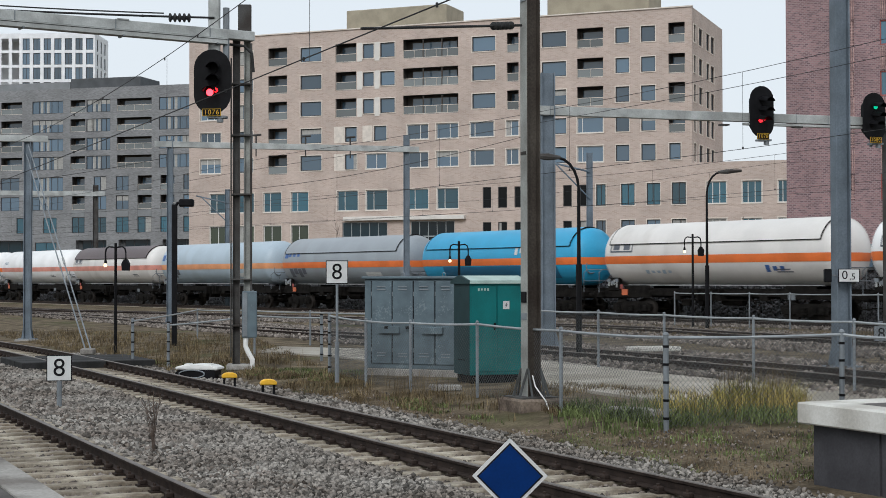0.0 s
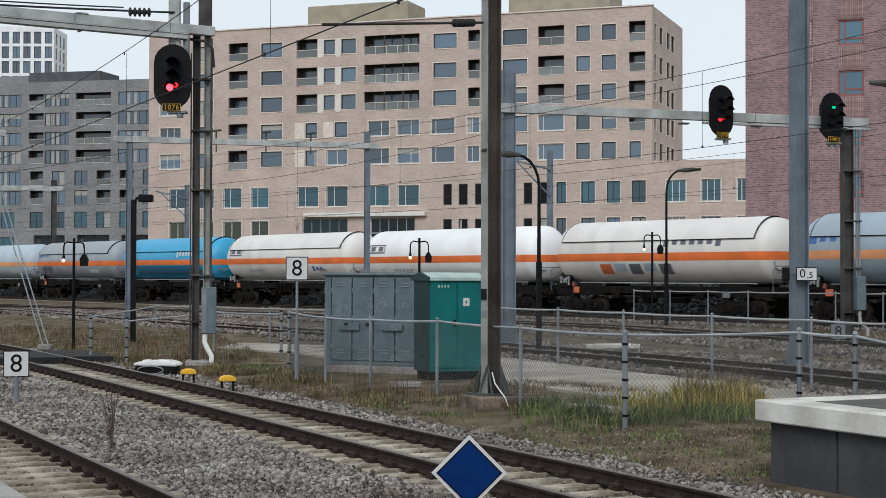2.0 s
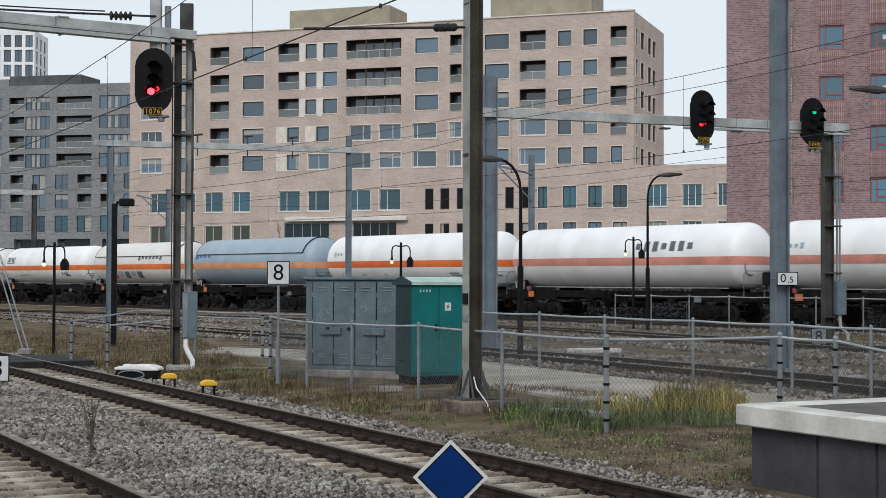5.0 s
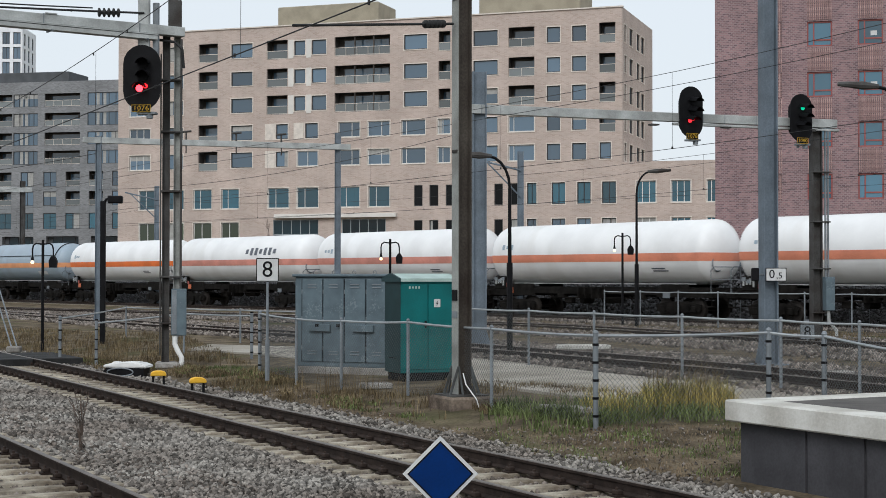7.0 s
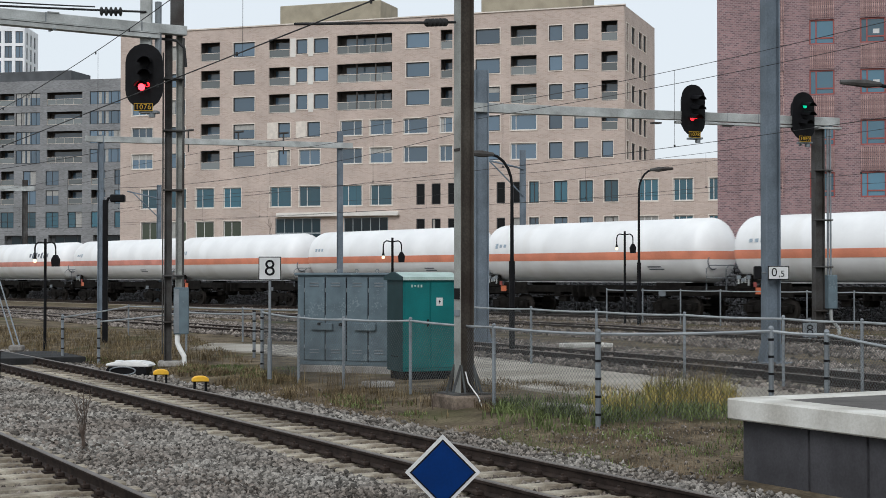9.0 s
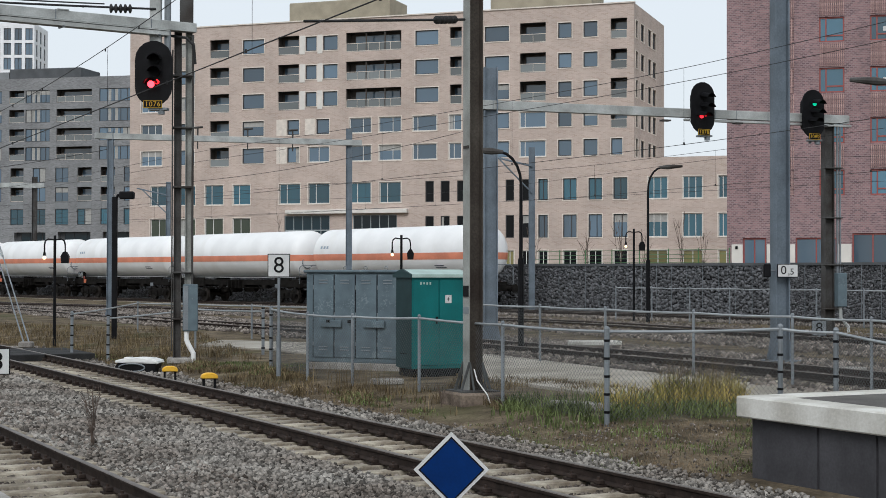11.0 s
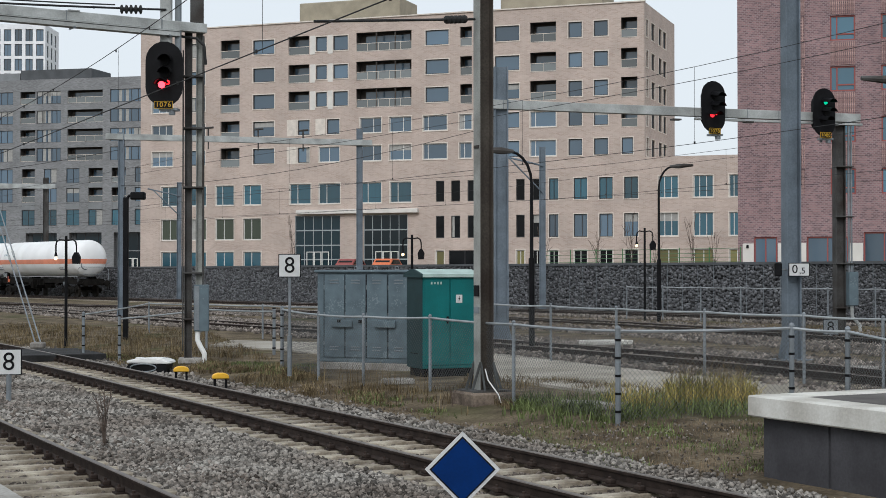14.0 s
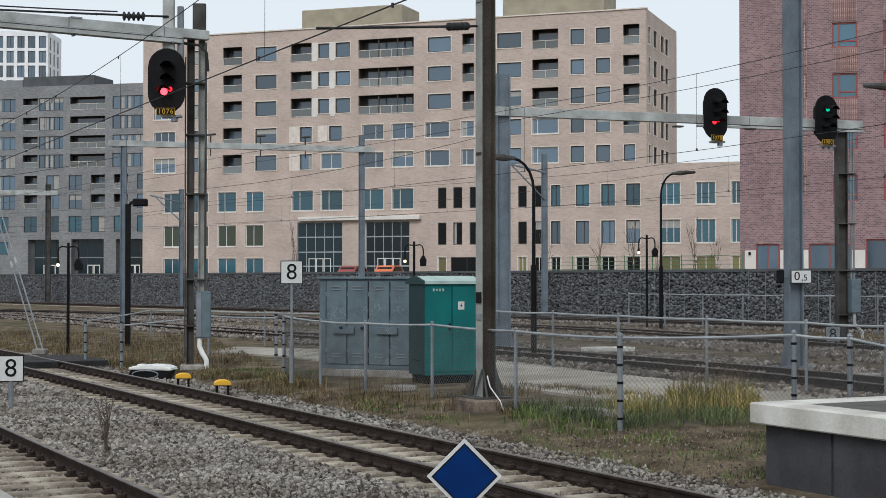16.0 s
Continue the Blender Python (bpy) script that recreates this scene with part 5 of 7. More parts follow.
build_train()


# ---- masts, gantries, signals ----
def base_z(x, y):
    return float(ground_z(x, y))


def lay(a, b):
    """A frame at a with x towards b."""
    return pose(a[0], a[1], 0, 0, 0, math.degrees(math.atan2(b[1] - a[1], b[0] - a[0])))


def text(parent, s, size, material, m, depth=0.004):
    c = bpy.data.curves.new("text", "FONT")
    c.body, c.size, c.align_x, c.align_y, c.extrude = s, size, "CENTER", "CENTER", depth
    ob = new("number", c)
    dg = bpy.context.evaluated_depsgraph_get()
    me = bpy.data.meshes.new_from_object(ob.evaluated_get(dg))
    bpy.data.objects.remove(ob)
    me.materials.clear()
    me.materials.append(material)
    t = part("number", me, None, parent, m=m)
    return t


def oval(w, h, n=10):
    """An outline with round top and bottom."""
    r = w / 2
    P = [(r * math.cos(t), h / 2 - r + r * math.sin(t)) for t in np.linspace(0, math.pi, n)]
    return P + [(x, -z) for x, z in [(-p[0], p[1]) for p in P]]


def signal(m, number, lit, w=1.0, h=1.78, lamp=None, size=0.092):
    """A colour-light signal facing local -y, its middle at the origin of m."""
    s = thing("railway_signal", "black oval railway signal with a lit %s lamp" % lit, "railway signal", m)
    bm = B()
    prism(bm, oval(w, h), -0.02, 0.02)
    part("backboard", bm, M["black"], s)
    bm = B()
    prism(bm, oval(w * 0.5, h * 0.7), 0.021, 0.42)
    part("housing", bm, M["black"], s)
    for k, z in enumerate((0.36, 0.02, -0.30)):
        z *= h / 1.78
        x = 0.04 if k < 2 else -0.06
        hood = B()
        R, n = 0.185 * w, 10
        P = [(x + R * math.cos(t), z + R * math.sin(t)) for t in np.linspace(0.2, math.pi - 0.2, n)]
        Q = [(x + 0.9 * R * math.cos(t), z + 0.9 * R * math.sin(t)) for t in np.linspace(0.2, math.pi - 0.2, n)]
        for i in range(n - 1):
            for A in (P, Q):
                f = [hood.verts.new(v) for v in ((A[i][0], -0.021, A[i][1]), (A[i + 1][0], -0.021, A[i + 1][1]), (A[i + 1][0] + 0.05, -0.42, A[i + 1][1] - 0.06), (A[i][0] + 0.05, -0.42, A[i][1] - 0.06))]
                hood.faces.new(f)
        part("hood", hood, M["black"], s)
        on = (lit == "red" and k == 2) or (lit == "green" and k == 0)
        lens = B()
        rod(lens, (x, -0.022, z), (x, -0.06, z), (size if on else 0.12) * w, seg=16)
        part("lens", lens, M[lamp or ("redlamp" if lit == "red" else "greenlamp")] if on else M["black"], s, "lit %s lens" % lit if on else "")
        if on and lit == "red":
            g = B()
            rod(g, (x + 0.16 * w, -0.03, z + 0.06 * w), (x + 0.16 * w, -0.055, z + 0.06 * w), size * 0.7 * w, seg=14)
            part("side_lens", g, M["redglow"], s)
    # number plate
    z = -h / 2 + 0.02 * h
    pl = B()
    box(pl, (0, -0.07, z), (0.5 * w, 0.03, 0.2 * h / 1.78), 0.004)
    p = part("number_plate", pl, M["black"], s, "black plate with yellow border")
    for c, sz in (((0, -0.09, z + 0.092), (0.5 * w, 0.012, 0.011)), ((0, -0.09, z - 0.092), (0.5 * w, 0.012, 0.011)), ((-0.245 * w, -0.09, z), (0.011, 0.012, 0.18)), ((0.245 * w, -0.09, z), (0.011, 0.012, 0.18))):
        e = B()
        box(e, c, sz)
        part("border", e, M["numyellow"], p)
    for k, figure in enumerate(number):
        text(p, figure, 0.19 * w, M["numyellow"], pose((k - 1.5) * 0.108 * w, -0.092, z, 90, 0, 0))
    br = B()
    box(br, (0.12, 0.1, -h / 2 - 0.08), (0.5 * w, 0.3, 0.06))
    rod(br, (0.2, 0.05, -h / 2 - 0.22), (0.2, 0.05, -h / 2 - 0.05), 0.09, seg=8)
    part("bracket", br, M["galv"], s)
    return s


def mast_with_signal():
    x, y = -6.7, 41.2
    z0 = base_z(x, y)
    t = thing("signal_mast", "dark steel twin-column mast with grey junction box", "mast", pose(x, y, 0, 0, 0, 8))
    bm = B()
    hbeam(bm, -0.12, 0, z0 - 0.1, 8.9, 0.24, 0.2, 0.02, True)
    part("column", bm, M["mastpaint"], t)
    bm = B()
    hbeam(bm, 0.17, 0.03, z0 + 1.0, 8.9, 0.22, 0.18, 0.02, True)
    part("column", bm, M["paleflange"], t)
    for z in (1.05, 2.3, 4.6, 6.2, 7.6):
        bm = B()
        box(bm, (0.02, -0.02, z), (0.56, 0.34, 0.05), 0.01)
        part("clamp", bm, M["mastpaint"], t)
    bm = B()
    rod(bm, (0.28, -0.14, z0 + 1.0), (0.28, -0.14, 8.7), 0.03)
    rod(bm, (-0.26, -0.1, z0 + 0.3), (-0.26, -0.1, 8.3), 0.02)
    part("conduit", bm, M["mastpaint"], t)
    bm = B()
    box(bm, (0.24, -0.28, 1.36), (0.40, 0.26, 1.25), 0.02)
    bx = part("junction_box", bm, M["cabgrey"], t, "grey metal junction box")
    bm = B()
    box(bm, (0.12, -0.418, 1.36), (0.13, 0.012, 1.18), 0.004)
    part("door", bm, M["galv"], bx)
    bm = B()
    tube(bm, [(0.14, -0.3, 0.75), (0.14, -0.32, 0.5), (0.2, -0.34, 0.36), (0.32, -0.36, 0.14), (0.33, -0.36, -0.2)], 0.068, 10)
    part("cable_duct", bm, M["white"], t, "bent white plastic cable duct")
    bm = B()
    box(bm, (0, 0, z0 + 0.04), (0.75, 0.75, 0.16), 0.03)
    part("footing", bm, M["concrete"], t)
    bm = B()
    box(bm, (0.1, 0.1, 9.35), (0.36, 0.36, 0.85), 0.02)
    part("top_box", bm, M["mastpaint"], t)
    bm = B()
    tube(bm, [(-0.3, -0.25, 8.65), (0.1, -0.3, 8.6), (0.3, -0.3, 8.4), (0.34, -0.28, 7.9)], 0.04, 6)
    part("cable", bm, M["wire"], t)
    # cross beam that reaches out over the tracks
    b = thing("gantry_beam", "pale grey box-girder beam bolted to the mast", "gantry", lay((-6.62, 41.0), (-22, 31.1)))
    bm = B()
    box(bm, (8, 0, 8.89), (16.6, 0.26, 0.25), 0.012)
    part("girder", bm, M["beam"], b)
    for k in np.arange(1.0, 16, 2.6):
        bm = B()
        box(bm, (k, 0, 8.89), (0.025, 0.275, 0.265))
        part("seam", bm, M["galv"], b)
    bm = B()
    box(bm, (8.2, 0.02, 8.745), (15.4, 0.34, 0.025))
    box(bm, (8.2, 0.02, 8.665), (15.4, 0.3, 0.11))
    part("cable_tray", bm, M["beam"], b, "pale cable tray")
    for k in np.arange(0.8, 16, 2.6):
        bm = B()
        box(bm, (k, 0.02, 8.60), (0.05, 0.42, 0.04))
        part("tray_hanger", bm, M["galv"], b)
    for k in (3.4, 7.0):
        bm = B()
        box(bm, (k, -0.02, 9.03), (0.3, 0.34, 0.03))
        part("splice_plate", bm, M["beam"], b)
    # hanger and signal
    h = thing("signal_hanger", "pale steel hanger post on the gantry beam", "bracket", pose(-7.32, 40.6, 0))
    bm = B()
    box(bm, (0, 0, 9.3), (0.3, 0.2, 2.9), 0.02)
    part("post", bm, M["beam"], h)
    bm = B()
    rod(bm, (0.3, 0.1, 7.9), (0.3, 0.1, 9.6), 0.09)
    part("insulator", bm, M["galv"], h)
    signal(pose(-7.3, 40.2, 7.55, 0, 0, -3), "1076", "red", 0.99, 1.72)


def tall_mast():
    """The tall steel column on a concrete foot by the fence."""
    x, y = 0.78, 27.9
    t = thing("catenary_mast", "tall dark grey steel mast on a concrete foot", "mast", pose(x, y, 0, 0, 0, -64))
    bm = B()
    hbeam(bm, 0, 0, 0.1, 12, 0.27, 0.27, 0.02)
    col = part("column", bm, M["webrust_shade"], t, "flanges coloured as lit, rust-brown web with channel shade painted in")
    # outer flange faces pale as if lit; the channel's shade is in its colour
    col.data.materials.append(M["paleflange"])
    for f in col.data.polygons:
        f.material_index = int(abs(f.normal.y) > 0.9 and abs(f.center.y) > 0.13)
    bm = B()
    box(bm, (0, 0, -0.08), (0.92, 0.86, 0.44), 0.04)
    part("footing", bm, M["stainedconcrete"], t, "stained concrete foot")
    bm = B()
    box(bm, (0, 0, 0.155), (0.74, 0.74, 0.03))
    part("base_plate", bm, M["mastpaint"], t)
    for a in (-1, 1):
        for b in (-1, 1):
            for turn in (NONE, Matrix.Rotation(radians(90), 4, "Z")):
                bm = B()
                prism(bm, [(0.27 * a, 0.17), (0.32 * a, 0.17), (0.15 * a, 0.68), (0.13 * a, 0.68), (0.13 * a, 0.6)], b * 0.125 - 0.01, b * 0.125 + 0.01, turn)
                part("gusset", bm, M["mastgrey"], t)
    bm = B()
    turn = Matrix.Rotation(radians(64), 4, "Z")
    tube(bm, [turn @ Vector(v) for v in ((0.02, -0.24, 0.56), (0.07, -0.28, 0.36), (0.17, -0.34, 0.22), (0.26, -0.42, 0.1), (0.30, -0.5, -0.05), (0.31, -0.56, -0.26))], 0.012, 6)
    part("earth_cable", bm, M["white"], t, "pale earth cable")
    for z, h, mm in ((1.97, 0.2, "black"), (1.62, 0.12, "galv"), (4.6, 0.05, "mastpaint"), (7.4, 0.05, "galv")):
        bm = B()
        box(bm, (0, -0.145, z), (0.19, 0.02, h))
        part("plate", bm, M[mm], t)


def column_mast(name, label, x, y, top, w, material, yaw=0, plates=True):
    z0 = base_z(x, y)
    t = thing(name, label, "mast", pose(x, y, 0, 0, 0, yaw))
    bm = B()
    hbeam(bm, 0, 0, z0, top, w * 0.8, w, max(0.022, w * 0.09), True)
    part("column", bm, material, t)
    if plates:
        bm = B()
        box(bm, (0, 0, z0 + 0.06), (w * 2.2, w * 1.9, 0.05))
        part("base_plate", bm, material, t)
        for a in (-1, 1):
            for b in (-1, 1):
                bm = B()
                prism(bm, [(w * 0.4 * a, z0 + 0.08), (w * 0.74 * a, z0 + 0.08), (w * 0.45 * a, z0 + 0.6), (w * 0.4 * a, z0 + 0.6)], b * w * 0.45 - 0.012, b * w * 0.45 + 0.012)
                part("gusset", bm, material, t)
        bm = B()
        box(bm, (0, 0, z0 - 0.05), (w * 3, w * 2.6, 0.2), 0.03)
        part("footing", bm, M["concrete"], t)
    return t


def beam(a, b, z, h, label, material="beam"):
    """A gantry beam from a to b with its underside at z."""
    L = math.hypot(b[0] - a[0], b[1] - a[1])
    t = thing("gantry_beam", label, "gantry", lay(a, b))
    bm = B()
    box(bm, (L / 2, 0, z + h / 2), (L, 0.22, h), 0.012)
    part("girder", bm, M[material], t)
    return t


def right_gantry():
    column_mast("gantry_mast", "blue-grey steel gantry mast on a bolted foot", 1.88, 47.8, 8.75, 0.44, M["bluesteel"], 5)
    t = column_mast("gantry_mast", "dark steel gantry mast with a grey junction box", 13.58, 52.0, 7.5, 0.36, M["mastpaint"], 12, False)
    bm = B()
    box(bm, (0.32, -0.3, 1.75), (0.34, 0.28, 1.15), 0.02)
    part("junction_box", bm, M["cabgrey"], t, "grey metal junction box")
    bm = B()
    rod(bm, (0.28, -0.15, 1.0), (0.28, -0.15, 7.3), 0.04)
    rod(bm, (0.38, -0.15, 1.0), (0.38, -0.15, 7.3), 0.035)
    tube(bm, [(0.38, -0.15, 7.25), (0.36, -0.15, 7.4), (0.25, -0.15, 7.45), (-0.1, -0.15, 7.45)], 0.03, 6)
    part("conduit", bm, M["galv"], t)
    for z in (1.1, 2.6, 4.2, 5.9):
        bm = B()
        box(bm, (0.12, -0.1, z), (0.62, 0.34, 0.045), 0.01)
        part("clamp", bm, M["mastpaint"], t)
    bm = B()
    tube(bm, [(0.3, -0.3, 1.2), (0.32, -0.3, 0.8), (0.6, -0.3, 0.5), (0.6, -0.3, 0.1)], 0.06, 8)
    part("cable_duct", bm, M["beam"], t)
    b = beam((1.45, 47.6), (14.3, 52.1), 7.42, 0.29, "pale grey gantry beam carrying two signals")
    bm = B()
    box(bm, (10.5, -0.02, 7.35), (6.4, 0.16, 0.08), 0.01)
    part("cable_tray", bm, M["beam"], b, "pale cable tray")
    for k in (6.6, 9.3, 11.0, 12.6):
        bm = B()
        box(bm, (k, 0, 7.30), (0.3, 0.24, 0.05))
        part("tray_hanger", bm, M["mastpaint"], b)
    for k in (0.5, 8.4, 9.2, 10.4):
        bm = B()
        box(bm, (k, 0, 7.565), (0.02, 0.235, 0.3))
        part("seam", bm, M["galv"], b)
    signal(pose(8.9, 49.75, 7.72, 0, 0, 22), "1078", "red", 0.88, 1.68, "reddim", 0.08)
    signal(pose(12.87, 51.15, 7.68, 0, 0, 22), "1080", "green", 0.88, 1.62, None, 0.075)
    bm = B()
    rod(bm, (12.85, 51.5, 6.7), (12.85, 51.5, 8.0), 0.05)
    tagged(part("signal_bracket", bm, M["galv"]), "steel bracket behind the signal", "bracket")


def speed_mast():
    t = column_mast("catenary_mast", "blue-grey steel mast with a small kilometre sign", 8.5, 37.0, 13, 0.38, M["bluesteel"], 14)
    s = thing("kilometre_sign", "white sign with 0,5 on a steel mast", "sign", pose(8.62, 36.72, 2.37, 0, 0, -6))
    bm = B()
    box(bm, (0, 0, 0), (0.5, 0.03, 0.33), 0.012)
    part("board", bm, M["black"], s)
    bm = B()
    box(bm, (0, -0.018, 0), (0.46, 0.008, 0.29))
    part("face", bm, M["signwhite"], s)
    text(s, "0", 0.29, M["black"], pose(-0.1, -0.026, 0.005, 90, 0, 0))
    text(s, ",5", 0.21, M["black"], pose(0.075, -0.026, -0.03, 90, 0, 0))
    b = thing("signal_box", "small black lamp box on the mast", "lamp box", pose(8.12, 36.75, 2.37))
    bm = B()
    box(bm, (0, 0, 0), (0.17, 0.16, 0.32), 0.02)
    part("case", bm, M["black"], b)
    bm = B()
    rod(bm, (0, 0.0, 0), (0.28, 0.1, 0), 0.02)
    part("bracket", bm, M["galv"], b)


def far_gantries():
    column_mast("gantry_mast", "slim blue-grey gantry mast behind the rails", -15.0, 71.6, 8.9, 0.27, M["bluesteel"])
    column_mast("gantry_mast", "slim blue-grey gantry mast behind the cabinets", -4.0, 75, 9.4, 0.3, M["bluesteel"])
    b = beam((-15.7, 71.4), (-3.4, 75.1), 8.55, 0.28, "pale gantry beam over the far tracks")
    for k in (4.8, 7.2, 9.4):
        bm = B()
        rod(bm, (k, 0, 8.83), (k, 0, 9.2), 0.04)
        rod(bm, (k - 0.2, 0, 9.2), (k + 0.25, 0, 9.25), 0.05)
        rod(bm, (k, 0, 8.2), (k, 0, 8.55), 0.03)
        part("wire_support", bm, M["mastpaint"], b)
    column_mast("gantry_mast", "distant grey gantry mast by the wall", *qline(53.4, 122.9), 10.4, 0.4, M["mastpaint"], 0, False)
    p = qline(53.4, 122.9)
    beam((p[0] - 12, p[1] - 3), (p[0] + 0.8, p[1]), 9.45, 0.4, "distant pale gantry beam")
    for a, top in ((59.7, 8.9), (99.3, 8.9)):
        x, y = qline(53.4, a)
        t = column_mast("catenary_mast", "grey catenary mast beside the retaining wall", x, y, top, 0.32, M["bluesteel"], 0, False)
        bm = B()
        rod(bm, (0, -0.1, top - 1.0), (-2.2, -0.6, top - 0.5), 0.05, seg=6)
        rod(bm, (0, -0.1, top - 2.4), (-1.8, -0.6, top - 0.6), 0.04, seg=6)
        part("cantilever", bm, M["bluesteel"], t)
    column_mast("catenary_mast", "grey catenary mast with stays by the verge", -19.0, 62.5, 8.25, 0.3, M["bluesteel"])
    beam((-27, 61.0), (-18.2, 62.6), 8.0, 0.26, "pale gantry beam on the verge mast")


def stay_wires():
    for k, (a, b) in enumerate((((-19.05, 62.4, 7.5), (-12.75, 48.0, 0.1)), ((-18.95, 62.3, 7.9), (-12.55, 47.9, 0.1)))):
        t = thing("stay_wire", "thin steel stay wire anchored in the verge", "stay wire", pose(0, 0, 0))
        bm = B()
        rod(bm, a, b, 0.025, seg=5)
        part("wire", bm, M["galv"], t)
        bm = B()
        mid = Vector(a).lerp(Vector(b), 0.62)
        rod(bm, mid, mid + (Vector(b) - Vector(a)).normalized() * 0.45, 0.04, seg=6)
        part("insulator", bm, M["beam"], t)
    bm = B()
    box(bm, (-12.65, 47.95, 0.03), (0.42, 0.4, 0.2), 0.04)
    tagged(part("anchor_block", bm, M["concrete"]), "small concrete anchor block for stay wires", "anchor block")


def street_lamp(x, y, top, arm, label, lean=(-1, 0)):
    z0 = base_z(x, y)
    t = thing("street_lamp", label, "street lamp", pose(x, y, 0))
    bm = B()
    rod(bm, (0, 0, z0 - 0.1), (0, 0, z0 + 2.6), 0.085)
    rod(bm, (0, 0, z0 + 2.6), (0, 0, top - 0.9), 0.055, 0.045)
    part("pole", bm, M["black"], t)
    bm = B()
    P = [(0, 0, top - 0.9)] + [(lean[0] * arm * (1 - math.cos(f)), lean[1] * arm * (1 - math.cos(f)), top - 0.9 + 0.9 * math.sin(f)) for f in (0.3, 0.6, 0.9, 1.2, 1.5)]
    tube(bm, P, 0.04, 8)
    part("arm", bm, M["black"], t)
    bm = B()
    e = Vector(P[-1])
    d = Vector((lean[0], lean[1], 0.06))
    rod(bm, e - d * 0.1, e + d * 0.25, 0.05, 0.1, seg=8)
    rod(bm, e + d * 0.25, e + d * 0.85, 0.1, 0.05, seg=8)
    part("head", bm, M["mastpaint"], t)
    return t


def crook_lamp(x, y, top, bulb=True):
    """A pole with two bent arms: a bulb and a black lantern."""
    z0 = base_z(x, y)
    t = thing("crook_lamp", "black pole with bent arms, a lit bulb and lantern", "lamp post", pose(x, y, 0), "twin-armed lamp posts")
    bm = B()
    rod(bm, (0, 0, z0 - 0.1), (0, 0, top + 0.12), 0.055, 0.045)
    part("pole", bm, M["black"], t)
    bm = B()
    for s in (-1, 1):
        tube(bm, [(0, 0, top - 0.03), (s * 0.22, 0, top), (s * 0.31, 0, top - 0.06), (s * 0.34, 0, top - 0.18), (s * 0.34, 0, top - 0.45)], 0.028, 6)
    part("arm", bm, M["black"], t)
    bm = B()
    rod(bm, (-0.34, 0, top - 0.55), (-0.34, 0, top - 0.42), 0.06, 0.03)
    part("socket", bm, M["black"], t)
    bm = B()
    bmesh.ops.create_icosphere(bm, subdivisions=2, radius=0.06, matrix=Matrix.Translation((-0.34, -0.02, top - 0.62)))
    part("bulb", bm, M["bulb"], t, "lit warm bulb", smooth=True)
    bm = B()
    prism(bm, [(0.23, top - 0.8), (0.45, top - 0.8), (0.47, top - 0.57), (0.39, top - 0.42), (0.29, top - 0.42), (0.21, top - 0.57)], -0.1, 0.1)
    part("lantern", bm, M["black"], t)


def black_post_lamp():
    x, y = -10.84, 52.5
    z0 = base_z(x, y)
    t = thing("floodlight_post", "black square post with a tilted lamp head", "lamp post", pose(x, y, 0))
    bm = B()
    box(bm, (0, 0, (z0 + 4.8) / 2), (0.17, 0.17, 4.8 - z0 + 0.2), 0.015)
    part("post", bm, M["black"], t)
    bm = B()
    tube(bm, [(0, 0, 4.75), (0.1, 0, 4.95), (0.3, 0, 5.0)], 0.05, 6)
    box(bm, (0.42, -0.02, 4.95), (0.5, 0.3, 0.26), 0.04, Matrix.Rotation(radians(0), 4, "Y"))
    part("head", bm, M["black"], t)


def figure_sign(x, y, zc, size, pole_base, yaw, label, face="signwhite"):
    t = thing("speed_sign", label, "sign", pose(x, y, 0, 0, 0, yaw))
    bm = B()
    rod(bm, (0, 0.03, pole_base), (0, 0.03, zc + size * 0.3), 0.03)
    rod(bm, (0, 0.03, pole_base), (0, 0.03, pole_base + 0.9), 0.05)
    part("post", bm, M["galv"], t)
    bm = B()
    box(bm, (0, 0, zc), (size, 0.03, size * 1.05), 0.012)
    b = part("board", bm, M["black"], t)
    bm = B()
    box(bm, (0, -0.018, zc), (size * 0.92, 0.01, size * 0.97))
    part("face", bm, M[face], b)
    text(b, "8", size * 1.0, M["black"], pose(0, -0.027, zc - size * 0.01, 90, 0, 0), 0.003)


mast_with_signal()
tall_mast()
right_gantry()
speed_mast()
far_gantries()
stay_wires()
street_lamp(2.55, 42.9, 5.72, 0.65, "black street lamp with a curved arm")
street_lamp(8.86, 62.0, 6.62, 0.6, "black street lamp with a flat head", (1, 0))
t = street_lamp(11.3, 35.0, 6.72, 0.85, "tall street lamp with a flat grey head")
crook_lamp(-12.4, 50.5, 3.4)
crook_lamp(-1.08, 57.0, 3.6)
crook_lamp(8.55, 64.0, 4.05)
black_post_lamp()
figure_sign(-3.37, 34.0, 2.46, 0.5, 0.0, 4, "square white sign with black figure 8 on a post")
figure_sign(-8.4, 29.7, 0.57, 0.49, -0.2, 12, "low square white sign with black figure 8 in ballast")
figure_sign(12.0, 47.0, 0.62, 0.46, 0.1, -8, "weathered grey sign with figure 8 near rails", "galv")


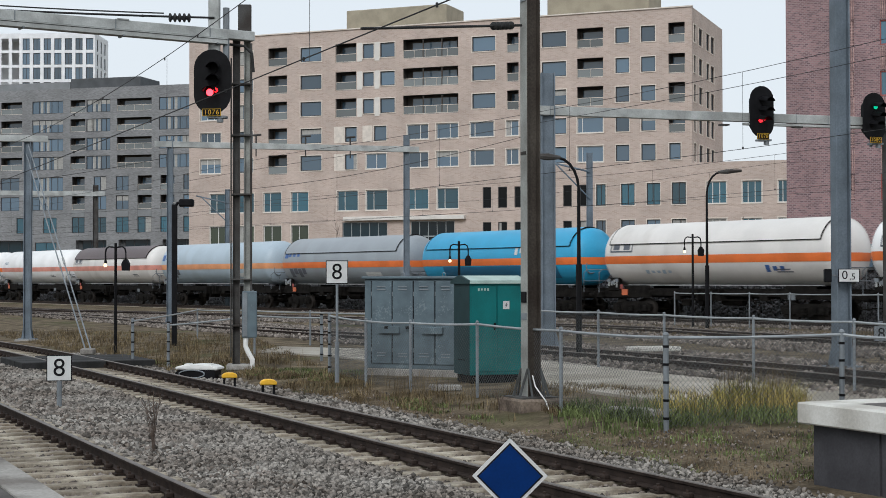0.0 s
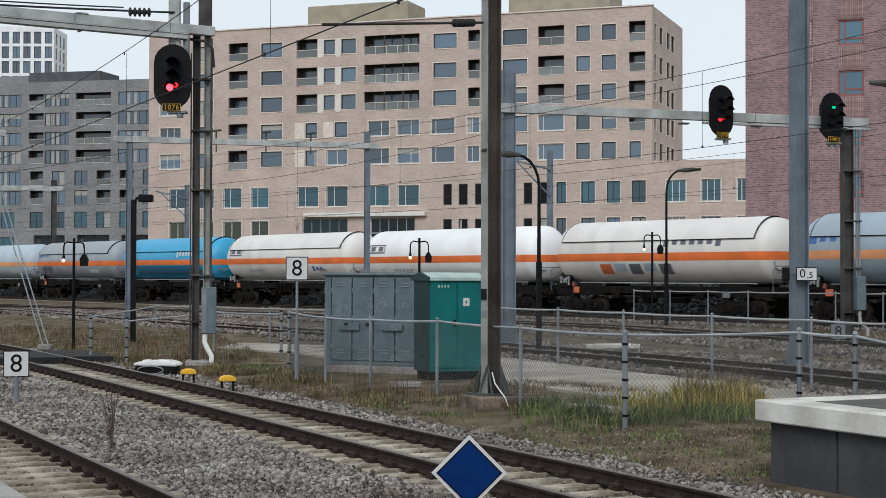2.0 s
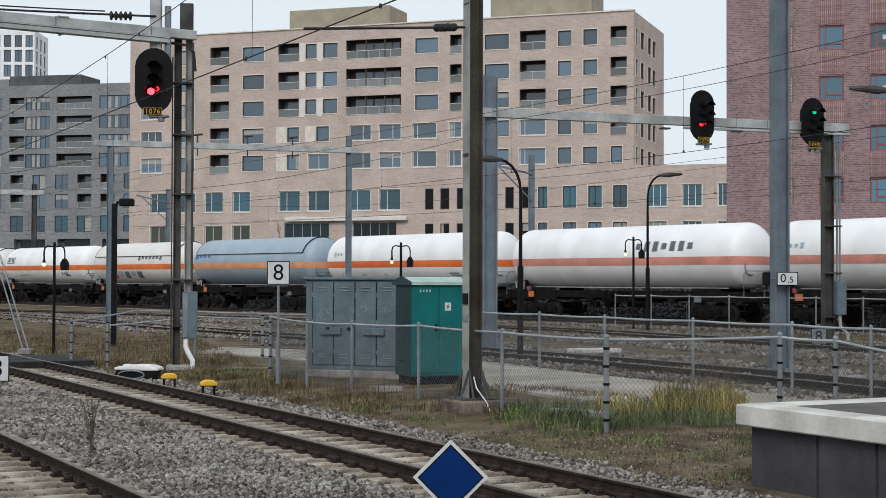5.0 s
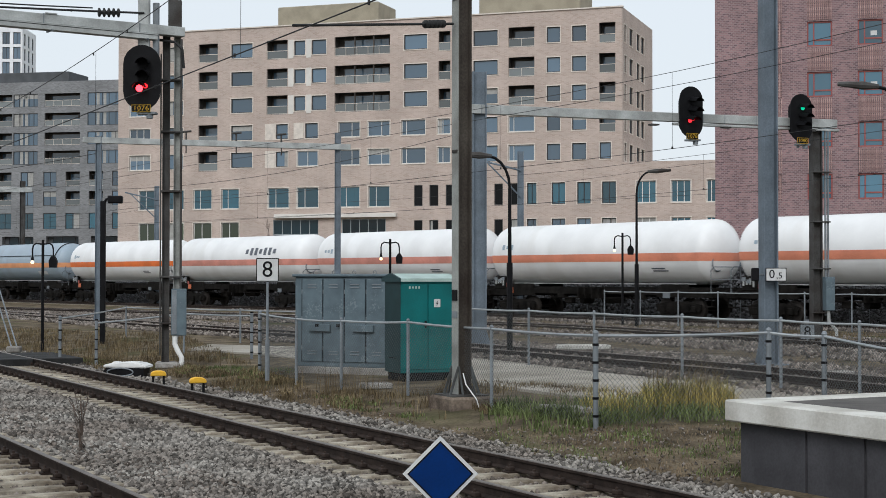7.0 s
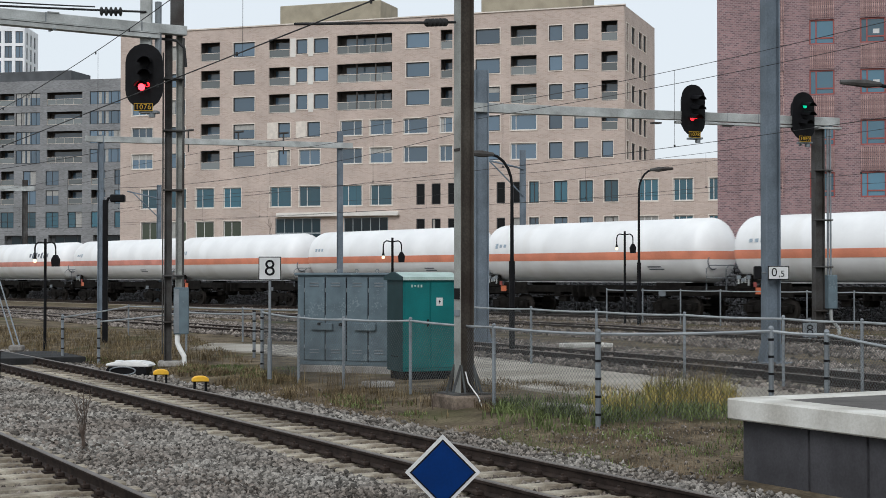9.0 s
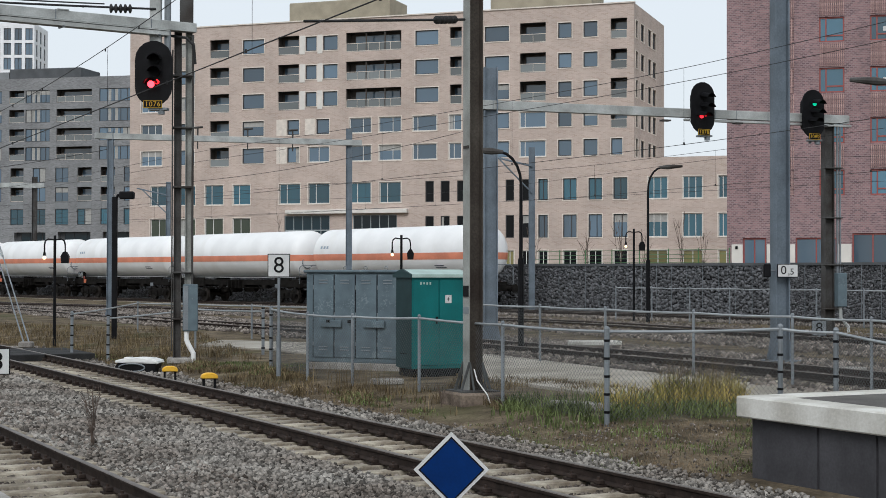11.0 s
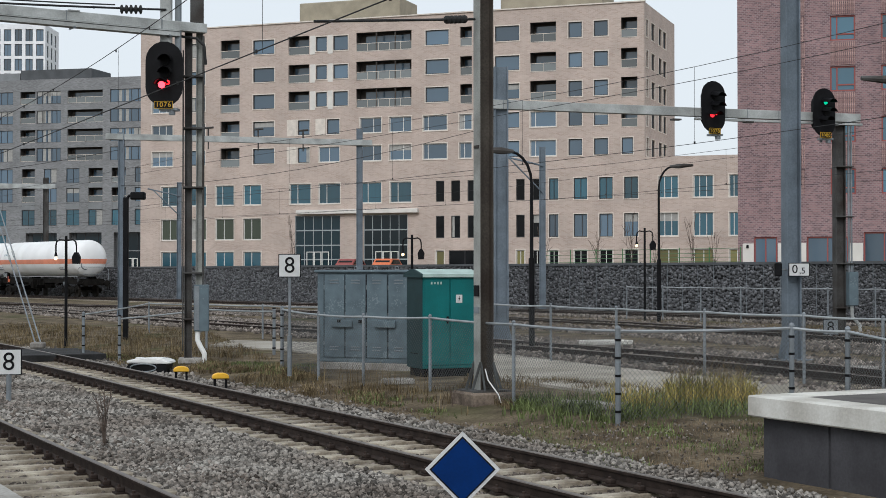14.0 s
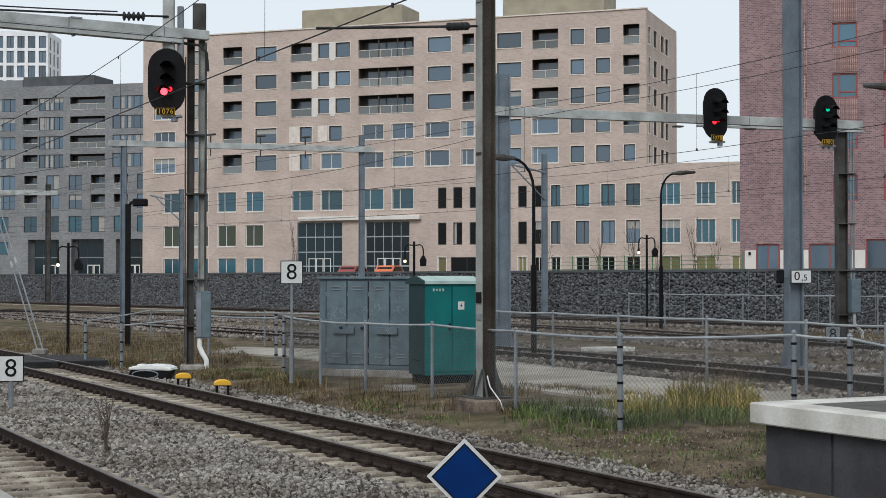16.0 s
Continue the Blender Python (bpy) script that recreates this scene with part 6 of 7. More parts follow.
# ---- cabinets, fences, small yard things ----
def grey_cabinet():
    m = lay((-3.0, 37.05), (-0.68, 36.0))
    c = thing("relay_cabinet", "grey-green painted steel relay cabinet with four doors", "cabinet", m)
    W, H, D = 2.52, 2.3, 0.75
    bm = B()
    box(bm, (W / 2, D / 2, 0.03), (W + 0.03, D + 0.03, 0.24), 0.02)
    part("plinth", bm, M["concrete"], c)
    bm = B()
    box(bm, (W / 2, D / 2, 0.15 + (H - 0.15) / 2), (W, D, H - 0.15), 0.012)
    part("body", bm, M["cabgrey"], c)
    bm = B()
    box(bm, (W / 2, D / 2, H + 0.035), (W + 0.12, D + 0.14, 0.07), 0.02)
    part("roof", bm, M["cabgrey"], c)
    for k in range(5):
        bm = B()
        box(bm, (0.2 + k * 0.575 - 0.008, -0.004, 1.26), (0.022, 0.012, 2.0))
        part("seam", bm, M["black"], c)
    for k in range(4):
        x0 = 0.2 + k * 0.575
        bm = B()
        box(bm, (x0 + 0.28, -0.016, 1.26), (0.545, 0.03, 1.98), 0.008)
        d = part("door", bm, M["cabgrey"], c)
        for z in (0.45, 2.05):
            for j in range(2):
                bm = B()
                box(bm, (x0 + 0.28, -0.036, z + j * 0.07), (0.24, 0.02, 0.026), 0.005)
                part("louvre", bm, M["galv"], d)
        if k in (1, 2):
            bm = B()
            box(bm, (x0 + (-0.12 if k == 1 else -0.12), -0.05, 1.14), (0.1, 0.15, 0.07), 0.006)
            part("latch", bm, M["black"], d)
        for z in (0.6, 1.3, 1.95):
            bm = B()
            rod(bm, (x0 + 0.005, -0.03, z - 0.05), (x0 + 0.005, -0.03, z + 0.05), 0.012, seg=6)
            part("hinge", bm, M["galv"], d)
    for k in range(2):
        bm = B()
        box(bm, (0.72 + k * 1.15, -0.075, 1.08), (0.56, 0.09, 0.17), 0.012)
        part("lock_cover", bm, M["cabgrey"], c)
    for k in range(3):
        bm = B()
        tube(bm, [(0.95 + k * 0.55 + 0.045 * math.cos(a), 0.2, H + 0.11 + 0.045 * math.sin(a)) for a in np.linspace(-1.4, 4.6, 12)], 0.01, 5)
        part("lifting_eye", bm, M["galv"], c)
    bm = B()
    box(bm, (1.36, -0.03, H + 0.05), (0.4, 0.02, 0.05))
    part("name_plate", bm, M["black"], c)


def green_cabinet():
    m = lay((-0.40, 33.75), (1.05, 34.35))
    c = thing("transformer_cabinet", "teal green steel cabinet with a pale lid", "cabinet", m)
    W, H, D = 1.3, 2.22, 0.95
    bm = B()
    box(bm, (W / 2, D / 2, 0.06), (W - 0.1, D - 0.1, 0.3), 0.01)
    part("plinth", bm, M["black"], c)
    bm = B()
    box(bm, (W / 2, D / 2, 0.17 + (H - 0.17) / 2), (W, D, H - 0.17), 0.015)
    part("body", bm, M["cabgreen"], c)
    bm = B()
    box(bm, (-0.008, D / 2, 0.17 + (H - 0.17) / 2), (0.016, D - 0.03, H - 0.2))
    part("side_panel", bm, M["cabdark"], c, "dark side panel")
    bm = B()
    turn = Matrix.Rotation(radians(90), 4, "Z")
    prism(bm, [(-0.07, H - 0.02), (-0.07, H + 0.05), (D / 2 - 0.06, H + 0.16), (D / 2 + 0.06, H + 0.16), (D + 0.07, H + 0.05), (D + 0.07, H - 0.02)], -W - 0.05, 0.03, turn)
    part("lid", bm, M["cablight"], c, "pale green gabled lid")
    bm = B()
    prism(bm, [(-0.075, H - 0.025), (-0.075, H + 0.055), (D / 2 - 0.06, H + 0.166), (D / 2 + 0.06, H + 0.166), (D + 0.075, H + 0.055), (D + 0.075, H - 0.025)], 0.032, 0.07, turn)
    part("gable_end", bm, M["cabdark"], c, "dark gable end")
    for k in range(2):
        bm = B()
        box(bm, (0.33 + k * 0.63, -0.012, 1.2), (0.6, 0.024, 1.9), 0.008)
        d = part("door", bm, M["cabgreen"], c)
        bm = B()
        if k:
            box(bm, (0.86, -0.03, 1.72), (0.15, 0.008, 0.18))
            lab = part("warning_plate", bm, M["signwhite"], d, "white warning plate")
            z = B()
            prism(z, [(0.84, 1.66), (0.89, 1.73), (0.86, 1.73), (0.88, 1.79), (0.83, 1.71), (0.86, 1.71)], -0.04, -0.036)
            part("flash", z, M["black"], lab)
        else:
            box(bm, (0.58, -0.035, 1.25), (0.05, 0.03, 0.16), 0.008)
            part("handle", bm, M["black"], d)
    for k in range(4):
        bm = B()
        box(bm, (0.2 + k * 0.075, -0.028, 2.07), (0.035, 0.01, 0.06 - 0.015 * (k == 1)))
        part("marking", bm, M["cablight"], c)
    for k in range(5):
        bm = B()
        box(bm, (-0.02, 0.3 + k * 0.09, 0.5 + 0.0), (0.014, 0.06, 0.02))
        part("vent_slot", bm, M["black"], c)


def mesh_panel(a, b, h):
    """Chain link between two posts: crossed wires in a strip of local x and z."""
    L = math.hypot(b[0] - a[0], b[1] - a[1])
    step, r = 0.085, 0.0028
    V, F = [], []

    def wire(p, q, off):
        p, q = np.array(p), np.array(q)
        d = (q - p) / np.linalg.norm(q - p)
        n = np.array([-d[1], d[0]])
        k = len(V)
        for e in (p, q):
            for u, v in ((r, 0), (0, r), (-r, 0), (0, -r)):
                V.append((e[0] + n[0] * u, off + v, e[1] + n[1] * u))
        for j in range(4):
            F.append((k + j, k + (j + 1) % 4, k + 4 + (j + 1) % 4, k + 4 + j))
    for s in (1, -1):
        for c in np.arange(-h, L + h, step):
            # z runs with x on one set and against it on the other
            if s > 0:
                x0, x1 = max(c, 0), min(c + h, L)
                if x1 > x0:
                    wire((x0, x0 - c), (x1, x1 - c), 0.003)
            else:
                x0, x1 = max(c, 0), min(c + h, L)
                if x1 > x0:
                    wire((x0, h - (x0 - c)), (x1, h - (x1 - c)), -0.003)
    return V, F


def fence(name_label, posts, h, link=True, strong=(), z=None, mid=False):
    t = thing("chain_link_fence", name_label, "fence")
    tall = h if isinstance(h, tuple) else (h,) * len(posts)
    for i, (x, y) in enumerate(posts):
        h = tall[i]
        z0 = base_z(x, y) if z is None else z
        r = 0.043 if i in strong else 0.032
        bm = B()
        rod(bm, (x, y, z0 - 0.3), (x, y, z0 + h + 0.04), r)
        bmesh.ops.create_uvsphere(bm, u_segments=8, v_segments=4, radius=r * 1.15, matrix=Matrix.Translation((x, y, z0 + h + 0.04)))
        p = part("post", bm, M["galv"], t)
        if i in strong:
            for k in range(5):
                bm = B()
                rod(bm, (x, y, z0 + 0.15 + k * 0.28), (x, y, z0 + 0.19 + k * 0.28), r * 1.2)
                part("clip", bm, M["black"], p)
    for i, (a, b) in enumerate(zip(posts, posts[1:])):
        h, h2 = tall[i], tall[i + 1]
        za, zb = (base_z(*a), base_z(*b)) if z is None else (z, z)
        bm = B()
        tube(bm, sag_line((*a, za + h), (*b, zb + h2), 0.02, 6), 0.026, 6)
        part("top_rail", bm, M["palerail"], t)
        if mid:
            bm = B()
            rod(bm, (*a, za + h * 0.5), (*b, zb + h2 * 0.5), 0.02, seg=6)
            part("mid_rail", bm, M["galv"], t)
        if link:
            V, F = mesh_panel(a, b, h - 0.06)
            ob = raw("wire_mesh", V, F, M["wire_mesh"], t)
            ob.matrix_basis = pose(a[0], a[1], za + 0.04, 0, 0, math.degrees(math.atan2(b[1] - a[1], b[0] - a[0])))
    return t


M["palerail"] = mat("pale_galvanised_tube", (0.30, 0.32, 0.33), 0.5, 0.2, vary=0.15, scale=2, fine=35, bump=0.03, spec=0.35)
M["wire_mesh"] = mat("galvanised_wire", (0.10, 0.105, 0.105), 0.7, 0.2, vary=0.1, bump=0, spec=0.2)

grey_cabinet()
green_cabinet()
fence("galvanised chain-link fence beside the cabinets", [(-3.9, 37.5), (-2.74, 34.2), (-1.64, 32.3), (-0.215, 30.3), (1.28, 26.9), (2.77, 23.9), (5.72, 24.9), (6.5, 24.4), (7.2, 21.0), (8.0, 17.5)], 1.43, True, (0, 5, 6, 7))
fence("galvanised fence with tubular top rail along the far rails", [(-1.0, 43.9), (1.3, 40.6), (2.75, 38.2), (4.1, 35.7), (5.7, 33.0), (7.23, 30.4), (8.2, 28.3), (9.8, 25.0), (11.4, 21.8)], 1.40, True, ())
fence("galvanised fence with slack rail on the verge", [(-9.2, 43.7), (-7.0, 45.6), (-4.7, 43.0)], 1.2, False, (0, 2))
fence("galvanised fence with tubular rail across the dry verge", [(-10.3, 44.0), (-10.9, 57.0), (-8.6, 54.6), (-6.0, 51.4), (-3.4, 47.6), (-1.05, 44.2)], (1.34, 1.08, 1.1, 1.1, 1.15, 1.35), False, (0,))
fence("thin galvanised railing beside the main line", [qline(48.4, a) for a in (48.5, 46.3, 44.1, 41.9, 39.7, 37.5, 35.3, 33.1, 30.9, 28.7, 26.5)], 1.42, False)


def yellow_box(x, y, yaw):
    t = thing("track_device", "yellow plastic cover on two black legs", "track device", pose(x, y, -0.16, 0, 0, yaw), "yellow covers beside the rail")
    bm = B()
    prism(bm, [(-0.18, 0.2), (0.18, 0.2), (0.175, 0.26), (0.13, 0.3), (0.06, 0.32), (-0.06, 0.32), (-0.13, 0.3), (-0.175, 0.26)], -0.12, 0.12)
    bmesh.ops.bevel(bm, geom=list(bm.edges), offset=0.015, segments=1, affect="EDGES")
    part("cover", bm, M["yellow"], t)
    for s in (-1, 1):
        bm = B()
        box(bm, (s * 0.12, 0, 0.08), (0.05, 0.12, 0.26), 0.01)
        part("leg", bm, M["black"], t)


yellow_box(-5.95, 35.0, 10)
yellow_box(-4.72, 32.7, 14)


def white_hood():
    """White moulded lid on a dark machine with an oval hoop on its side."""
    t = thing("point_machine", "white moulded lid over a dark machine with a hoop", "track device", pose(-7.36, 38.6, -0.15, 0, 0, -4))
    bm = B()
    prism(bm, [(-0.52, 0.19), (0.6, 0.17), (0.6, 0.22), (0.42, 0.29), (0.05, 0.31), (-0.38, 0.28), (-0.52, 0.24)], -0.36, 0.36)
    bmesh.ops.bevel(bm, geom=list(bm.edges), offset=0.025, segments=2, affect="EDGES")
    part("cover", bm, M["white"], t)
    bm = B()
    prism(bm, [(-0.62, -0.08), (0.5, -0.08), (0.52, 0.17), (-0.44, 0.185)], -0.32, 0.32)
    part("housing", bm, M["black"], t, "dark housing")
    bm = B()
    P = [(0.33 * math.cos(a) - 0.08, -0.34, 0.07 + 0.1 * math.sin(a)) for a in np.linspace(0, 2 * math.pi, 22)]
    tube(bm, P, 0.018, 6)
    part("hoop", bm, M["galv"], t)
    for k in (-0.25, 0.3):
        bm = B()
        box(bm, (k, 0, 0.3), (0.16, 0.3, 0.03), 0.01)
        part("rib", bm, M["white"], t)


white_hood()


def crossing_deck():
    t = thing("crossing_deck", "black rubber crossing panels laid across the rails", "crossing deck", pose(0, 0, 0), kind="structure")
    for m0, m1 in ((7.55, 8.38), (8.56, 9.88), (10.06, 11.3)):
        for k in range(3):
            bm = B()
            a0 = 43.2 + k * 1.25
            prism_xy(bm, [mline(m0, a0), mline(m1, a0), mline(m1, a0 + 1.22), mline(m0, a0 + 1.22)], -0.2, 0.0)
            bmesh.ops.bevel(bm, geom=list(bm.edges), offset=0.02, segments=1, affect="EDGES")
            part("panel", bm, M["rubber"], t)


crossing_deck()


def diamond_sign():
    t = thing("diamond_sign", "blue diamond sign with black line and white border", "sign", pose(0.17, 12.1, 0, 0, 0, 1))
    bm = B()
    rod(bm, (0, 0.03, -0.25), (0, 0.03, 0.9), 0.03)
    part("post", bm, M["galv"], t)
    c = 0.745
    for h, y0, y1, mm, nm in ((0.298, -0.012, 0.012, "signwhite", "board"), (0.262, -0.016, -0.0125, "black", "line"), (0.245, -0.020, -0.0165, "signblue", "face")):
        bm = B()
        prism(bm, [(h, c), (0, c + h), (-h, c), (0, c - h)], y0, y1)
        part(nm, bm, M[mm], t)


diamond_sign()


def flat_slab(x, y, sx, sy, z, label, mm="concrete", yaw=0):
    bm = B()
    box(bm, (0, 0, 0), (sx, sy, 0.12), 0.02)
    ob = part("concrete_slab", bm, M[mm])
    ob.matrix_basis = pose(x, y, z, 0, 0, yaw)
    tagged(ob, label, "slab")


flat_slab(-0.9, 32.0, 0.6, 0.45, 0.03, "pale concrete slab in the grass", yaw=20)
flat_slab(4.6, 42.6, 1.3, 0.8, 0.36, "pale concrete lid beside far rails", "coping", 25)
flat_slab(9.0, 33.5, 1.1, 0.6, 0.18, "pale concrete slab beside the path", yaw=30)
flat_slab(2.6, 26.2, 1.2, 0.5, 0.03, "worn concrete slab half hidden in grass", yaw=-20)


# ---- overhead wires ----
def overhead_line(line, zc, zm, name, y0, y1, dip=0.75, gap=8.0):
    """Contact wire and sagging carrier above a track, with droppers."""
    t = thing("overhead_line", name, "overhead line")
    P = line[(line[:, 1] > y0) & (line[:, 1] < y1)][::4]
    bm = B()
    tube(bm, [(x, y, zc) for x, y in P], 0.007, 4)
    part("contact_wire", bm, M["wire"], t)
    s = np.r_[0, np.cumsum(np.hypot(*np.diff(P, axis=0).T))]
    sag = lambda u: zm - dip * math.sin(math.pi * ((u / 46.0) % 1.0))
    bm = B()
    tube(bm, [(x, y, sag(u)) for (x, y), u in zip(P, s)], 0.007, 4)
    part("carrier_wire", bm, M["wire"], t)
    for u in np.arange(2, s[-1], gap):
        x, y = np.interp(u, s, P[:, 0]), np.interp(u, s, P[:, 1])
        bm = B()
        rod(bm, (x, y, zc), (x, y, sag(u)), 0.004, seg=4)
        box(bm, (x, y, zc + 0.02), (0.04, 0.04, 0.06))
        part("dropper", bm, M["wire"], t)


def strung(name, label, a, b, sag, r=0.013, beads=()):
    t = thing(name, label, "wire")
    L = sag_line(a, b, sag)
    bm = B()
    tube(bm, L, r, 5)
    part("wire", bm, M["wire"], t)
    for u in beads:
        p = Vector(a).lerp(Vector(b), u) - Vector((0, 0, sag * 4 * u * (1 - u)))
        bm = B()
        box(bm, p, (0.04, 0.04, 0.07), 0.006)
        part("clamp", bm, M["wire"], t)
    return t


def insulator(parent, a, b, n=7, r=0.085):
    """A ribbed rod turned in one piece."""
    a, b = Vector(a), Vector(b)
    turn = (b - a).to_track_quat("Z", "Y")
    bm = B()
    rings = []
    for k in range(n):
        for u, f in ((0.1, 0.45), (0.3, 1.0), (0.65, 1.0), (0.85, 0.45)):
            c = a.lerp(b, (k + u) / n)
            rings.append([bm.verts.new(c + turn @ Vector((r * f * math.cos(q * math.pi / 5), r * f * math.sin(q * math.pi / 5), 0))) for q in range(10)])
    for A, C in zip(rings, rings[1:]):
        for q in range(10):
            bm.faces.new((A[q], A[(q + 1) % 10], C[(q + 1) % 10], C[q]))
    bm.faces.new(rings[0][::-1])
    bm.faces.new(rings[-1])
    part("insulator", bm, M["wire"], parent, "ribbed dark insulator")


overhead_line(FAR3, 5.4, 7.36, "thin overhead wires above the rear fence track", 21, 100, 0.12)
t = thing("feeder_wire", "thin feeder wire beside the carrier wire", "wire")
bm = B()
tube(bm, [(x + 0.25, y + 0.15, 6.98) for x, y in FAR3[(FAR3[:, 1] > 21) & (FAR3[:, 1] < 100)][::4]], 0.007, 4)
part("wire", bm, M["wire"], t)
overhead_line(FAR2, 5.35, 6.68, "thin overhead wires above the weedy track", 34, 110, 0.12)
overhead_line(TRAIN, 5.95, 7.35, "thin overhead wires above the tank train", 30, 180)


def mid_wire(za, zb, m, a0, a1, beads, label, r=0.013):
    A, C = mline(m, a0), mline(m, a1)
    return strung("contact_wire", label, (*A, za), (*C, zb), 0.0, r, beads)


mid_wire(6.25, 5.85, 9.22, 16, 62, (0.08, 0.2, 0.3, 0.43, 0.62), "dark overhead wire above the middle track", 0.012)
t = thing("carrier_wire", "thin sagging carrier wire above the middle track", "wire")
bm = B()
tube(bm, [(*mline(9.22, a), 7.06 + 0.00151 * (50 - a) ** 2) for a in np.arange(14, 62, 2.0)], 0.009, 5)
part("wire", bm, M["wire"], t)
for a in (48, 44.5, 40.8, 34.5, 31.8):
    x, y = mline(9.22, a)
    bm = B()
    box(bm, (x, y, 7.06 + 0.00151 * (50 - a) ** 2 - 0.03), (0.03, 0.03, 0.07), 0.006)
    part("clamp", bm, M["wire"], t)
for a, z0 in ((34.3, 6.1), (24.9, 6.1)):
    x, y = mline(9.22, a)
    strung("dropper_wire", "thin dropper above the contact wire", (x, y, z0), (x, y, 7.06 + 0.00151 * (50 - a) ** 2), 0.0, 0.005)

t = strung("registration_arm", "dark steel arm with insulator on the mast", (0.62, 27.8, 6.93), (-1.95, 23.5, 6.18), 0.0, 0.024)
insulator(t, (0.45, 27.5, 6.88), (0.08, 26.9, 6.77), 5, 0.075)
t = strung("tension_rod", "dark tension rod with insulator at the mast top", (-7.3, 40.5, 9.3), (-16.5, 38.5, 9.45), 0.05, 0.03, (0.2,))
insulator(t, (-7.9, 40.37, 9.28), (-8.5, 40.24, 9.27), 5, 0.12)
strung("tension_rod", "second thin rod beside the insulator", (-8.6, 40.2, 9.38), (-16.5, 38.4, 9.62), 0.06, 0.02)
strung("overhead_cable", "thin cable strung across the far tracks", (-15.0, 71.6, 6.4), (2.0, 47.8, 7.0), 0.5, 0.009)
strung("overhead_cable", "thin cable between far masts", (-15.0, 71.6, 8.1), (-40, 95, 8.0), 0.5, 0.014)


# ---- grass and weeds ----
for _g in ("grass", "yellowgrass", "drygrass"):
    island_tones(M[_g], 0.45, 1.6)

def blades(name, pts, h, lean, width, material, label, seed=1):
    """Many bent blades as one object."""
    rng = np.random.default_rng(seed)
    n = len(pts)
    a = rng.uniform(0, 2 * np.pi, n)
    d = np.c_[np.cos(a), np.sin(a)]
    s = np.c_[-d[:, 1], d[:, 0]] * (width * rng.uniform(0.6, 1.3, n))[:, None]
    H = h * rng.uniform(0.5, 1.25, n)
    k = lean * rng.uniform(0.2, 1.3, n) * H
    z = np.zeros(n)
    v = np.stack([np.c_[pts[:, :2] - s, pts[:, 2] - 0.03], np.c_[pts[:, :2] + s, pts[:, 2] - 0.03],
                  np.c_[pts[:, :2] + d * (k * 0.35)[:, None] + s * 0.8, pts[:, 2] + H * 0.6], np.c_[pts[:, :2] + d * (k * 0.35)[:, None] - s * 0.8, pts[:, 2] + H * 0.6],
                  np.c_[pts[:, :2] + d * k[:, None], pts[:, 2] + H]], 1).reshape(-1, 3)
    b = 5 * np.arange(n)[:, None]
    quads, tris = b + np.array([0, 1, 2, 3]), b + np.array([3, 2, 4])
    ob = raw(name, v.tolist(), quads.tolist() + tris.tolist(), material)
    return tagged(ob, label, "grass", kind="stuff")


def patch(rng, n, corners, clump=0.0, only=None):
    """Random points in a quad of four (x, y), heaped where noise is high."""
    u, v = rng.random(n * 3), rng.random(n * 3)
    c = np.array(corners, float)
    p = (1 - u)[:, None] * ((1 - v)[:, None] * c[0] + v[:, None] * c[3]) + u[:, None] * ((1 - v)[:, None] * c[1] + v[:, None] * c[2])
    if clump:
        w = np.array([noise.noise((x * 1.1, y * 1.1, 7)) + 0.5 * noise.noise((x * 3.5, y * 3.5, 2)) for x, y in p])
        p = p[w > clump - 0.5 * rng.random(len(w))]
    p = p[:n]
    return np.c_[p, ground_z(p[:, 0], p[:, 1])]


rng = np.random.default_rng(21)
blades("green_grass", np.concatenate([
    patch(rng, 900, [(1.2, 26.2), (1.5, 27.8), (5.2, 28.0), (4.6, 25.4)], 0.25),
    patch(rng, 700, [(1.2, 26.4), (1.7, 27.4), (3.2, 24.6), (2.7, 23.9)], 0.1),
    patch(rng, 700, [(2.7, 24.0), (3.0, 25.4), (5.4, 26.2), (5.4, 25.0)], 0.1),
    patch(rng, 120, [(0.9, 25.6), (1.2, 26.4), (2.4, 24.2), (2.1, 23.7)], 0.3),
]), 0.19, 0.95, 0.009, M["grass"], "long green grass at the fence foot", 2)
blades("yellow_grass", np.concatenate([
    patch(rng, 1100, [(3.9, 26.2), (4.2, 28.6), (5.7, 28.2), (5.4, 25.8)], 0.1),
    patch(rng, 300, [(2.8, 24.6), (2.8, 26.5), (4.3, 27.5), (4.3, 25.5)], 0.2),
]), 0.44, 0.8, 0.007, M["yellowgrass"], "tall yellowing grass behind the fence", 3)
blades("dry_stalks", patch(rng, 260, [(4.1, 26.8), (4.3, 29.0), (5.6, 28.4), (5.3, 26.2)], 0.0), 0.8, 0.35, 0.004, M["drygrass"], "tall dry brown stalks behind the fence", 9)
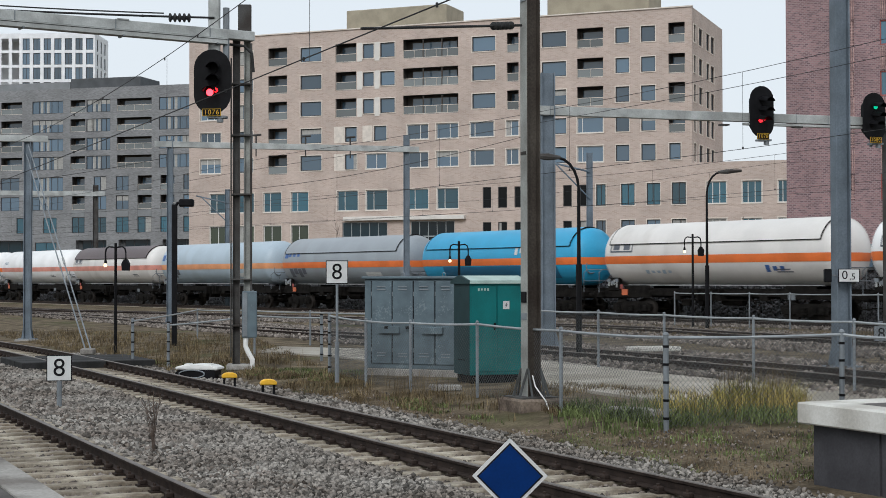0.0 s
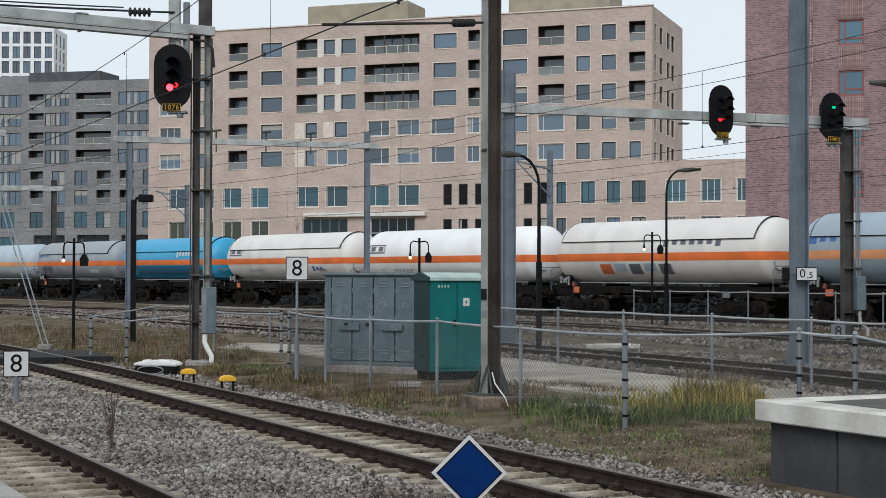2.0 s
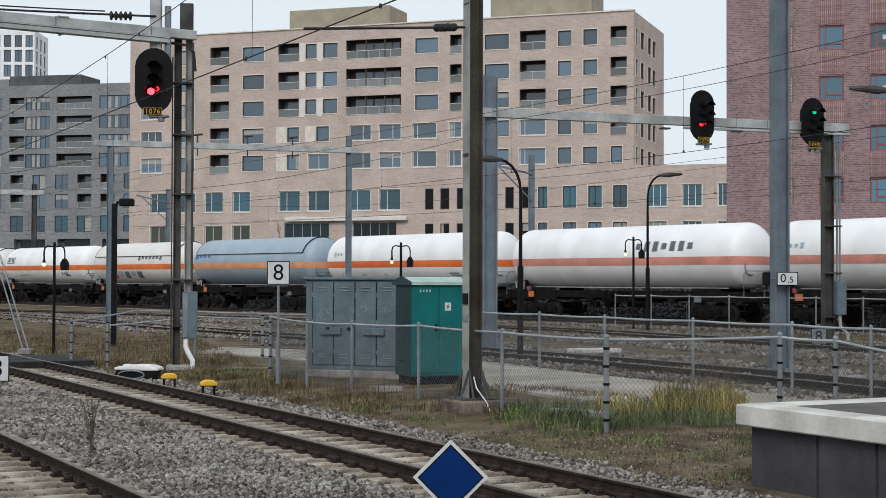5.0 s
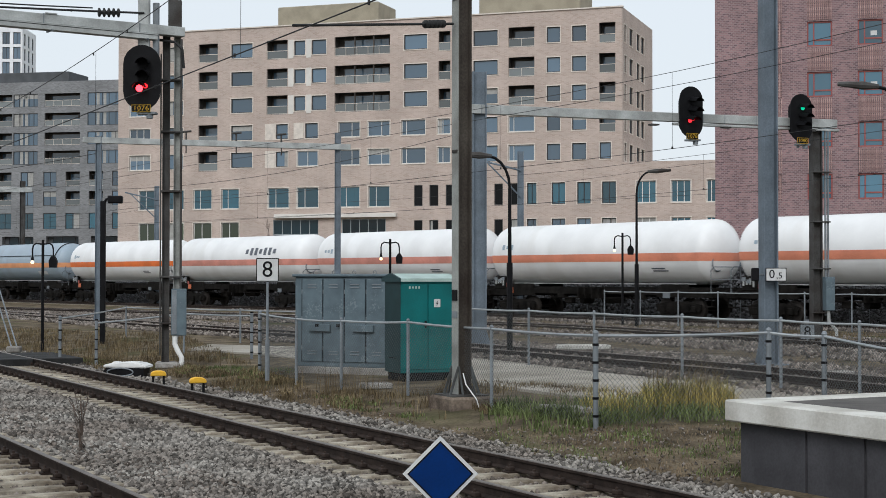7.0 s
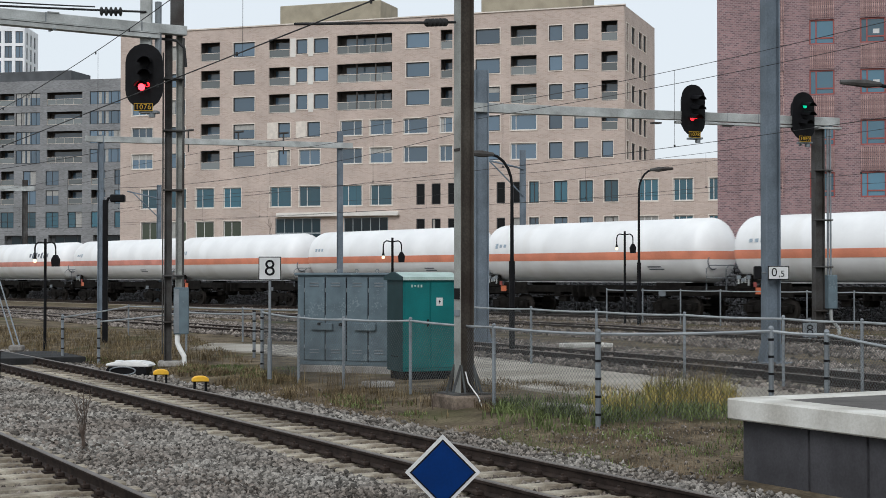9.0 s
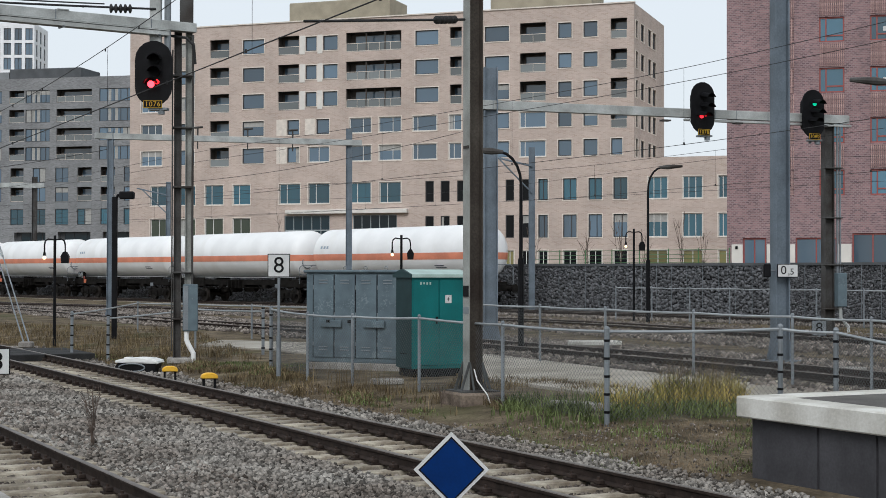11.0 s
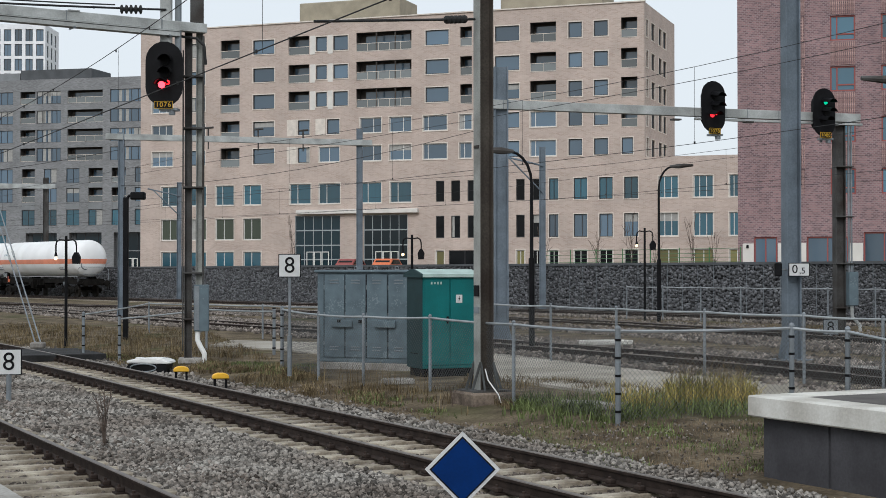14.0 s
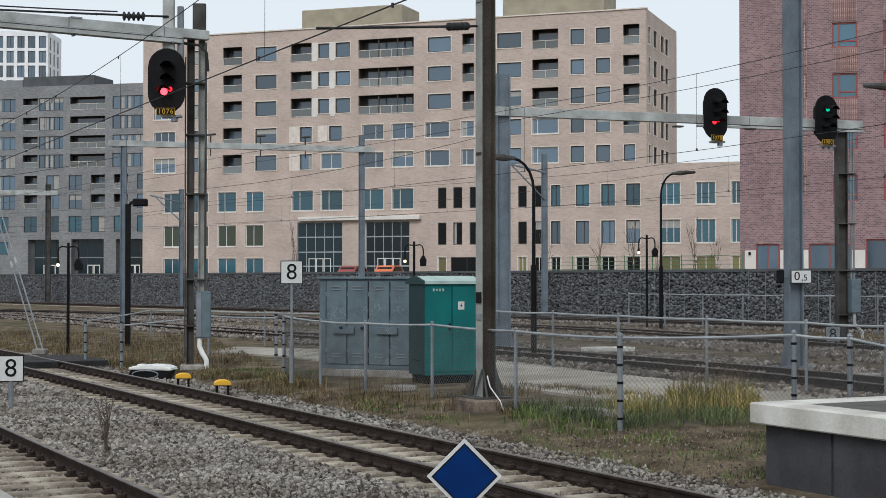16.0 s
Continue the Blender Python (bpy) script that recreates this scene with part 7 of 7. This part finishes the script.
blades("dead_grass", np.concatenate([
    patch(rng, 9000, [(-24, 72), (-9, 58), (-4.2, 39.5), (-15.5, 55)], 0.25),
    patch(rng, 4500, [(-13, 51), (-7.5, 44), (-4.2, 36.5), (-7.5, 39)], 0.2),
    patch(rng, 1500, [(-4.2, 39), (-2.6, 34.5), (-2.7, 31.6), (-5.0, 35.0)], 0.2),
    patch(rng, 1000, [(-3.0, 33.0), (0.6, 30.0), (0.5, 26.2), (-2.8, 31.0)], 0.25),
    patch(rng, 1200, [(0.3, 30.0), (0.6, 33.5), (1.5, 28), (1.2, 26.2)], 0.15),
    patch(rng, 1500, [(1.0, 34.2), (1.2, 30.5), (5.4, 27.4), (3.2, 31.2)], 0.3),
    patch(rng, 3500, [(3, 64), (14, 52), (15, 47), (4, 58)], 0.25),
    patch(rng, 4500, [(4.5, 70), (17, 54), (14, 50), (2, 66)], 0.25),
]), 0.13, 1.0, 0.007, M["drygrass"], "short dead brown grass on the verge", 4)
blades("weed_stalks", np.concatenate([
    patch(rng, 420, [(-16, 55), (-9, 50), (-4.4, 39), (-10.5, 44)], 0.1),
    patch(rng, 160, [(-3.6, 35.5), (-1.6, 33.0), (0.6, 28.4), (-1.6, 31.0)], 0.0),
]), 0.45, 0.35, 0.005, M["drygrass"], "single tall dead weed stalks", 8)
blades("short_grass", np.concatenate([
    patch(rng, 1300, [(0.2, 25.4), (3.2, 23.6), (4.6, 19.5), (2.4, 18.9)], 0.35),
    patch(rng, 900, [(2.6, 23.7), (5.6, 24.6), (6.6, 21.5), (4.4, 20.5)], 0.3),
    patch(rng, 3500, [(-12.5, 50), (-7.0, 42), (-6.6, 40.2), (-9.8, 44.3)], 0.2),
    patch(rng, 2500, [(-6.5, 41), (-3.0, 38), (-3.2, 35), (-6.2, 39)], 0.25),
    patch(rng, 900, [(-2.4, 32), (-0.2, 29), (0.3, 26), (-1.6, 29.4)], 0.3),
]), 0.05, 1.4, 0.006, M["grass"], "thin short grass on trodden earth", 5)
blades("brown_litter", np.concatenate([
    patch(rng, 3200, [(0.0, 25.6), (3.2, 23.8), (4.7, 19.4), (2.3, 18.6)]),
    patch(rng, 1500, [(2.6, 23.8), (5.6, 24.8), (6.6, 21.3), (4.4, 20.3)]),
    patch(rng, 3000, [(-6.0, 37.0), (-2.6, 33.5), (0.2, 26.0), (-1.8, 27.4)], 0.0),
]), 0.011, 3.5, 0.007, M["litter"], "dead leaves and brown stalks on earth", 6)


def pebbles():
    """Small stones and leaves lying on the open verge."""
    prng = np.random.default_rng(17)
    p = np.concatenate([patch(prng, 420, [(0.0, 25.6), (3.2, 23.8), (4.7, 19.4), (2.3, 18.6)]), patch(prng, 240, [(2.6, 23.8), (5.6, 24.8), (6.6, 21.3), (4.4, 20.3)]), patch(prng, 300, [(-6.0, 37.0), (-2.6, 33.5), (0.2, 26.0), (-1.8, 27.4)])])
    stones("verge_pebbles", p, 0.026 * prng.uniform(0.5, 1.5, len(p)), M["darkstone"], "small stones lying on trodden earth", squash=0.5)


pebbles()


def bare_shrub(x, y, z, h, seed, label, name="bare_shrub", spread=0.35, n=9):
    rnd = random.Random(seed)
    t = thing(name, label, "shrub" if h < 2 else "tree", pose(x, y, z))
    for k in range(n):
        bm = B()
        a, l = rnd.uniform(0, 6.28), h * rnd.uniform(0.55, 1.0)
        dx, dy = math.cos(a) * spread * h * rnd.uniform(0.2, 0.8), math.sin(a) * spread * h * rnd.uniform(0.2, 0.8)
        P = [(dx * f * f + rnd.uniform(-0.02, 0.02) * h, dy * f * f + rnd.uniform(-0.02, 0.02) * h, l * f - (0.03 if f == 0 else 0)) for f in (0, 0.3, 0.6, 0.85, 1)]
        for q, r in zip(P, P[1:]):
            rod(bm, q, r, 0.006 * max(1, h * 0.6), 0.005 * max(1, h * 0.6), seg=4, caps=False)
        for f in range(3):
            q = Vector(P[rnd.randint(1, 3)])
            rod(bm, q, q + Vector((rnd.uniform(-0.14, 0.14), rnd.uniform(-0.14, 0.14), rnd.uniform(0.08, 0.22))) * h, 0.004 * max(1, h), 0.002, seg=3, caps=False)
        part("stem", bm, M["twig"], t)


bare_shrub(-4.85, 22.0, -0.24, 0.95, 3, "bare brown shrub growing in the ballast", spread=0.22)
bare_shrub(4.9, 20.9, -0.2, 0.75, 4, "thin dead weed stalk on the verge", "dead_weed", 0.1, 3)
bare_shrub(0.2, 26.6, 0.0, 0.4, 7, "thin dead weed stalk on the verge", "dead_weed", 0.3, 5)
for k, (px, d, h) in enumerate(((9.5, 92, 3.6), (11.6, 93, 3.9), (13.2, 94, 3.4), (15.2, 92, 4.0), (17.2, 96, 3.3), (6.3, 93, 3.4), (-12.5, 128, 5.0))):
    bare_shrub(px, d, 2.1, h, 30 + k, "bare young street tree behind the wall", "young_tree", 0.22, 6)


# ---- street behind the wall ----
def green_railing():
    t = thing("green_railing", "low green mesh railing on the retaining wall", "railing")
    M["greenpaint"] = mat("green_railing_paint", (0.06, 0.16, 0.06), 0.6, vary=0.2, bump=0)
    for a in np.arange(49, 62, 2.0):
        bm = B()
        rod(bm, (*qline(56.6, a), 2.7), (*qline(56.6, a), 3.55), 0.03, seg=5)
        part("post", bm, M["greenpaint"], t)
        for z in (2.85, 3.05, 3.25, 3.48):
            bm = B()
            rod(bm, (*qline(56.6, a), z), (*qline(56.6, a + 2), z), 0.012, seg=4)
            part("bar", bm, M["greenpaint"], t)


green_railing()


def car(x, y, yaw, paint, label):
    t = thing("parked_car", label, "car", pose(x, y, 2.1, 0, 0, yaw))
    L, H = 4.3, 1.48
    O = [(-L / 2, 0.35), (L / 2, 0.35), (L / 2, 0.75), (L * 0.28, 0.92), (L * 0.12, H), (-L * 0.3, H), (-L * 0.46, 0.95), (-L / 2, 0.85)]
    bm = B()
    prism(bm, O, -0.86, 0.86)
    bmesh.ops.bevel(bm, geom=list(bm.edges), offset=0.06, segments=2, affect="EDGES")
    part("body", bm, paint, t)
    for s in (-1, 1):
        bm = B()
        prism(bm, [(-L * 0.4, 0.98), (L * 0.22, 0.98), (L * 0.1, H - 0.12), (-L * 0.28, H - 0.12)], s * 0.862 - 0.006, s * 0.862 + 0.006)
        part("side_window", bm, M["glassblack"], t)
    for nm, xa, za, xb, zb in (("rear_window", O[-3][0], O[-3][1], O[-2][0], O[-2][1]), ("windscreen", O[4][0], O[4][1], O[3][0], O[3][1])):
        bm = B()
        d = Vector((xb - xa, 0, zb - za))
        n = Vector((d.z, 0, -d.x)).normalized() * (0.012 if xa > 0 else -0.012)
        n = n if n.x * xa > 0 else -n
        p, q = Vector((xa, 0, za)) + d * 0.3 + n, Vector((xa, 0, za)) + d * 0.62 + n
        bm.faces.new([bm.verts.new(v) for v in (p + Vector((0, -0.66, 0)), p + Vector((0, 0.66, 0)), q + Vector((0, 0.72, 0)), q + Vector((0, -0.72, 0)))])
        part(nm, bm, M["glassblack"], t)
    for a in (-L * 0.3, L * 0.3):
        for s in (-1, 1):
            bm = B()
            rod(bm, (a, s * 0.7, 0.31), (a, s * 0.88, 0.31), 0.31, seg=16)
            wh = part("wheel", bm, M["black"], t)
            bm = B()
            rod(bm, (a, s * 0.881, 0.31), (a, s * 0.89, 0.31), 0.18, seg=12)
            part("rim", bm, M["galv"], wh)


car(-4.8, 140, 72, mat("orange_car_paint", (0.62, 0.15, 0.05), 0.3, vary=0.05, bump=0), "orange hatchback parked by the entrance")
car(-8.3, 143, 70, mat("dark_red_car_paint", (0.25, 0.05, 0.04), 0.3, vary=0.05, bump=0), "dark red car parked by the entrance")


def motions():
    for ob, u in WAGONS:
        walk(ob, [(t, wagon_pose(u + 16.207 * t)) for t in (0, 4, 8, 12, 16)])


motions()
